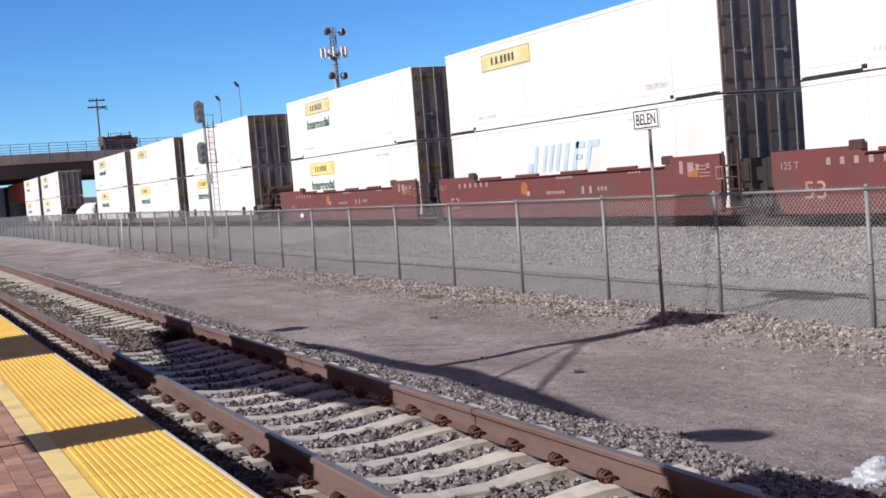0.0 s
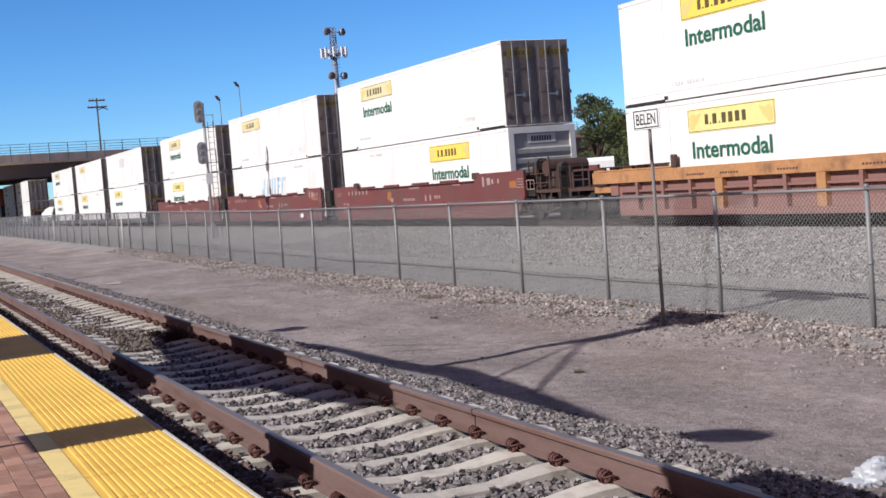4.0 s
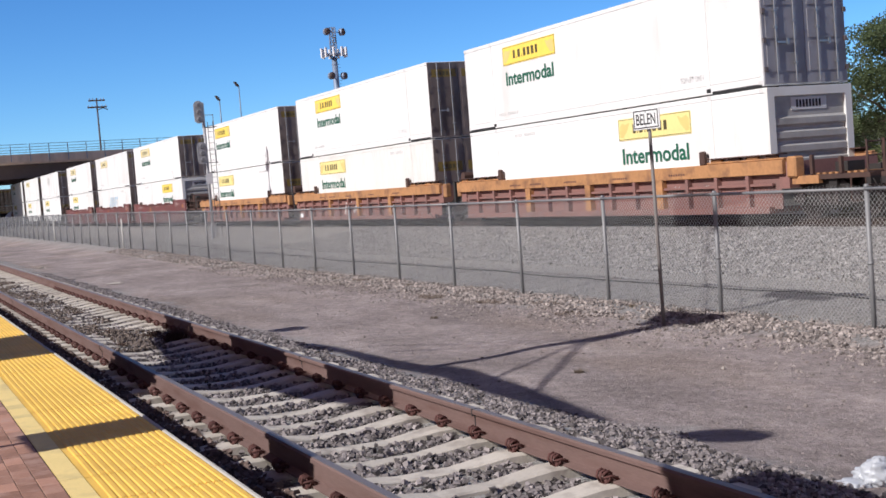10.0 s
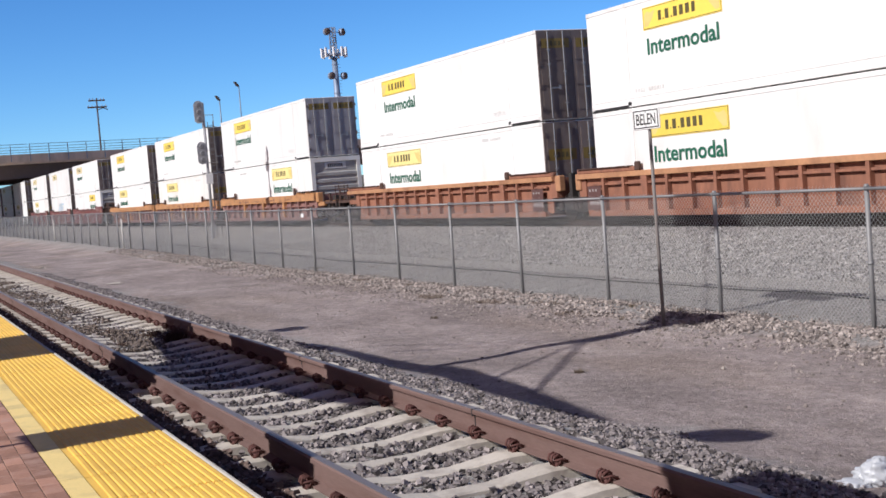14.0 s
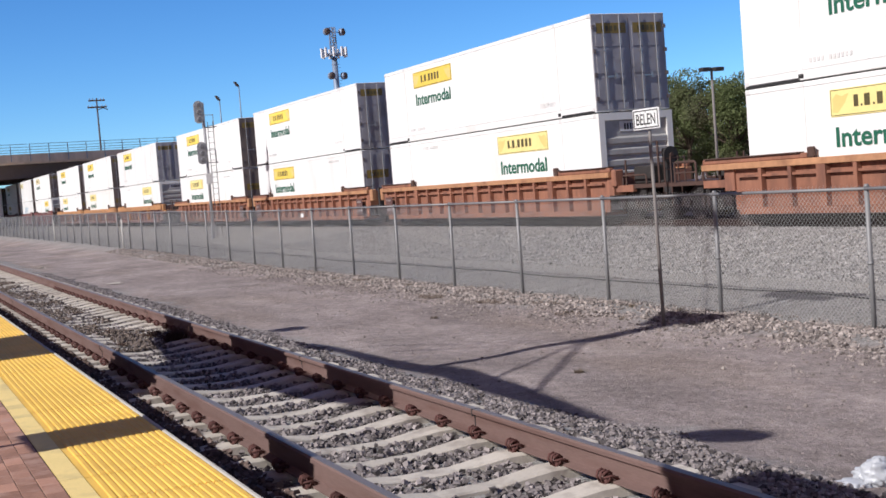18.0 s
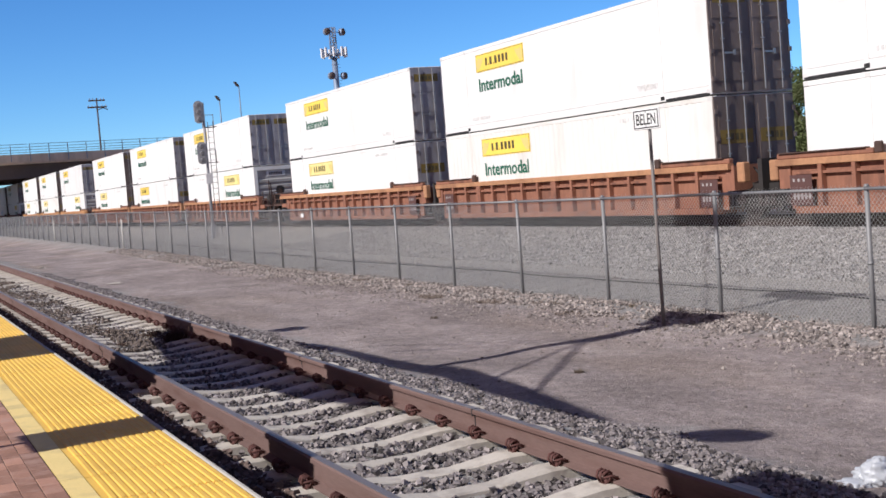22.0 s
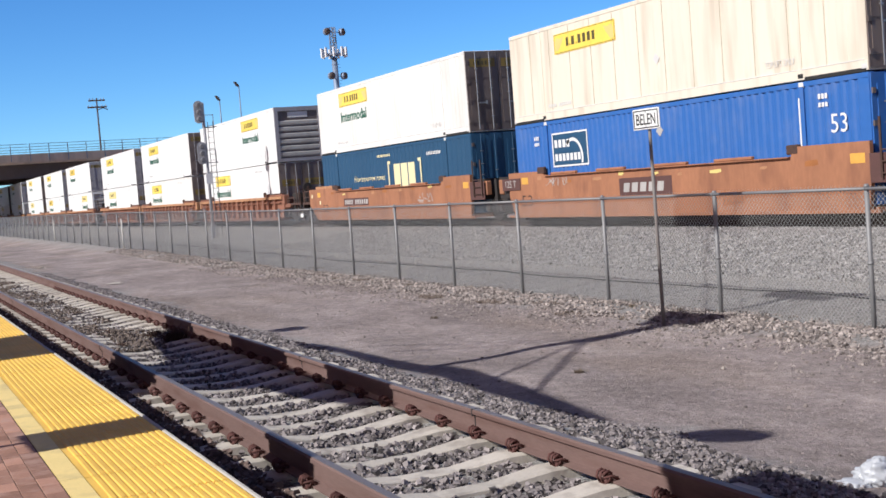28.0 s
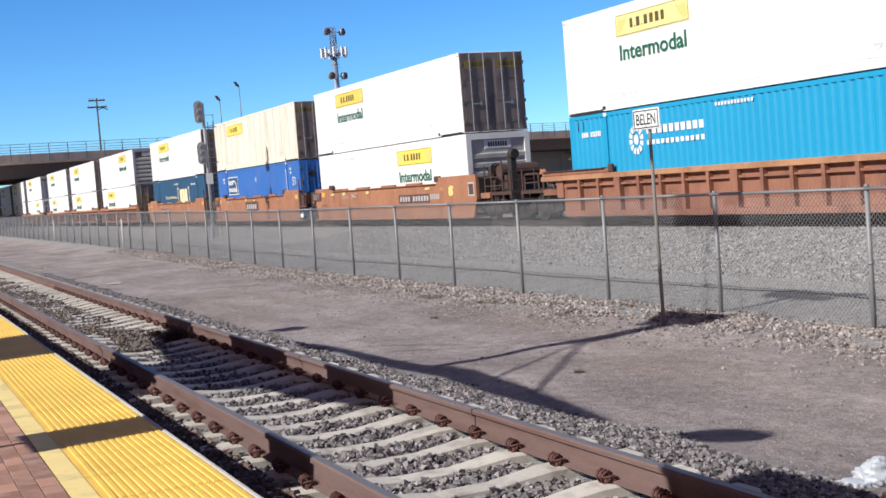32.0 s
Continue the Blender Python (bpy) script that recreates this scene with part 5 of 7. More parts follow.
def low_unit(car, x, body):
    """A skeleton well: low side sills, floor beams and short end posts, so that the container stands clear."""
    for s in (-1, 1):
        y = 1.42 * s
        part("side_sill", B(x - 0.9, x + 17.0, min(y, y - 0.14 * s), max(y, y - 0.14 * s), FLOOR, 0.5), body, car)
        for a in (-0.5, 2.0, 14.1, 16.5):
            part("end_post", B(x + a - 0.14, x + a + 0.14, min(y, y - 0.12 * s), max(y, y - 0.12 * s), 0.5, 0.98, bevel=0.02), GRIME, car)
    part("well_floor", B(x - 0.2, x + 16.35, -1.28, 1.28, FLOOR, FLOOR + 0.1), body, car)
    for a, b in ((-0.95, -0.55), (16.7, 17.05)):
        part("end_bulkhead", B(x + a, x + b, -1.3, 1.3, 0.6, 1.05), body, car)


def smooth_unit(car, x, body, lead, trail):
    """A plate-sided well with higher plated ends."""
    for s in (-1, 1):
        y = 1.47 * s
        prof = [(x + lead, 0.85), (x + max(lead + 0.3, -0.7), FLOOR), (x + min(trail - 0.1, 16.9), FLOOR), (x + trail, 0.85), (x + trail, CHORD + 0.28), (x + 13.9, CHORD + 0.28), (x + 13.8, CHORD + 0.03), (x + 2.05, CHORD + 0.03), (x + 1.85, CHORD + 0.2), (x + lead, CHORD + 0.2)]
        if s < 0:
            part("side_plate", extrude_profile(bmesh.new(), prof, "y", y, y + 0.1), body, car)
        else:
            part("side_plate", extrude_profile(bmesh.new(), prof, "y", y - 0.1, y), body, car)
        part("bottom_flange", B(x - 0.5, x + 16.6, min(y - 0.03, y + 0.03), max(y - 0.03, y + 0.03) + 0.002, FLOOR - 0.015, FLOOR + 0.06), body, car)
        part("top_flange", B(x + 2.1, x + 13.8, y - 0.08 if s < 0 else y - 0.12, y + 0.12 if s < 0 else y + 0.08, CHORD + 0.03, CHORD + 0.06), body, car)
        for a in (2.5, 5.2, 8.2, 10.9):
            part("cover_strip", B(x + a, x + a + 1.5, y - 0.03 if s < 0 else y - 0.09, y + 0.09 if s < 0 else y + 0.03, CHORD + 0.06, CHORD + 0.14, bevel=0.02), body, car)
        for a in (1.9, 13.95):
            part("guide", B(x + a - 0.3, x + a + 0.12, min(y + 0.012 * s, y - 0.13 * s), max(y + 0.012 * s, y - 0.13 * s), CHORD + 0.1, CHORD + 0.33, bevel=0.03), RUST, car, "container guide on the side")
    part("well_floor", B(x - 0.2, x + 16.35, -1.3, 1.3, FLOOR, FLOOR + 0.1), body, car)
    # bulkheads turned black for the shade seen through the joints
    for a, b in ((-1.3, -0.6), (16.75, 17.3)):
        part("end_bulkhead", B(x + a, x + b, -1.36, 1.36, 0.8, CHORD + 0.1), body if lead < -1 and trail > 17 else GRIME, car)


def hoop(car, xa, xb, y, z0, z1, mat, r=0.03):
    """A bent handrail: two uprights and a top bar."""
    part("handrail", tube(bmesh.new(), [(xa, y, z0), (xa, y, z1 - 0.05), (xa + (0.05 if xb > xa else -0.05), y, z1), (xb - (0.05 if xb > xa else -0.05), y, z1), (xb, y, z1 - 0.05), (xb, y, z0)], r, 6), mat, car)


def car_end(car, x, s, body):
    """End platform beyond the outer truck: deck, brake gear, posts, ladder, coupler. s: +1 faces back."""
    def at(a0, a1, *rest, **kw):
        return B(min(x + a0 * s, x + a1 * s), max(x + a0 * s, x + a1 * s), *rest, **kw)
    own = AMBER if body is FADED else body
    part("end_deck", at(0, 2.5, -1.2, 1.25, 0.95, 1.04), RUST, car)
    part("deck_edge", at(0, 0.9, -1.32, -1.2, 0.84, 1.03), own if body is not MAROON else GRIME, car)
    part("deck_edge", at(0.9, 2.5, -1.29, -1.2, 0.93, 1.03), RUST, car)
    part("centre_sill", at(0, 3.1, -0.3, 0.3, 0.62, 0.95), GRIME, car)
    part("cross_bearer", at(1.1, 1.35, -1.2, 1.2, 0.66, 0.95), GRIME, car)
    part("end_sill", at(2.35, 2.5, -1.28, 1.28, 0.78, 0.95), GRIME, car)
    part("draft_box", at(2.2, 3.0, -0.42, 0.42, 0.55, 1.0, bevel=0.03), GRIME, car)
    part("coupler", at(3.0, 3.62, -0.16, 0.16, 0.66, 0.98, bevel=0.04), GRIME, car)
    for y in (-0.4, 0.5):
        part("air_hose", tube(bmesh.new(), [(x + 2.7 * s, y, 0.9), (x + 3.0 * s, y - 0.05, 0.5), (x + 3.4 * s, y - 0.02, 0.42), (x + 3.6 * s, y, 0.6)], 0.03, 5), SEAM, car)
    part("cut_lever", tube(bmesh.new(), [(x + 2.55 * s, -1.25, 0.9), (x + 2.6 * s, -1.2, 0.72), (x + 2.65 * s, -0.6, 0.74), (x + 2.9 * s, -0.2, 0.95)], 0.02, 5), GRIME, car)
    # step irons under the corner
    part("step_iron", tube(bmesh.new(), [(x + 1.9 * s, -1.28, 0.95), (x + 1.9 * s, -1.3, 0.42), (x + 2.35 * s, -1.3, 0.42), (x + 2.35 * s, -1.28, 0.95)], 0.022, 5), RUST, car)
    for y in (-1.25, 1.2):
        part("grab_post", rod(bmesh.new(), (x + 2.4 * s, y, 0.6), (x + 2.4 * s, y, 1.75), 0.026, sides=6), RUST, car)
    for z in (0.7, 1.05, 1.4, 1.7):
        part("ladder_rung", rod(bmesh.new(), (x + 2.4 * s, -1.25, z), (x + 2.4 * s, -0.8, z), 0.018, sides=5), RUST, car)
    part("grab_post", rod(bmesh.new(), (x + 2.4 * s, -0.8, 0.6), (x + 2.4 * s, -0.8, 1.75), 0.026, sides=6), RUST, car)
    if s < 0:
        # open rails and stakes at the front of a car
        hoop(car, x - 0.25, x - 0.95, -1.27, 1.0, 1.5, RUST, 0.035)
        hoop(car, x - 1.25, x - 2.2, -1.27, 1.0, 1.56, RUST, 0.035)
        part("mid_rail", rod(bmesh.new(), (x - 1.25, -1.27, 1.28), (x - 2.2, -1.27, 1.28), 0.022, sides=5), RUST, car)
        part("equipment_box", at(0.5, 1.1, -0.7, 0.5, 1.04, 1.36, bevel=0.03), GRIME, car)
        part("pipe", tube(bmesh.new(), [(x - 0.3, -0.95, 1.1), (x - 1.2, -0.95, 1.12), (x - 1.4, -0.9, 1.4), (x - 1.7, -0.7, 1.42)], 0.035, 6), RUST, car)
    elif body is FADED:
        part("valve_box", boxes((x + 1.0, x + 1.4, -0.9, -0.4, 1.04, 1.3), (x + 1.7, x + 2.1, -0.6, 0.3, 1.04, 1.2)), GRIME, car)
        part("corner_block", B(x - 0.1, x + 0.22, -1.4, -1.1, 1.0, 1.5, bevel=0.04), AMBER, car)
        for a, h in ((0.55, 1.5), (1.5, 1.42)):
            part("stub_post", B(x + a, x + a + 0.09, -1.26, -1.17, 1.04, h, bevel=0.01), RUST, car)
        part("deck_slats", boxes(*[(x + 0.45 + 0.2 * k, x + 0.55 + 0.2 * k, -1.15, 1.1, 1.04, 1.075) for k in range(9)]), AMBER, car)
    elif body is BROWN:
        # low dark gear, a turned brake stand and two tall stakes
        part("equipment_box", B(x + 0.55, x + 1.45, -1.05, -0.2, 1.04, 1.55, bevel=0.04), GRIME, car, "black equipment box")
        part("corner_block", B(x - 0.1, x + 0.12, -1.42, -1.1, 1.0, 1.5, bevel=0.04), BROWN, car)
        for a, h in ((1.7, 2.35), (2.05, 2.2), (0.4, 1.75)):
            part("grab_post", rod(bmesh.new(), (x + a, -1.2, 0.9), (x + a, -1.2, h), 0.032, sides=6), RUST, car)
        part("brake_stand", B(x + 1.55, x + 1.75, -0.75, -0.5, 1.04, 2.0, bevel=0.03), GRIME, car)
        bw = part("brake_wheel", rod(bmesh.new(), (x + 1.78, -0.62, 1.8), (x + 1.84, -0.62, 1.8), 0.24, 0.24, 16), GRIME, car)
        part("brake_hub", rod(bmesh.new(), (x + 1.76, -0.62, 1.8), (x + 1.9, -0.62, 1.8), 0.06, sides=8), RUST, bw)
        part("chain_guard", tube(bmesh.new(), [(x + 1.65, -0.62, 1.1), (x + 1.2, -0.9, 1.0), (x + 0.6, -1.1, 0.8)], 0.04, 6), GRIME, car)
        hoop(car, x + 0.3, x + 1.5, -1.26, 1.0, 1.3, RUST, 0.028)
    else:
        gear, tall = RUST, body is ORANGE
        bw = part("brake_wheel", rod(bmesh.new(), (x + 0.92, -1.05, 1.85), (x + 0.98, -1.05, 1.85), 0.2, 0.2, 14), GRIME, car)
        part("brake_hub", rod(bmesh.new(), (x + 0.9, -1.05, 1.85), (x + 1.02, -1.05, 1.85), 0.06, sides=8), GRIME, bw)
        part("brake_stand", B(x + 1.95, x + 2.2, -1.1, -0.85, 1.04, 2.3 if tall else 1.7, bevel=0.03), GRIME, car, "black brake stand")
        part("brake_housing", rod(bmesh.new(), (x + 2.15, -0.97, 2.3 if tall else 1.7), (x + 2.35, -0.97, 2.3 if tall else 1.7), 0.2, 0.16, sides=14), GRIME, car)
        part("air_tank", rod(bmesh.new(), (x + 0.45, -1.0, 1.72), (x + 0.45, 0.7, 1.72), 0.21, sides=14), RUST, car, "rusty round air tank")
        part("air_tank", rod(bmesh.new(), (x + 1.25, -1.05, 1.72), (x + 1.25, 0.4, 1.72), 0.27, sides=14), gear, car, "large round air tank")
        part("tank_cradle", boxes((x + 0.3, x + 0.6, -0.9, 0.6, 1.04, 1.52), (x + 1.1, x + 1.4, -0.95, 0.3, 1.04, 1.46)), GRIME, car)
        part("control_valve", boxes((x + 1.5, x + 1.8, -1.0, -0.5, 1.04, 1.6)), gear, car)
        for a, y, h in ((0.35, -1.2, 2.0), (0.9, -1.22, 1.85), (1.75, -1.22, 2.1), (1.15, -1.22, 1.4)):
            part("grab_post", rod(bmesh.new(), (x + a, y, 0.7), (x + a, y, h), 0.028, sides=6), RUST, car)
        for z in (1.25, 1.55):
            part("side_rail", rod(bmesh.new(), (x + 0.35, -1.21, z), (x + 1.75, -1.22, z), 0.02, sides=5), RUST, car)
        for y in (-0.95, -0.6):
            part("pipe", tube(bmesh.new(), [(x + 0.3, y, 1.1), (x + 1.0, y, 1.15), (x + 1.1, y, 1.4), (x + 1.5, y + 0.1, 1.45)], 0.03, 5), RUST, car)
        part("pipe", tube(bmesh.new(), [(x + 0.7, -1.12, 1.05), (x + 0.75, -1.14, 1.6), (x + 0.95, -1.1, 1.95), (x + 1.25, -1.05, 2.0)], 0.035, 6), GRIME, car)


def well_car(starts, style, label):
    u = starts[0]
    car = thing("well_car", pose(u, TRAIN_Y, RAIL_Z), label, "railcar", "well cars of the train")
    body, chord = {"maroon": (MAROON, MAROON), "amber": (FADED, AMBER), "brown": (BROWN, BROWNCHORD), "orange": (ORANGE, ORANGE), "grey": (GREYCAR, GREYCAR)}[style]
    for s in starts:
        if style in ("maroon", "orange"):
            tight = style == "orange"
            smooth_unit(car, s - u, body, (-0.4 if tight else -1.0) if s != starts[0] else -1.8, (16.35 if tight else 16.22) if s != starts[-1] else 17.25 if tight else 17.55)
        elif style == "grey":
            low_unit(car, s - u, body)
        else:
            ribbed_unit(car, s - u, body, chord, style == "amber", -1.75 if s == u else -0.95)
    car_end(car, -1.0, -1, body)
    car_end(car, starts[-1] - u + 17.1, 1, body)
    truck(car, -1.95)
    truck(car, starts[-1] - u + 18.1)
    for s, e in zip(starts, starts[1:]):
        mid = (s + LEN + e) / 2 - u
        truck(car, mid)
        part("joint_housing", B(mid - 0.75, mid + 0.75, -0.55, 0.55, 0.85, 1.35, bevel=0.04), GRIME, car)
        # sheet added to make the gap between wells look shaded
        part("end_screen", B(mid - 0.08, mid + 0.08, -1.3, 1.3, 0.7, 1.5), GRIME, car)
        # the maroon car's brackets are black to match the shaded gap
        for a in (-0.62, 0.62):
            part("end_bracket", B(mid + a - 0.14, mid + a + 0.14, -1.42, -1.2, 0.95, 1.45, bevel=0.03), GRIME if style == "maroon" else chord, car)
        part("hose", tube(bmesh.new(), [(mid - 0.6, -1.0, 1.3), (mid - 0.2, -1.05, 1.0), (mid + 0.2, -1.05, 1.0), (mid + 0.6, -1.0, 1.3)], 0.025, 5), SEAM, car)
    MOVING.append(car)
    return car


CARS = [
    ((-270.0, -250.5, -231.0), "grey", "dark grey well car far down the train"),
    ((-208.0, -184.6, -165.2), "grey", "grey well car loaded with white containers"),
    ((-143.0,), "grey", "grey well car with a low white covered load"),
    ((-123.3, -104.4, -85.25), "grey", "dark grey three-well car with stacked white containers"),
    ((-61.65, -42.14, -22.94), "maroon", "maroon plate-sided three-well car, dusty"),
    ((0.66, 20.01, 39.63), "amber", "faded maroon well car with amber top chords"),
    ((63.05, 82.44, 102.04), "brown", "orange-brown well car with ribbed sides"),
    ((125.24, 144.48, 164.19), "brown", "orange-brown well car with ribbed sides"),
    ((187.65, 207.4, 226.81), "orange", "orange plate-sided three-well car"),
    ((250.57, 269.95, 289.35), "brown", "orange-brown well car with ribbed sides"),
]
CAR = [well_car(*c) for c in CARS]

# farthest containers, their colour darkened for the bridge's shade
for u in (-270.0, -250.5, -231.0):
    container(u, 0, "bridge_shade", "")
    container(u, 1, "bridge_shade", "")
container(-208.0, 0, "bridge_shade", "")
container(-208.0, 1, "red", "")
for u in (-184.6, -165.2, -123.3, -104.4):
    container(u, 0)
    container(u, 1, mark="plate" if u == -104.4 else "plate_word")
container(-85.25, 0)
c_ = container(-85.25, 1, mark="")
shape(c_, "painted_logo", FAINT, bars(4, 0.4, 0.25, 0.8, 0.2), pose(6.2, 0, 1.6), "pale grey slanted bars")
for u in (-61.65, 0.66, 20.01, 63.05, 82.44, 125.24, 144.48):
    container(u, 0, "ivory" if u in (20.01, 144.48) else "white")
    container(u, 1)
c_ = container(-42.14, 0, mark="", label="white intermodal container with worn slanted blue strokes, in a well car")
shape(c_, "painted_logo", SKYBLUE, [[(a + c, b) for a, b in q] for c, w_, h_ in ((0.0, 0.3, 0.3), (0.34, 0.22, 0.84), (0.95, 0.2, 0.84), (1.38, 0.2, 0.84), (1.8, 0.22, 0.84), (2.3, 0.24, 0.84), (2.86, 0.24, 0.84), (3.62, 0.24, 0.84)) for q in bars(1, w_, 0, h_, 0.3 * h_ / 0.84)] + [[(3.16, 0.64), (3.68, 0.64), (3.74, 0.84), (3.23, 0.84)], [(4.1, 0.64), (4.5, 0.64), (4.57, 0.84), (4.17, 0.84)], [(3.15, 0.3), (3.5, 0.3), (3.54, 0.46), (3.2, 0.46)]], pose(5.75, 0, 1.28), "worn light blue slanted strokes")
container(-42.14, 1, mark="plate")
for u in (-22.94, 39.63, 102.04):
    container(u, 0, turned=True)
    container(u, 1)
container(164.19, 0)
container(164.19, 1, turned=True, silver=False)
c_ = container(187.65, 0, "navy", "", label="dark blue container with large cream painted block letters")
shape(c_, "painted_logo", CREAM, bars(3, 0.66, 0.1, 0.95), pose(8.87, 0, 1.15), "cream block shapes between brackets")
shape(c_, "logo_bracket", CREAM, [[(0, 0), (0.3, 0), (0.3, 0.12), (0.12, 0.12), (0.12, 1.1), (0.3, 1.1), (0.3, 1.22), (0, 1.22)]], pose(8.22, 0, 1.02))
shape(c_, "logo_bracket", CREAM, [[(0, 0), (0.3, 0), (0.3, 1.22), (0, 1.22), (0, 1.1), (0.18, 1.1), (0.18, 0.12), (0, 0.12)]], pose(11.4, 0, 1.02))
letters("slogan_lettering", "How tomorrow moves", 0.24, CREAM, c_, pose(4.2, -0.006, 1.5) @ UPRIGHT, 3.65, "cream lettering")
shape(c_, "name_print", CREAM, bars(10, 0.09, 0.06, 0.1), pose(7.1, 0, 2.45))
shape(c_, "serial_print", FAINT, bars(9, 0.1, 0.05, 0.12), pose(12.3, 0, 2.3))
container(187.65, 1, "ivory")
c_ = container(207.4, 0, "blue", "", label="blue corrugated container with a square white-framed emblem")
shape(c_, "emblem_ground", NAVY, [[(0, 0), (2.15, 0), (2.15, 1.06), (0, 1.06)]], pose(2.4, 0, 1.4), "navy square with white frame", y=-0.006)
shape(c_, "emblem_frame", CHALK, [[(0, 0), (2.15, 0), (2.15, 0.05), (0, 0.05)], [(0, 1.01), (2.15, 1.01), (2.15, 1.06), (0, 1.06)], [(0, 0.05), (0.06, 0.05), (0.06, 1.01), (0, 1.01)], [(2.09, 0.05), (2.15, 0.05), (2.15, 1.01), (2.09, 1.01)]], pose(2.4, 0, 1.4), y=-0.009)
arc = [(1.25 + 0.6 * math.cos(a), 0.25 + 0.62 * math.sin(a)) for a in [math.pi * (0.75 - 0.85 * k / 10) for k in range(11)]]
arc += [(1.25 + 0.5 * math.cos(a), 0.25 + 0.52 * math.sin(a)) for a in [math.pi * (-0.1 + 0.85 * k / 10) for k in range(11)]]
shape(c_, "emblem_arc", CHALK, [arc], pose(2.4, 0, 1.4), y=-0.009)
shape(c_, "emblem_print", CHALK, bars(4, 0.17, 0.08, 0.24) + [[(a, b - 0.42) for a, b in q] for q in bars(7, 0.16, 0.07, 0.22)], pose(2.55, 0, 2.0), y=-0.009)
letters("lettering", "53", 0.42, CHALK, c_, pose(15.02, -0.006, 1.64) @ UPRIGHT, 0.52, "white numerals")
letters("door_lettering", "53", 0.4, CHALK, c_, pose(LEN + 0.066, 1.2, 2.05) @ pose(0, 0, 0, 90, 0, 90), 0.45, "white numerals")
shape(c_, "diamond_placard", DULLWHITE, [[(0, -0.17), (0.17, 0), (0, 0.17), (-0.17, 0)]], pose(8.33, 0, 2.15), "grey diamond placard", y=-0.006)
shape(c_, "door_placard", GRIME, [[(0, -0.2), (0.2, 0), (0, 0.2), (-0.2, 0)]], pose(LEN + 0.07, 0.65, 2.15, 0, 0, 90), "dark diamond placard", y=0.0)
shape(c_, "serial_print", CHALK, bars(3, 0.08, 0.03, 0.12) + [[(a, b - 0.18) for a, b in q] for q in bars(3, 0.08, 0.03, 0.1)], pose(14.65, 0, 2.42), y=-0.006)
shape(c_, "serial_print", CHALK, bars(3, 0.08, 0.03, 0.12) + [[(a, b - 0.18) for a, b in q] for q in bars(3, 0.08, 0.03, 0.1)], pose(1.25, 0, 2.3), y=-0.006)
part("white_edge", B(13.98, 14.03, -0.008, 0.01, 1.2, 2.5), CHALK, c_, "white painted edge")
beige_ = container(207.4, 1, "beige", "plate", label="weathered beige container with a yellow plate, stacked on a blue one")
for k_ in range(12):
    part("panel_seam", B(1.35 + 1.24 * k_ - 0.012, 1.35 + 1.24 * k_ + 0.012, -0.004, 0.013, 0.24, HGT - 0.14), BEIGESEAM, beige_)
shape(beige_, "diamond_placard", FAINT, [[(0, -0.16), (0.16, 0), (0, 0.16), (-0.16, 0)]], pose(8.4, 0, 1.16), y=-0.006)
container(226.81, 0, turned=True)
container(226.81, 1)
c_ = container(250.57, 0, "cyan", "", label="bright cyan corrugated container with white emblem")
ring = []
for k_ in range(12):
    a, b = (k_ + 0.0) * math.tau / 12, (k_ + 0.72) * math.tau / 12
    ring.append([(0.2 * math.cos(a), 0.24 * math.sin(a)), (0.36 * math.cos(a), 0.42 * math.sin(a)), (0.36 * math.cos(b), 0.42 * math.sin(b)), (0.2 * math.cos(b), 0.24 * math.sin(b))])
ring.append([(0.12 * math.cos(k_ * math.tau / 12), 0.15 * math.sin(k_ * math.tau / 12)) for k_ in range(12)])
shape(c_, "emblem_disc", CHALK, ring, pose(3.62, 0, 1.98), "round white emblem", y=-0.006)
shape(c_, "name_print", CHALK, bars(10, 0.2, 0.07, 0.21) + [[(a * 0.78, b * 0.62 - 0.3) for a, b in q] for q in bars(12, 0.19, 0.1, 0.21)], pose(4.15, 0, 2.1), y=-0.006)
shape(c_, "name_print", FAINT, bars(12, 0.09, 0.04, 0.09), pose(7.3, 0, 2.6), y=-0.006)
shape(c_, "serial_print", CHALK, bars(4, 0.07, 0.03, 0.15) + [[(a + 0.5, b) for a, b in q] for q in bars(6, 0.07, 0.03, 0.15)], pose(0.7, 0, 2.2), y=-0.006)
shape(c_, "door_latch", SEAM, [[(0, 0), (0.05, 0), (0.05, 0.28), (0, 0.28)], [(0.3, 0), (0.35, 0), (0.35, 0.28), (0.3, 0.28)]], pose(0.5, 0, 2.4), y=-0.006)
container(250.57, 1)
for u in (269.95, 289.35):
    container(u, 0)
    container(u, 1)
# painted marks on railcars
shape(CAR[8], "paint_patch", ORNAMENT, [[(0, 0.05), (0.2, 0), (0.42, 0.08), (0.38, 0.26), (0.5, 0.36), (0.2, 0.4), (0.04, 0.3)]], pose(39.16 + 14.9, -1.4765, 0.98), "yellow paint patch", y=0.0)
shape(CAR[8], "notice_frame", DULLWHITE, [[(0, 0), (0.5, 0), (0.5, 0.5), (0, 0.5)]], pose(39.16 + 16.6, -1.474, 0.95), "pale framed notice", y=0.0)
shape(CAR[8], "notice_ground", STENCIL, [[(0.06, 0.06), (0.44, 0.06), (0.44, 0.44), (0.06, 0.44)]], pose(39.16 + 16.6, -1.477, 0.95), y=0.0)
shape(CAR[8], "number_print", DULLWHITE, bars(5, 0.12, 0.06, 0.2), pose(39.16 + 13.2, -1.474, 0.9), y=0.0)
shape(CAR[8], "logo_ground", STENCIL, [[(0, 0), (2.6, 0), (2.6, 0.5), (0, 0.5)]], pose(19.75 + 6.4, -1.474, 0.74), "dark brown panel with white bars", y=0.0)
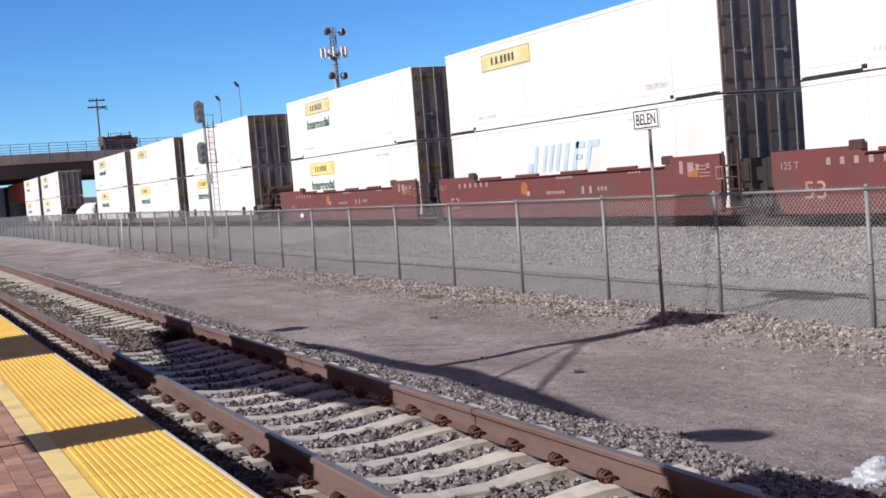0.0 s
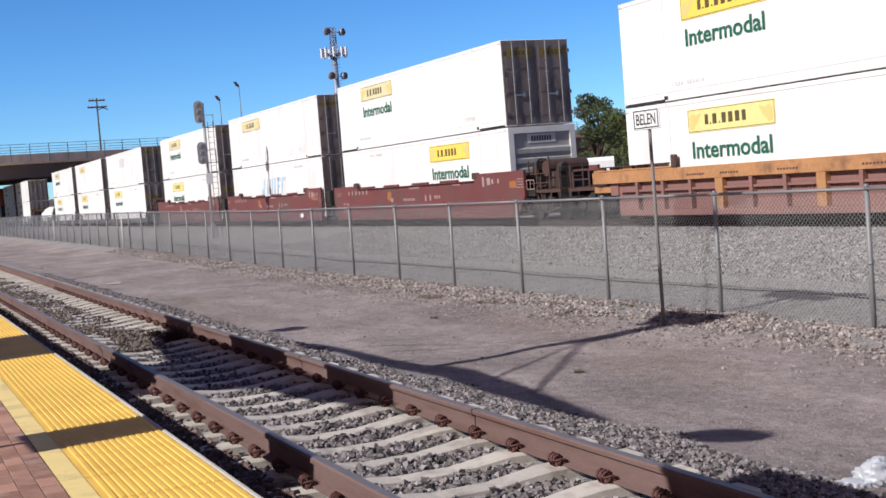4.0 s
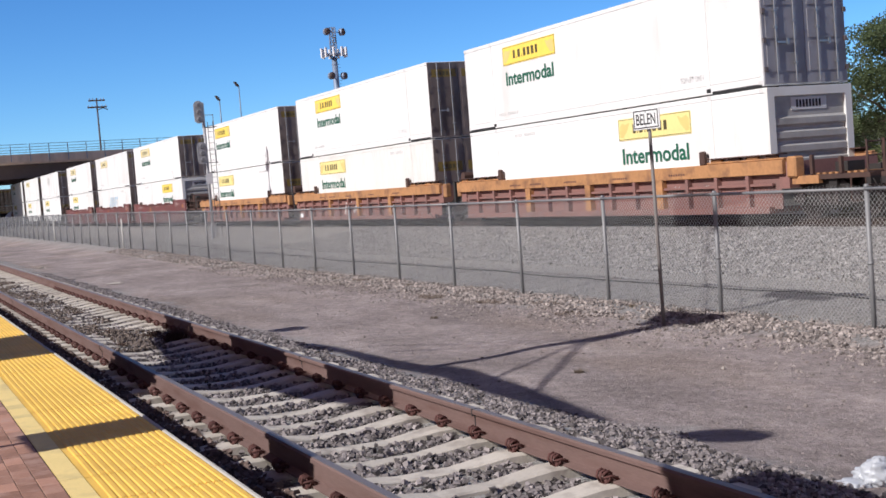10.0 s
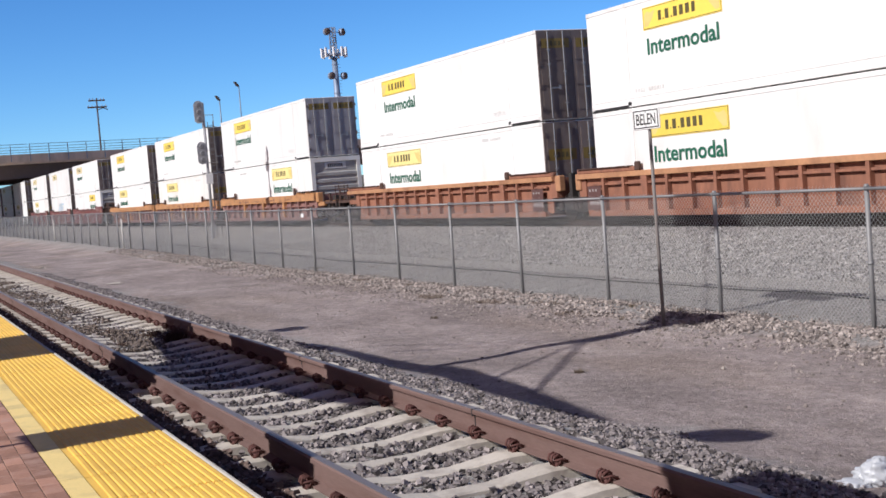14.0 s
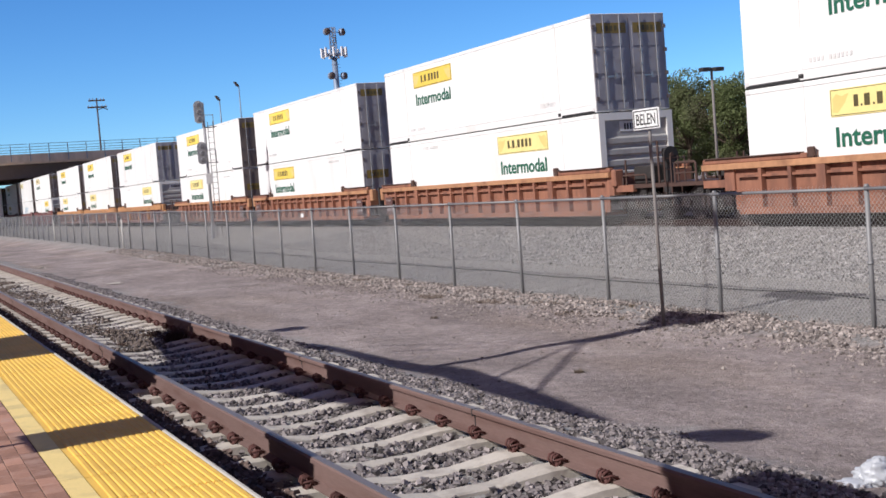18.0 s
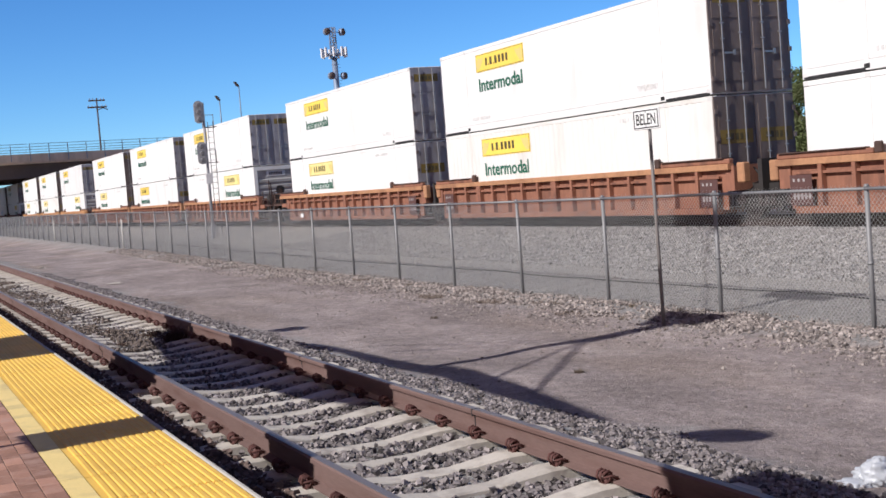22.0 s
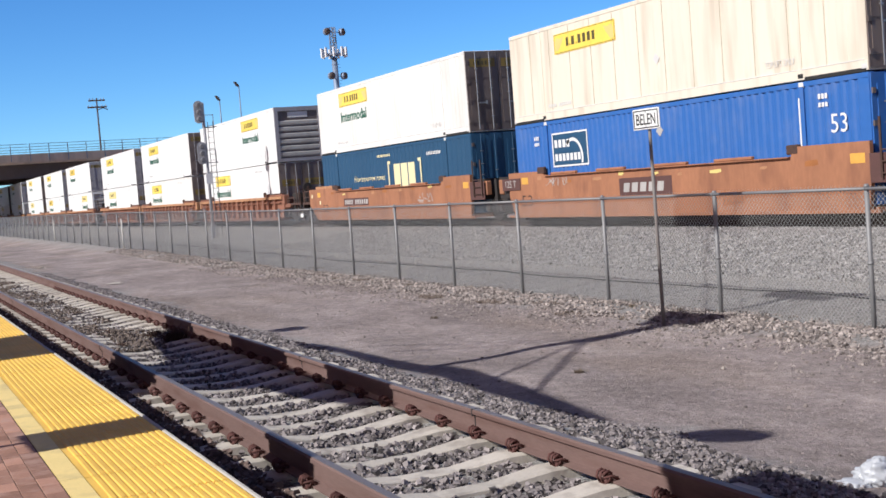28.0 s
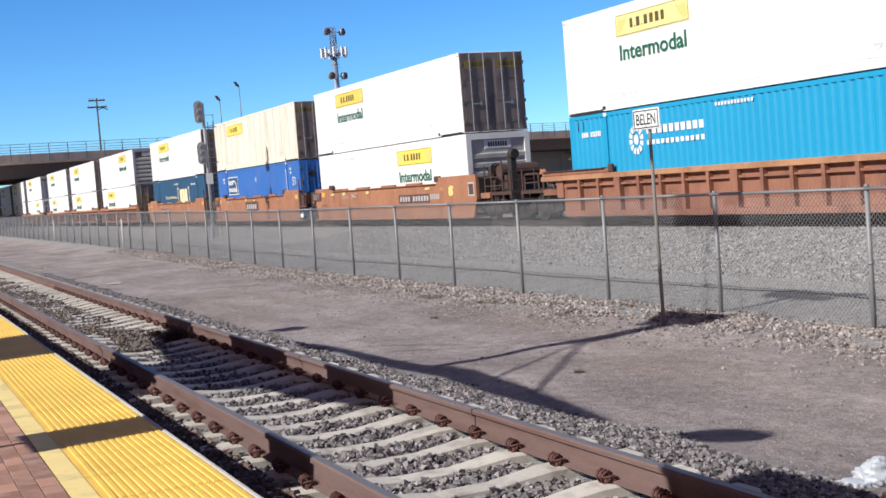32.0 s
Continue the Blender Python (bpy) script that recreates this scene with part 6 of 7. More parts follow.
shape(CAR[8], "logo_print", DULLWHITE, bars(5, 0.3, 0.12, 0.26, 0.06), pose(19.75 + 6.6, -1.477, 0.84), y=0.0)
for x_ in (3.05, 49.2):
    shape(CAR[8], "number_ground", STENCIL, [[(0, 0), (3.1, 0), (3.1, 0.34), (0, 0.34)]], pose(x_, -1.474, 0.78), "dark brown panel with pale bars", y=0.0)
    shape(CAR[8], "number_print", DULLWHITE, bars(4, 0.18, 0.09, 0.2, 0.03) + [[(a + 1.3, b) for a, b in q] for q in bars(6, 0.18, 0.09, 0.2, 0.03)], pose(x_ + 0.15, -1.477, 0.85), y=0.0)
for k_ in (0, 1, 2):
    shape(CAR[4], "stencil_print", FADEDMARK, bars(6, 0.14, 0.3, 0.16), pose(19.35 * k_ + 0.9, -1.479, 1.25), y=0.0)
    letters("lettering", "53", 0.4, FADEDMARK, CAR[4], pose(19.35 * k_ + 0.12, -1.474, 0.5) @ UPRIGHT, 0.72, "white numerals")
for k_ in (6, 7, 9):
    for j_ in (0, 1, 2):
        for x_ in ((15.6,), (-0.3, 15.6), (-0.3,))[j_]:
            shape(CAR[k_], "stencil_ground", STENCIL, [[(0, 0), (0.75, 0), (0.75, 0.7), (0, 0.7)]], pose(19.4 * j_ + x_, -1.476, 0.36), "black stencilled panel", y=0.0)
            shape(CAR[k_], "stencil_print", STENCILMARK, bars(5, 0.08, 0.05, 0.13) + [[(a, b + 0.4) for a, b in q] for q in bars(3, 0.07, 0.1, 0.07)], pose(19.4 * j_ + x_ + 0.1, -1.479, 0.5), y=0.0)

# worn stencils on the maroon car
for k_ in (0, 19.51, 38.71):
    e_ = k_ if k_ > 30 else k_ - 1.7
    for x_, z_, n_, w_, g_, h_ in ((-8.42, 1.25, 1, 0.16, 0.1, 0.34), (-8.06, 1.3, 1, 0.26, 0.1, 0.24), (-7.7, 1.33, 1, 0.14, 0.1, 0.16), (-7.25, 1.33, 1, 0.14, 0.1, 0.16), (-15.0, 1.34, 6, 0.12, 0.05, 0.07), (-15.67, 0.88, 7, 0.11, 0.06, 0.1), (-13.5, 0.85, 2, 0.14, 0.3, 0.22), (-12.6, 0.92, 3, 0.12, 0.08, 0.12), (-17.0, 0.86, 1, 0.22, 0.1, 0.16), (-10.9, 1.36, 4, 0.12, 0.05, 0.05)):
        shape(CAR[4], "stencil_print", FADEDMARK, bars(n_, w_, g_, h_), pose(k_ + x_ + 22.9, -1.479, z_), y=0.0)
    shape(CAR[4], "paint_patch", GHOST, [[(0, 0.02), (0.46, 0), (0.5, 0.2), (0.3, 0.26), (0.02, 0.22)]], pose(e_ - 6.38 + 22.9, -1.4765, 1.14), "worn orange patch", y=0.0)
    shape(CAR[4], "paint_patch", GHOST, [[(0, 0.1), (0.2, 0), (0.42, 0.06), (0.5, 0.3), (0.3, 0.42), (0.06, 0.36)]], pose(k_ - 17.4 + 22.9, -1.4765, 0.9), y=0.0)
    shape(CAR[4], "stencil_print", FADEDMARK, [[(0, b), (0.46, b), (0.46, b + 0.025), (0, b + 0.025)] for b in (0, 0.09, 0.18, 0.27)], pose(e_ - 5.86 + 22.9, -1.479, 1.15), y=0.0)
    shape(CAR[4], "notice_frame", FADEDMARK, [[(0, 0), (0.52, 0), (0.52, 0.025), (0, 0.025)], [(0, 0.3), (0.52, 0.3), (0.52, 0.325), (0, 0.325)], [(0, 0.025), (0.025, 0.025), (0.025, 0.3), (0, 0.3)], [(0.495, 0.025), (0.52, 0.025), (0.52, 0.3), (0.495, 0.3)], [(0.24, 0.025), (0.26, 0.025), (0.26, 0.3), (0.24, 0.3)]], pose(e_ - 5.16 + 22.9, -1.479, 1.06), "white framed notice", y=0.0)

# ladders and plates at the joints of the maroon car
for s_ in (0.0, 19.51):
    for x_ in (16.4, 17.0):
        part("ladder_rail", rod(bmesh.new(), (s_ + x_, -1.5, 0.7), (s_ + x_, -1.5, 1.75), 0.03, sides=6), RUST, CAR[4])
    for z_ in (0.8, 1.1, 1.4):
        part("ladder_rung", rod(bmesh.new(), (s_ + 16.4, -1.5, z_), (s_ + 17.0, -1.5, z_), 0.018, sides=5), RUST, CAR[4])
    letters("lettering", "125 T", 0.17, FADEDMARK, CAR[4], pose(s_ + 18.55, -1.474, 1.2) @ UPRIGHT, 0.62, "faded lettering")
    part("small_box", B(s_ + 17.1, s_ + 17.5, -1.2, -0.9, 0.95, 1.3, bevel=0.03), GRIME, CAR[4])

# end plates, ladders and painted marks of the orange car
for k_, s_ in enumerate((0.0, 19.75, 39.16)):
    f_ = 0.5 if k_ else -0.6
    for x_ in (15.75, f_) if k_ < 2 else (f_,):
        shape(CAR[8], "yellow_panel", PANELORANGE, [[(0, 0), (0.45, 0), (0.45, 0.22), (0, 0.22)]], pose(s_ + x_, -1.474, 1.24), "small orange-yellow panel", y=0.0)
    if k_ < 2:
        part("end_plate", B(s_ + 16.35, s_ + 17.5, -1.5, -1.471, 0.8, 1.44, bevel=0.008), STENCIL, CAR[8], "dark painted end plate")
        for x_ in (16.75, 17.4):
            part("ladder_rail", rod(bmesh.new(), (s_ + x_, -1.54, 0.9), (s_ + x_, -1.54, 2.2), 0.03, sides=6), RUST, CAR[8])
        for z_ in (1.0, 1.25, 1.5):
            part("ladder_rung", rod(bmesh.new(), (s_ + 16.75, -1.54, z_), (s_ + 17.4, -1.54, z_), 0.018, sides=5), RUST, CAR[8])
    if k_:
        pl_ = part("end_plate", B(s_ - 0.85, s_ + 0.42, -1.5, -1.471, 1.06, 1.45, bevel=0.008), STENCIL, CAR[8], "dark plate with pale lettering")
        letters("lettering", "125 T", 0.22, DULLWHITE, pl_, pose(s_ - 0.6, -1.5035, 1.16) @ UPRIGHT, 0.75, "pale lettering")
    letters("lettering", "53", 0.36, RUST, CAR[8], pose(s_ + (0.44 if k_ else 0.14), -1.474, 0.52) @ UPRIGHT, 0.72, "dark numerals")


part("end_cover", B(-0.83, 1.9, -1.45, -1.3, 1.44, 1.75, bevel=0.02), BROWNCHORD, CAR[8], "tan raised cover")
part("cover_end", B(1.9, 2.25, -1.46, -1.3, 1.44, 1.72, bevel=0.02), RUST, CAR[8])
for x_, z_ in ((-1.5, 1.22), (-0.36, 0.9)):
    shape(CAR[8], "label_patch", CREAM, [[(0, 0), (0.18, 0), (0.2, 0.16), (0.02, 0.17)]], pose(x_, -1.474, z_), "small pale label", y=0.0)
rp = random.Random(29)
for s_ in (0.0, 19.75, 39.16):
    for k_ in range(9):
        a_, b_ = rp.uniform(0.22, 0.6), rp.uniform(0.08, 0.16)
        shape(CAR[8], "paint_patch", rp.choice((ORNAMENT, GHOST, GHOST, BROWNCHORD)), [[(0, 0.01), (a_ * 0.6, 0), (a_, 0.03), (a_ * 0.95, b_), (a_ * 0.3, b_ * 0.9), (0.02, b_ * 0.8)]], pose(s_ + 1.6 + 1.55 * k_ + rp.uniform(-0.3, 0.3), -1.4735, rp.uniform(1.2, 1.36)), "small worn paint patch", y=0.0)


def scrawl(parent, mat, x, z, w, h, seed, y):
    """A faded paint scribble of crossing strokes."""
    rng = random.Random(seed)
    polys = []
    for _ in range(9):
        a, b = Vector((rng.uniform(0, w), rng.uniform(0, h))), Vector((rng.uniform(-0.3, 0.3), rng.uniform(-0.22, 0.22)))
        n = Vector((-b.y, b.x)).normalized() * 0.022
        polys.append([(p.x, min(max(p.y, 0), h)) for p in (a - b - n, a + b - n, a + b + n, a - b + n)])
    shape(parent, "graffiti_print", mat, polys, pose(x, y, z), "faded paint scribble", y=0.0)


scrawl(CAR[8], DULLWHITE, 11.3, 0.8, 1.9, 0.36, 3, -1.474)
scrawl(CAR[8], DULLWHITE, 42.5, 1.03, 1.7, 0.28, 6, -1.474)
scrawl(CAR[8], DULLWHITE, 22.05, 1.15, 1.2, 0.25, 4, -1.474)
for k_ in (0, 1, 2):
    s_ = 19.4 * k_
    scrawl(CAR[5], DULLWHITE, s_ + 11.4, 0.62, 2.6, 0.3, 9 + k_, -1.313)
shape(CAR[5], "graffiti_print", CHALK, [[(0, 0), (0.16, 0), (0.36, 0.5), (0.2, 0.5)], [(0.36, 0.5), (0.44, 0.3), (0.56, 0.5)], [(0.75, 0), (0.9, 0), (0.96, 0.55), (0.7, 0.55)], [(1.15, 0.05), (1.35, 0.05), (1.75, 0.5), (1.55, 0.5)], [(1.56, 0.06), (1.76, 0.06), (1.6, 0.24), (1.5, 0.2)]], pose(26.9 - 1.6, -1.313, 0.42), "white painted strokes", y=0.0)
for x_ in (9.6, 10.9):
    part("hose", tube(bmesh.new(), [(19.4 + x_ - 0.45, -1.4, 0.86), (19.4 + x_ - 0.2, -1.42, 0.82), (19.4 + x_, -1.42, 0.6), (19.4 + x_ + 0.05, -1.42, 0.35)], 0.022, 5), SEAM, CAR[5])
part("air_tank", rod(bmesh.new(), (17.2, -1.05, 1.72), (17.2, 0.45, 1.72), 0.2, sides=12), RUST, CAR[5], "brown air tank")
part("air_tank", rod(bmesh.new(), (37.9, -1.2, 1.66), (37.9, -0.2, 1.66), 0.16, sides=12), RUST, CAR[5], "brown air tank")
part("tank_stand", B(17.1, 17.3, -0.7, -0.4, 1.3, 1.6), GRIME, CAR[5])
part("grab_post", rod(bmesh.new(), (16.6, -1.3, 1.3), (16.6, -1.3, 2.3), 0.026, sides=6), RUST, CAR[5])
for k_ in (0, 19.4, 39.1):
    for x_ in (3.0, 4.4, 6.6, 9.4, 12.2):
        shape(CAR[5], "stencil_print", STENCIL, bars(7, 0.07, 0.04, 0.05), pose(k_ + x_, -1.474, 1.2), y=0.0)

# the covered load of the short car
bm = bmesh.new()
bmesh.ops.create_icosphere(bm, subdivisions=4, radius=1)
for v in bm.verts:
    v.co *= 1 + 0.15 * noise.noise(v.co * 2.5)
    v.co = Vector((8 + v.co.x * 7.6, 1.3 + v.co.y * 1.25, max(v.co.z, -0.5) * 1.25 + 0.65))
load = new("covered_load", mesh_of(bm, "covered_load", WHITE, True))
load.location = (-143.0, SIDE_Y, Z_LOW - 0.05)
tagged(load, "low heap under white sheeting in a grey railcar", "cargo")
MOVING.append(load)

# ---------------------------------------------------------------- machines carried over the bridge
def wheel_loader(label):
    ob = thing("wheel_loader", pose(0, 0, 0), label, "wheel loader", "machines on low trailers")
    part("engine_hood", extrude_profile(bmesh.new(), [(0.9, 0.9), (3.7, 1.0), (3.8, 1.9), (1.2, 2.15), (0.9, 2.1)], "x", -1.1, 1.1), LOADERYELLOW, ob)
    part("front_frame", B(-0.9, 0.9, -2.4, 0.9, 0.8, 1.5, bevel=0.08), LOADERYELLOW, ob)
    part("arm_tower", extrude_profile(bmesh.new(), [(-2.9, 1.4), (-2.6, 2.1), (-0.7, 2.2), (-0.4, 1.5)], "x", -0.7, 0.7), LOADERYELLOW, ob)
    part("front_fender", extrude_profile(bmesh.new(), [(-2.6, 1.5), (-2.3, 1.85), (-1.0, 1.85), (-0.7, 1.5)], "x", -1.35, 1.35), MACHINE, ob)
    cab = part("cab", B(-0.8, 0.8, -0.4, 1.1, 1.5, 3.1, bevel=0.08), GLASS, ob, "dark glazed cab")
    part("cab_roof", B(-0.9, 0.9, -0.5, 1.2, 3.1, 3.3, bevel=0.05), GIRDER, cab)
    for x in (-0.82, 0.82):
        for y in (-0.4, 1.06):
            part("cab_pillar", B(x - 0.05, x + 0.05, y - 0.05, y + 0.07, 1.5, 3.1), LOADERYELLOW, cab)
        part("lift_arm", extrude_profile(bmesh.new(), [(-0.6, 1.7), (-0.4, 2.0), (-2.6, 1.7), (-4.2, 0.9), (-4.2, 0.6), (-2.6, 1.3)], "x", x - 0.12, x + 0.12), LOADERYELLOW, ob)
        for y in (-1.7, 2.2):
            w = part("wheel", rod(bmesh.new(), (x * 1.1, y, 0.8), (x * 1.75, y, 0.8), 0.8, 0.8, 18), TYRE, ob)
            part("hub", rod(bmesh.new(), (x * 1.7, y, 0.8), (x * 1.8, y, 0.8), 0.38, 0.3, 12), LOADERYELLOW, w)
    part("bucket", extrude_profile(bmesh.new(), [(-3.9, 0.25), (-4.0, 1.3), (-4.5, 1.5), (-5.2, 0.3), (-5.2, 0.1), (-4.2, 0.1)], "x", -1.35, 1.35), RUST, ob)
    part("exhaust", rod(bmesh.new(), (0.4, 2.0, 2.0), (0.4, 2.0, 2.8), 0.07, sides=8), GIRDER, ob)
    return ob


def low_loader_truck(label):
    ob = thing("low_loader_truck", pose(0, 0, 0), label, "truck", "trucks on the bridge")
    part("trailer_deck", boxes((-1.25, 1.25, -6.5, 6.2, 0.55, 0.85)), GIRDER, ob)
    part("gooseneck", extrude_profile(bmesh.new(), [(5.8, 0.6), (6.4, 0.6), (7.2, 1.2), (12.0, 1.2), (12.0, 1.5), (7.0, 1.5), (6.0, 0.9)], "x", -0.9, 0.9), GIRDER, ob)
    part("tractor_frame", B(-0.5, 0.5, 9.4, 15.7, 0.7, 1.0), GRIME, ob)
    part("deck_winch", boxes((-0.7, 0.7, 7.4, 8.0, 1.5, 2.5), (-0.6, 0.6, 8.6, 9.0, 1.5, 2.6)), GIRDER, ob)
    part("tractor_cab", extrude_profile(bmesh.new(), [(12.5, 0.9), (12.5, 2.9), (13.8, 2.9), (14.2, 1.95), (15.8, 1.75), (15.9, 0.7), (12.5, 0.7)], "x", -1.15, 1.15), PANELWHITE, ob, "white truck cab")
    part("side_window", B(-1.16, 1.16, 12.9, 13.8, 1.95, 2.65), GLASS, ob)
    for y in (-6.0, -4.8, -3.6, 10.2, 11.5, 15.0):
        for x in (-1.05, 1.05):
            part("wheel", rod(bmesh.new(), (x - 0.16, y, 0.5), (x + 0.16, y, 0.5), 0.5, 0.5, 16), TYRE, ob)
    return ob


LOADER = wheel_loader("dusty yellow wheel loader with dark cab on a trailer")
LORRY = low_loader_truck("low-bed truck carrying a wheel loader over the bridge")


def tracked_machine(label):
    """A stripped brown machine on crawler tracks, with its engine and pipes showing."""
    ob = thing("tracked_machine", pose(0, 0, 0), label, "machine", "machines on the bridge")
    for x in (-1.0, 1.0):
        tk = part("crawler_track", extrude_profile(bmesh.new(), [(-2.5, 0.45), (-2.1, 0.0), (2.1, 0.0), (2.5, 0.45), (2.1, 0.9), (-2.1, 0.9)], "x", x - 0.25, x + 0.25), TYRE, ob)
        for y in (-1.7, -0.6, 0.6, 1.7):
            part("roller", rod(bmesh.new(), (x - 0.28, y, 0.42), (x + 0.28, y, 0.42), 0.3, sides=12), MACHINE, tk)
    part("body", B(-1.1, 1.1, -2.3, 2.4, 0.75, 1.55, bevel=0.06), MACHINE, ob)
    part("engine_block", B(-0.9, 0.9, -0.4, 1.9, 1.55, 2.35, bevel=0.06), MACHINE, ob)
    part("front_housing", B(-1.0, 1.0, -2.2, -0.5, 1.55, 2.2, bevel=0.1), MACHINE, ob)
    part("rear_weight", B(-1.15, 1.15, 2.2, 2.7, 0.9, 1.95, bevel=0.08), GIRDER, ob)
    part("front_guard", B(-1.15, 1.15, -2.75, -2.4, 0.9, 2.25, bevel=0.05), GIRDER, ob)
    for y, h in ((-1.6, 2.85), (0.3, 2.6), (1.7, 2.95)):
        part("exhaust", rod(bmesh.new(), (0.5, y, 1.9), (0.5, y, h), 0.08, sides=8), GIRDER, ob)
    part("handrail", boxes((0.9, 0.96, -1.4, 1.8, 2.6, 2.66), (0.9, 0.96, -1.4, -1.34, 2.2, 2.6), (0.9, 0.96, 1.74, 1.8, 2.3, 2.6)), TIMBER, ob)
    return ob


CRAWLER = tracked_machine("rust-brown tracked machine driving over the bridge")


def bridge_row(t, y, lift):
    p = on_bridge(y, 3.2)
    return t, pose(p.x, p.y, p.z + 9.5 + lift, 0, 0, -math.degrees(b_turn))


# ---------------------------------------------------------------- litter and paving
def crumpled_bag():
    """A knotted bag: one puffed lobe, a lower one beside it and a flat trailing flap, with soft folds."""
    bm = bmesh.new()
    for cx, cy, cz, rx, ry, rz, k in ((0.06, 0.03, 0.1, 0.13, 0.13, 0.13, 1), (-0.05, 0.05, 0.06, 0.14, 0.12, 0.08, 2), (-0.02, -0.13, 0.03, 0.15, 0.14, 0.045, 3), (0.08, 0.2, 0.05, 0.15, 0.16, 0.07, 4)):
        ret = bmesh.ops.create_icosphere(bm, subdivisions=4, radius=1)
        for v in ret["verts"]:
            d = v.co.normalized()
            fold = abs(noise.noise(d * 2.1 + Vector((k, 2 * k, 1)))) * 0.5 + noise.noise(d * 4.5 + Vector((0, k, 0))) * 0.14
            d *= 0.8 + fold
            v.co = Vector((cx + d.x * rx, cy + d.y * ry, max(cz + d.z * rz, 0.0)))
    return bm


bag = new("plastic_bag", mesh_of(crumpled_bag(), "plastic_bag", BAG, True))
bag.location, bag.scale = (-6.2, 5.66, -0.44), (0.9, 0.86, 0.85)
tagged(bag, "crumpled white plastic bag on the gravel", "bag")

# dry weeds between the rails and along the fence
def weed(x, y, h, w, n, seed, mat, label):
    rng = random.Random(seed)
    bm = bmesh.new()
    for _ in range(n):
        a, lean = rng.uniform(0, math.tau), rng.uniform(0.1, 1.0)
        b = Vector((rng.gauss(0, 0.12) * w, rng.gauss(0, 0.12) * w, 0))
        d = Vector((math.cos(a), math.sin(a), 0))
        side = Vector((-d.y, d.x, 0)) * rng.uniform(0.003, 0.008)
        hh = h * rng.uniform(0.5, 1.0)
        m1 = b + d * w * 0.25 * lean + Vector((0, 0, hh * 0.6))
        m2 = b + d * w * 0.55 * lean + Vector((0, 0, hh * (1.05 - 0.45 * lean)))
        v = [bm.verts.new(c) for c in (b - side, b + side, m1 + side, m1 - side, m2)]
        bm.faces.new((v[0], v[1], v[2], v[3]))
        bm.faces.new((v[3], v[2], v[4]))
    ob = new("weed", mesh_of(bm, "weed", mat))
    ob.location = (x, y, ground_height(x, y) - 0.01)
    tagged(ob, label, "weed", "weeds along the track")


weed(-17.75, 3.72, 0.3, 0.55, 420, 1, WEED, "dark dry weed clump beside the rail")
weed(-18.6, 3.6, 0.2, 0.4, 200, 2, WEED, "dark dry weed clump beside the rail")
rw = random.Random(21)
for k in range(14):
    weed(rw.uniform(-34, -18), rw.uniform(2.65, 3.2), rw.uniform(0.05, 0.1), 0.5, 110, 140 + k, WEED, "low dark weed in the ballast between the rails")
for k in range(16):
    weed(rw.uniform(-42, -19), rw.uniform(2.8, 3.7), rw.uniform(0.05, 0.12), 0.35, 70, 40 + k, WEED if k % 2 else STRAW, "low dry weed in the ballast")
for k in range(12):
    weed(rw.uniform(-48, -9), rw.uniform(9.6, 10.9), rw.uniform(0.05, 0.14), 0.25, 40, 70 + k, STRAW, "small dry grass tuft by the fence")
for x, y in ((-11.6, 6.7), (-18.3, 8.0)):
    weed(x, y, 0.07, 0.22, 50, int(-x * 10), STRAW, "small dry grass tuft on the dirt")


# scraps of litter and a thin dark tube along the bank
def scrap(x, y, w, d, turn, seed):
    rng = random.Random(seed)
    bm = bmesh.new()
    n = 5
    g = [[bm.verts.new((w * (i / (n - 1) - 0.5) * rng.uniform(0.85, 1.1), d * (j / (n - 1) - 0.5) * rng.uniform(0.85, 1.1), rng.uniform(0, 0.025))) for j in range(n)] for i in range(n)]
    for i in range(n - 1):
        for j in range(n - 1):
            bm.faces.new((g[i][j], g[i + 1][j], g[i + 1][j + 1], g[i][j + 1]))
    ret = bmesh.ops.extrude_face_region(bm, geom=bm.faces[:])
    for v in ret["geom"]:
        if isinstance(v, bmesh.types.BMVert):
            v.co.z += 0.006
    ob = new("paper_scrap", mesh_of(bm, "paper_scrap", PAPER))
    ob.matrix_basis = pose(x, y, ground_height(x, y) + 0.005, 0, 0, turn)
    tagged(ob, "crumpled pale paper scrap lying on the dirt", "litter", "scraps of litter")


for k, (x, y, w, d) in enumerate(((-36.0, 6.0, 0.7, 0.35), (-50.8, 5.7, 0.35, 0.25), (-49.9, 5.7, 0.25, 0.2), (-10.5, 7.76, 0.045, 0.03), (-27.2, 10.4, 0.28, 0.2), (-33.5, 10.6, 0.4, 0.2), (-40.5, 10.5, 0.3, 0.2), (-7.3, 6.9, 0.06, 0.04))):
    scrap(x, y, w, d, 37 * k, k)
cable = new("ground_cable", mesh_of(tube(bmesh.new(), [(-60 + 0.5 * k, 13.08 + 0.06 * math.sin(k * 0.23), ground_height(-60 + 0.5 * k, 13.08) + 0.02) for k in range(110)], 0.011, 6), "ground_cable", SEAM, True))
tagged(cable, "thin black tube along the gravel bank", "cable")

# rail joints
for x, y in ((-8.5, FAR), (-12.71, FAR), (-21.0, FAR), (-27.5, NEAR), (-16.2, NEAR)):
    part("joint_gap", boxes((x - 0.006, x + 0.006, y - 0.038, y + 0.038, -0.05, 0.0035), (x - 0.007, x + 0.007, y - 0.014, y + 0.014, -0.165, -0.045)), SEAM, track, "dark gap between rail ends")

# bricks of the platform, running bond
BRICKMESH = mesh_of(B(0.002, 0.198, 0.002, 0.098, -0.05, 0, bevel=0.0015), "brick", BRICK)
part("brick_bed", B(-330, 30, -12, EDGE - YELLOW - PALE_W - 0.004, TOP - 0.06, TOP - 0.0065), SAND, platform)
y_edge = EDGE - YELLOW - PALE_W - 0.006
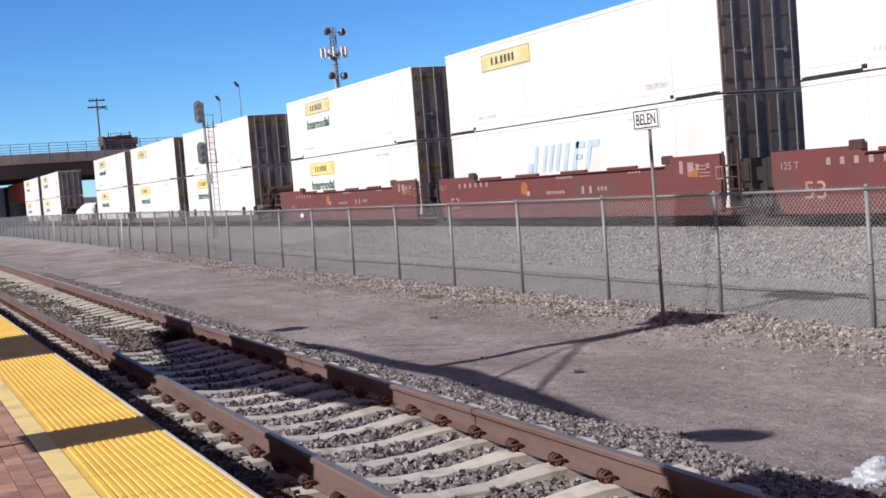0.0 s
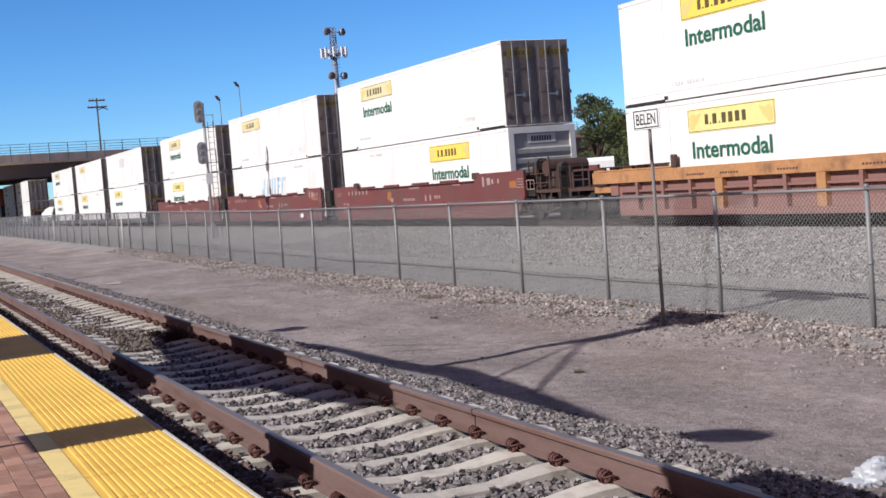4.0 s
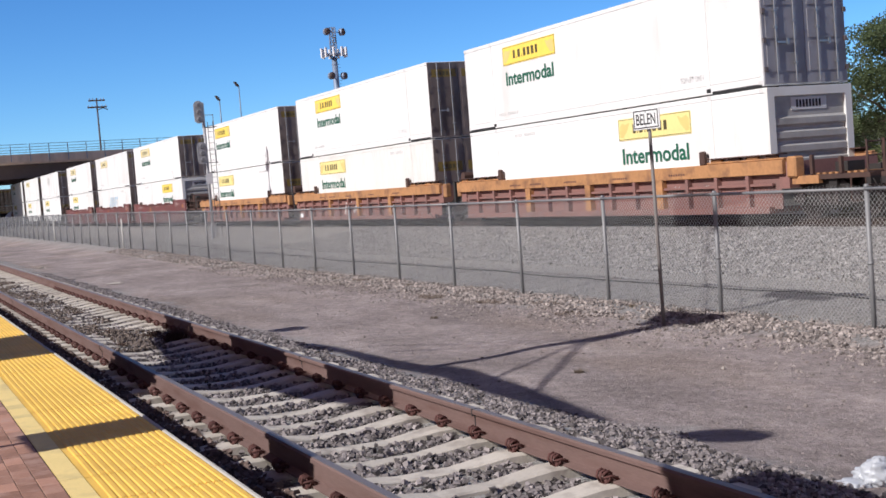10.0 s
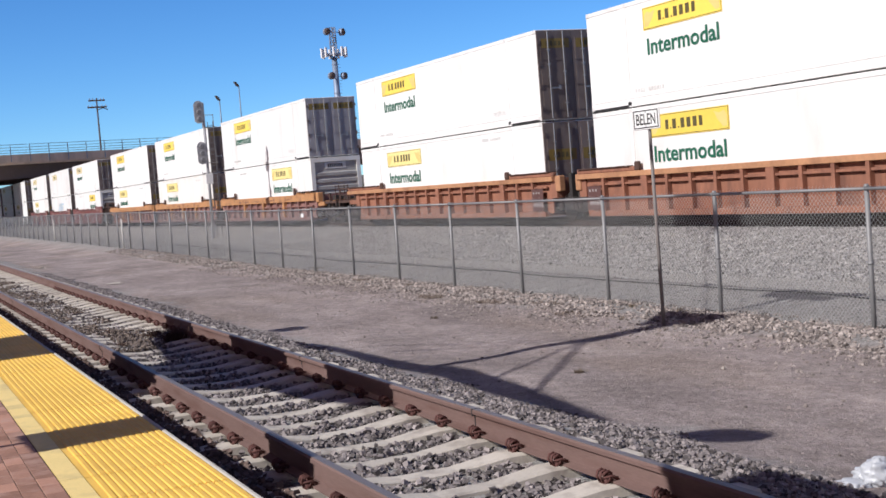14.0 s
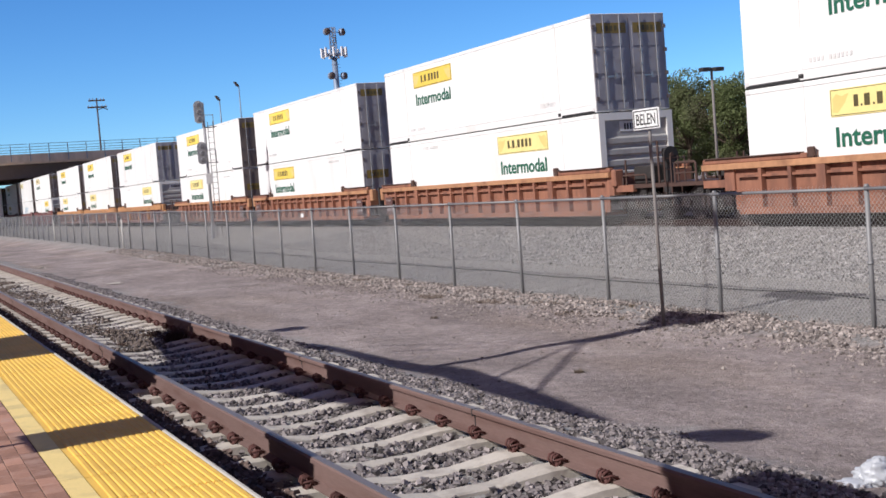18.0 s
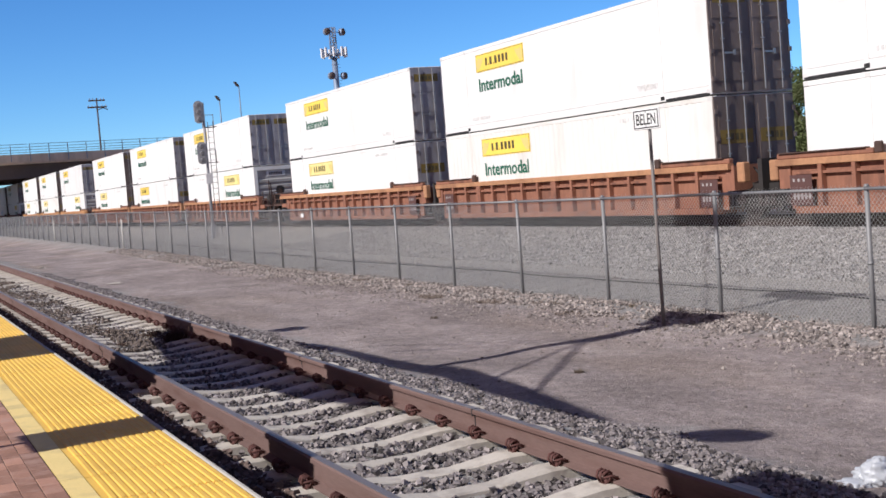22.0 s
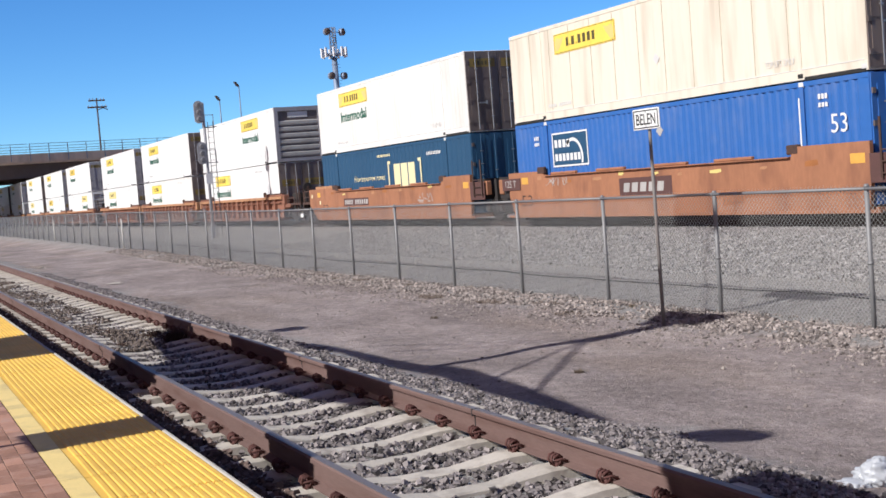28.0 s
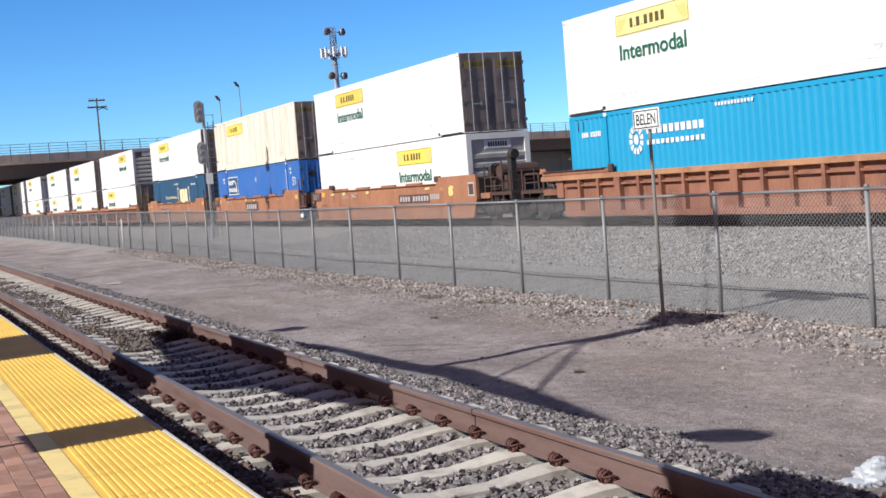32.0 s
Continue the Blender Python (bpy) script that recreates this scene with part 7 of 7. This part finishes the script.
for row in range(7):
    for k in range(43):
        b_ = part("brick", BRICKMESH, None, platform)
        b_.matrix_basis = pose(-3.6 - 0.2 * k - 0.1 * (row % 2), y_edge - 0.1 * (row + 1), TOP - 0.004 + rs.uniform(-0.0006, 0.0006), 0, 0, rs.uniform(-0.5, 0.5))
bm = bmesh.new()
for row in range(12):
    for k in range(90):
        x = -12.3 - 0.2 * k - 0.1 * (row % 2)
        box(bm, x + 0.003, x + 0.197, y_edge - 0.1 * (row + 1) + 0.002, y_edge - 0.1 * (row + 1) + 0.098, TOP - 0.05, TOP - 0.004)
tagged(part("far_bricks", bm, BRICK, platform), kind="stuff")
# the platform goes on around and behind the camera
bm = bmesh.new()
for row in range(30):
    x = 7.0 + 0.1 * (row % 2)
    while x > (-3.5 if row < 7 else -12.2):
        box(bm, x + 0.003, x + 0.197, y_edge - 0.1 * (row + 1) + 0.002, y_edge - 0.1 * (row + 1) + 0.098, TOP - 0.05, TOP - 0.004)
        x -= 0.2
tagged(part("near_bricks", bm, BRICKFIELD, platform), kind="stuff")
for k in range(1, 17):
    part("tactile_tile", TILE, TACTILE, platform).matrix_basis = pose(-3.0 + 0.61 * k, EDGE - YELLOW, TOP - 0.009)
for k in range(5):
    part("border_slab", B(-3.0 + 1.83 * k + 0.004, -3.0 + 1.83 * (k + 1), EDGE - YELLOW - PALE_W, EDGE - YELLOW - 0.002, TOP - 0.06, TOP - 0.004), PALE, platform)


# ---------------------------------------------------------------- unseen pieces behind the camera, added and outlined to cast the long shadows
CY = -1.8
canopy = thing("shadow_casters", pose(0, 0, 0), "unseen flat dark pieces that cast the long shadows", "canopy")


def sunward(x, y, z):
    """Where the ray from a shaded place to the sun meets the casters' plane."""
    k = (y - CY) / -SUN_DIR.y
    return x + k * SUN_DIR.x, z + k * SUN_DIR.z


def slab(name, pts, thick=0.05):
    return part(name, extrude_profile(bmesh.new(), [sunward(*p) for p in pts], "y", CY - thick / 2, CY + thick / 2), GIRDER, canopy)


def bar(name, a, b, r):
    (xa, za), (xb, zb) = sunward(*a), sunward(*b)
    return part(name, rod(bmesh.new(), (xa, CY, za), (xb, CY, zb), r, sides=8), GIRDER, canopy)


# each outline comes from the places it must shade, not from a known structure
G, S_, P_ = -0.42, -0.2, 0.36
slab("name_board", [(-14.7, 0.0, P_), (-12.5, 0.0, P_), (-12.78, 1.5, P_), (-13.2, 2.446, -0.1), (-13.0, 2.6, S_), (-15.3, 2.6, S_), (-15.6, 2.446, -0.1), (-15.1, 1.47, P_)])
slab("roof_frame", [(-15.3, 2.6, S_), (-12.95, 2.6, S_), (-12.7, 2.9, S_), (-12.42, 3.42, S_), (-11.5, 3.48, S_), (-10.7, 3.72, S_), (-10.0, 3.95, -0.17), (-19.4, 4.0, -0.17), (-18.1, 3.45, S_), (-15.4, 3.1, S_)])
# pieces added to shade the far rail's face at intervals
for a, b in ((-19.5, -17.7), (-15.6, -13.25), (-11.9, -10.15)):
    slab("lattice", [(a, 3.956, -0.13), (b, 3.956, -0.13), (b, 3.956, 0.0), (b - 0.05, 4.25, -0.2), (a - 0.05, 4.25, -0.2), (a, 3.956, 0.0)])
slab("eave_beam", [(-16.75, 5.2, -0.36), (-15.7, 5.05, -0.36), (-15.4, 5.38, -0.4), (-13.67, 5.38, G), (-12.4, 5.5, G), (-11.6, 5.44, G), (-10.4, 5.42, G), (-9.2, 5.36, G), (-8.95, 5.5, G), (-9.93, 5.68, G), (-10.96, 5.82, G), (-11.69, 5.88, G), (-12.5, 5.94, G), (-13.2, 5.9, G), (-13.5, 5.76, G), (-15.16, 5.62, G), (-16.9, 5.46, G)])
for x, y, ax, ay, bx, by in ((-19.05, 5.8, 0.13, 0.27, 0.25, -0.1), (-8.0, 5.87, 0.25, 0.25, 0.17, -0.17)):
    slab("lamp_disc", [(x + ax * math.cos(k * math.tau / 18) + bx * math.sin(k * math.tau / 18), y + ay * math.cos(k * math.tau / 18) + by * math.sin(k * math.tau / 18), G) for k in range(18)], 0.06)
# bars guessed from thin shadow lines
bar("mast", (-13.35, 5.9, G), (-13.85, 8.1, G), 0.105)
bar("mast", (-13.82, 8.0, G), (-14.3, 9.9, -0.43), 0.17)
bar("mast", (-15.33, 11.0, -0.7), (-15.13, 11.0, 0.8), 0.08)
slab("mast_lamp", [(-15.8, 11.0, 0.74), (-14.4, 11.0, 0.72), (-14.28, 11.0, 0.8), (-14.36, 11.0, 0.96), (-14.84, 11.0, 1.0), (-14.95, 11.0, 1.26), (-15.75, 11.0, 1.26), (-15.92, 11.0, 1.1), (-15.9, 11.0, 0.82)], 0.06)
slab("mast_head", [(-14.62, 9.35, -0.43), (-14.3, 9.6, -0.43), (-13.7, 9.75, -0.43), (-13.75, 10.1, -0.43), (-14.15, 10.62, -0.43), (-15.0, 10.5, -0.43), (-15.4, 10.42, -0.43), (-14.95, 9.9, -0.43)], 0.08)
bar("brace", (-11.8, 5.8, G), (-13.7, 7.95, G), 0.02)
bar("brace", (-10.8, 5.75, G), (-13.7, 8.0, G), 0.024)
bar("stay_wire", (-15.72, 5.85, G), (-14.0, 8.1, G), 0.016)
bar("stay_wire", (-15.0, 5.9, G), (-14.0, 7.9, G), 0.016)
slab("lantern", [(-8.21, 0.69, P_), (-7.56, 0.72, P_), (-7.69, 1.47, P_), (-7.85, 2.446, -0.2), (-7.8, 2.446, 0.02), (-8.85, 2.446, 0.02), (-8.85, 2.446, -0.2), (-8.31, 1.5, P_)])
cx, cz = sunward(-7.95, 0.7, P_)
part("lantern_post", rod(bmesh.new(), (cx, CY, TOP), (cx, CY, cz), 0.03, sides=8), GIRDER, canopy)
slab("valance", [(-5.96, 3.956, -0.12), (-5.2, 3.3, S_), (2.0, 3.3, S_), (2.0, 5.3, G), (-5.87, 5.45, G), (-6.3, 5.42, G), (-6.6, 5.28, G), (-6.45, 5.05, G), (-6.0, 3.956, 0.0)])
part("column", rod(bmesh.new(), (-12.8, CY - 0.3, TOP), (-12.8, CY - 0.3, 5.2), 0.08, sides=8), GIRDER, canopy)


def motions():
    """Every railcar and container rolls away along the track at the train's pace."""
    for ob in MOVING:
        m0 = ob.matrix_basis.copy()
        walk(ob, [(t, Matrix.Translation((-travelled(t), 0, 0)) @ m0) for t in range(0, 33, 2)])
    # wheels roll while they pass the platform
    for w in WHEELS:
        m0 = w.matrix_basis.copy()
        u = w.parent.parent.matrix_basis.translation.x + w.parent.location.x
        steps = [k / 15 for k in range(481) if -62 < u - travelled(k / 15) < -14]
        if not steps:
            continue
        times = [t for t in (0.0, *steps, 32.0)]
        times = sorted(set(times))
        flip = 1 if abs(m0.to_euler().z) > 1 else -1
        rows = []
        for t in times:
            s = min(max(t, steps[0]), steps[-1])
            rows.append((t, m0 @ Matrix.Rotation(flip * travelled(s) / 0.46, 4, "Y")))
        walk(w, rows)
    # a tracked machine and a low-bed truck with a loader cross the bridge
    drive = [(t, 23.84 + 11.9 * (t - 7.5)) for t in range(0, 33, 4)]
    walk(LOADER, [bridge_row(t, y, 0.85) for t, y in drive])
    walk(LORRY, [bridge_row(t, y, 0.0) for t, y in drive])
    ahead = ((0, 35.0), (1, 46.9), (2, 58.8), (5, 94), (10, 148), (16, 200), (24, 255), (32, 300))
    walk(CRAWLER, [bridge_row(t, y, 0.7) for t, y in ahead])


motions()
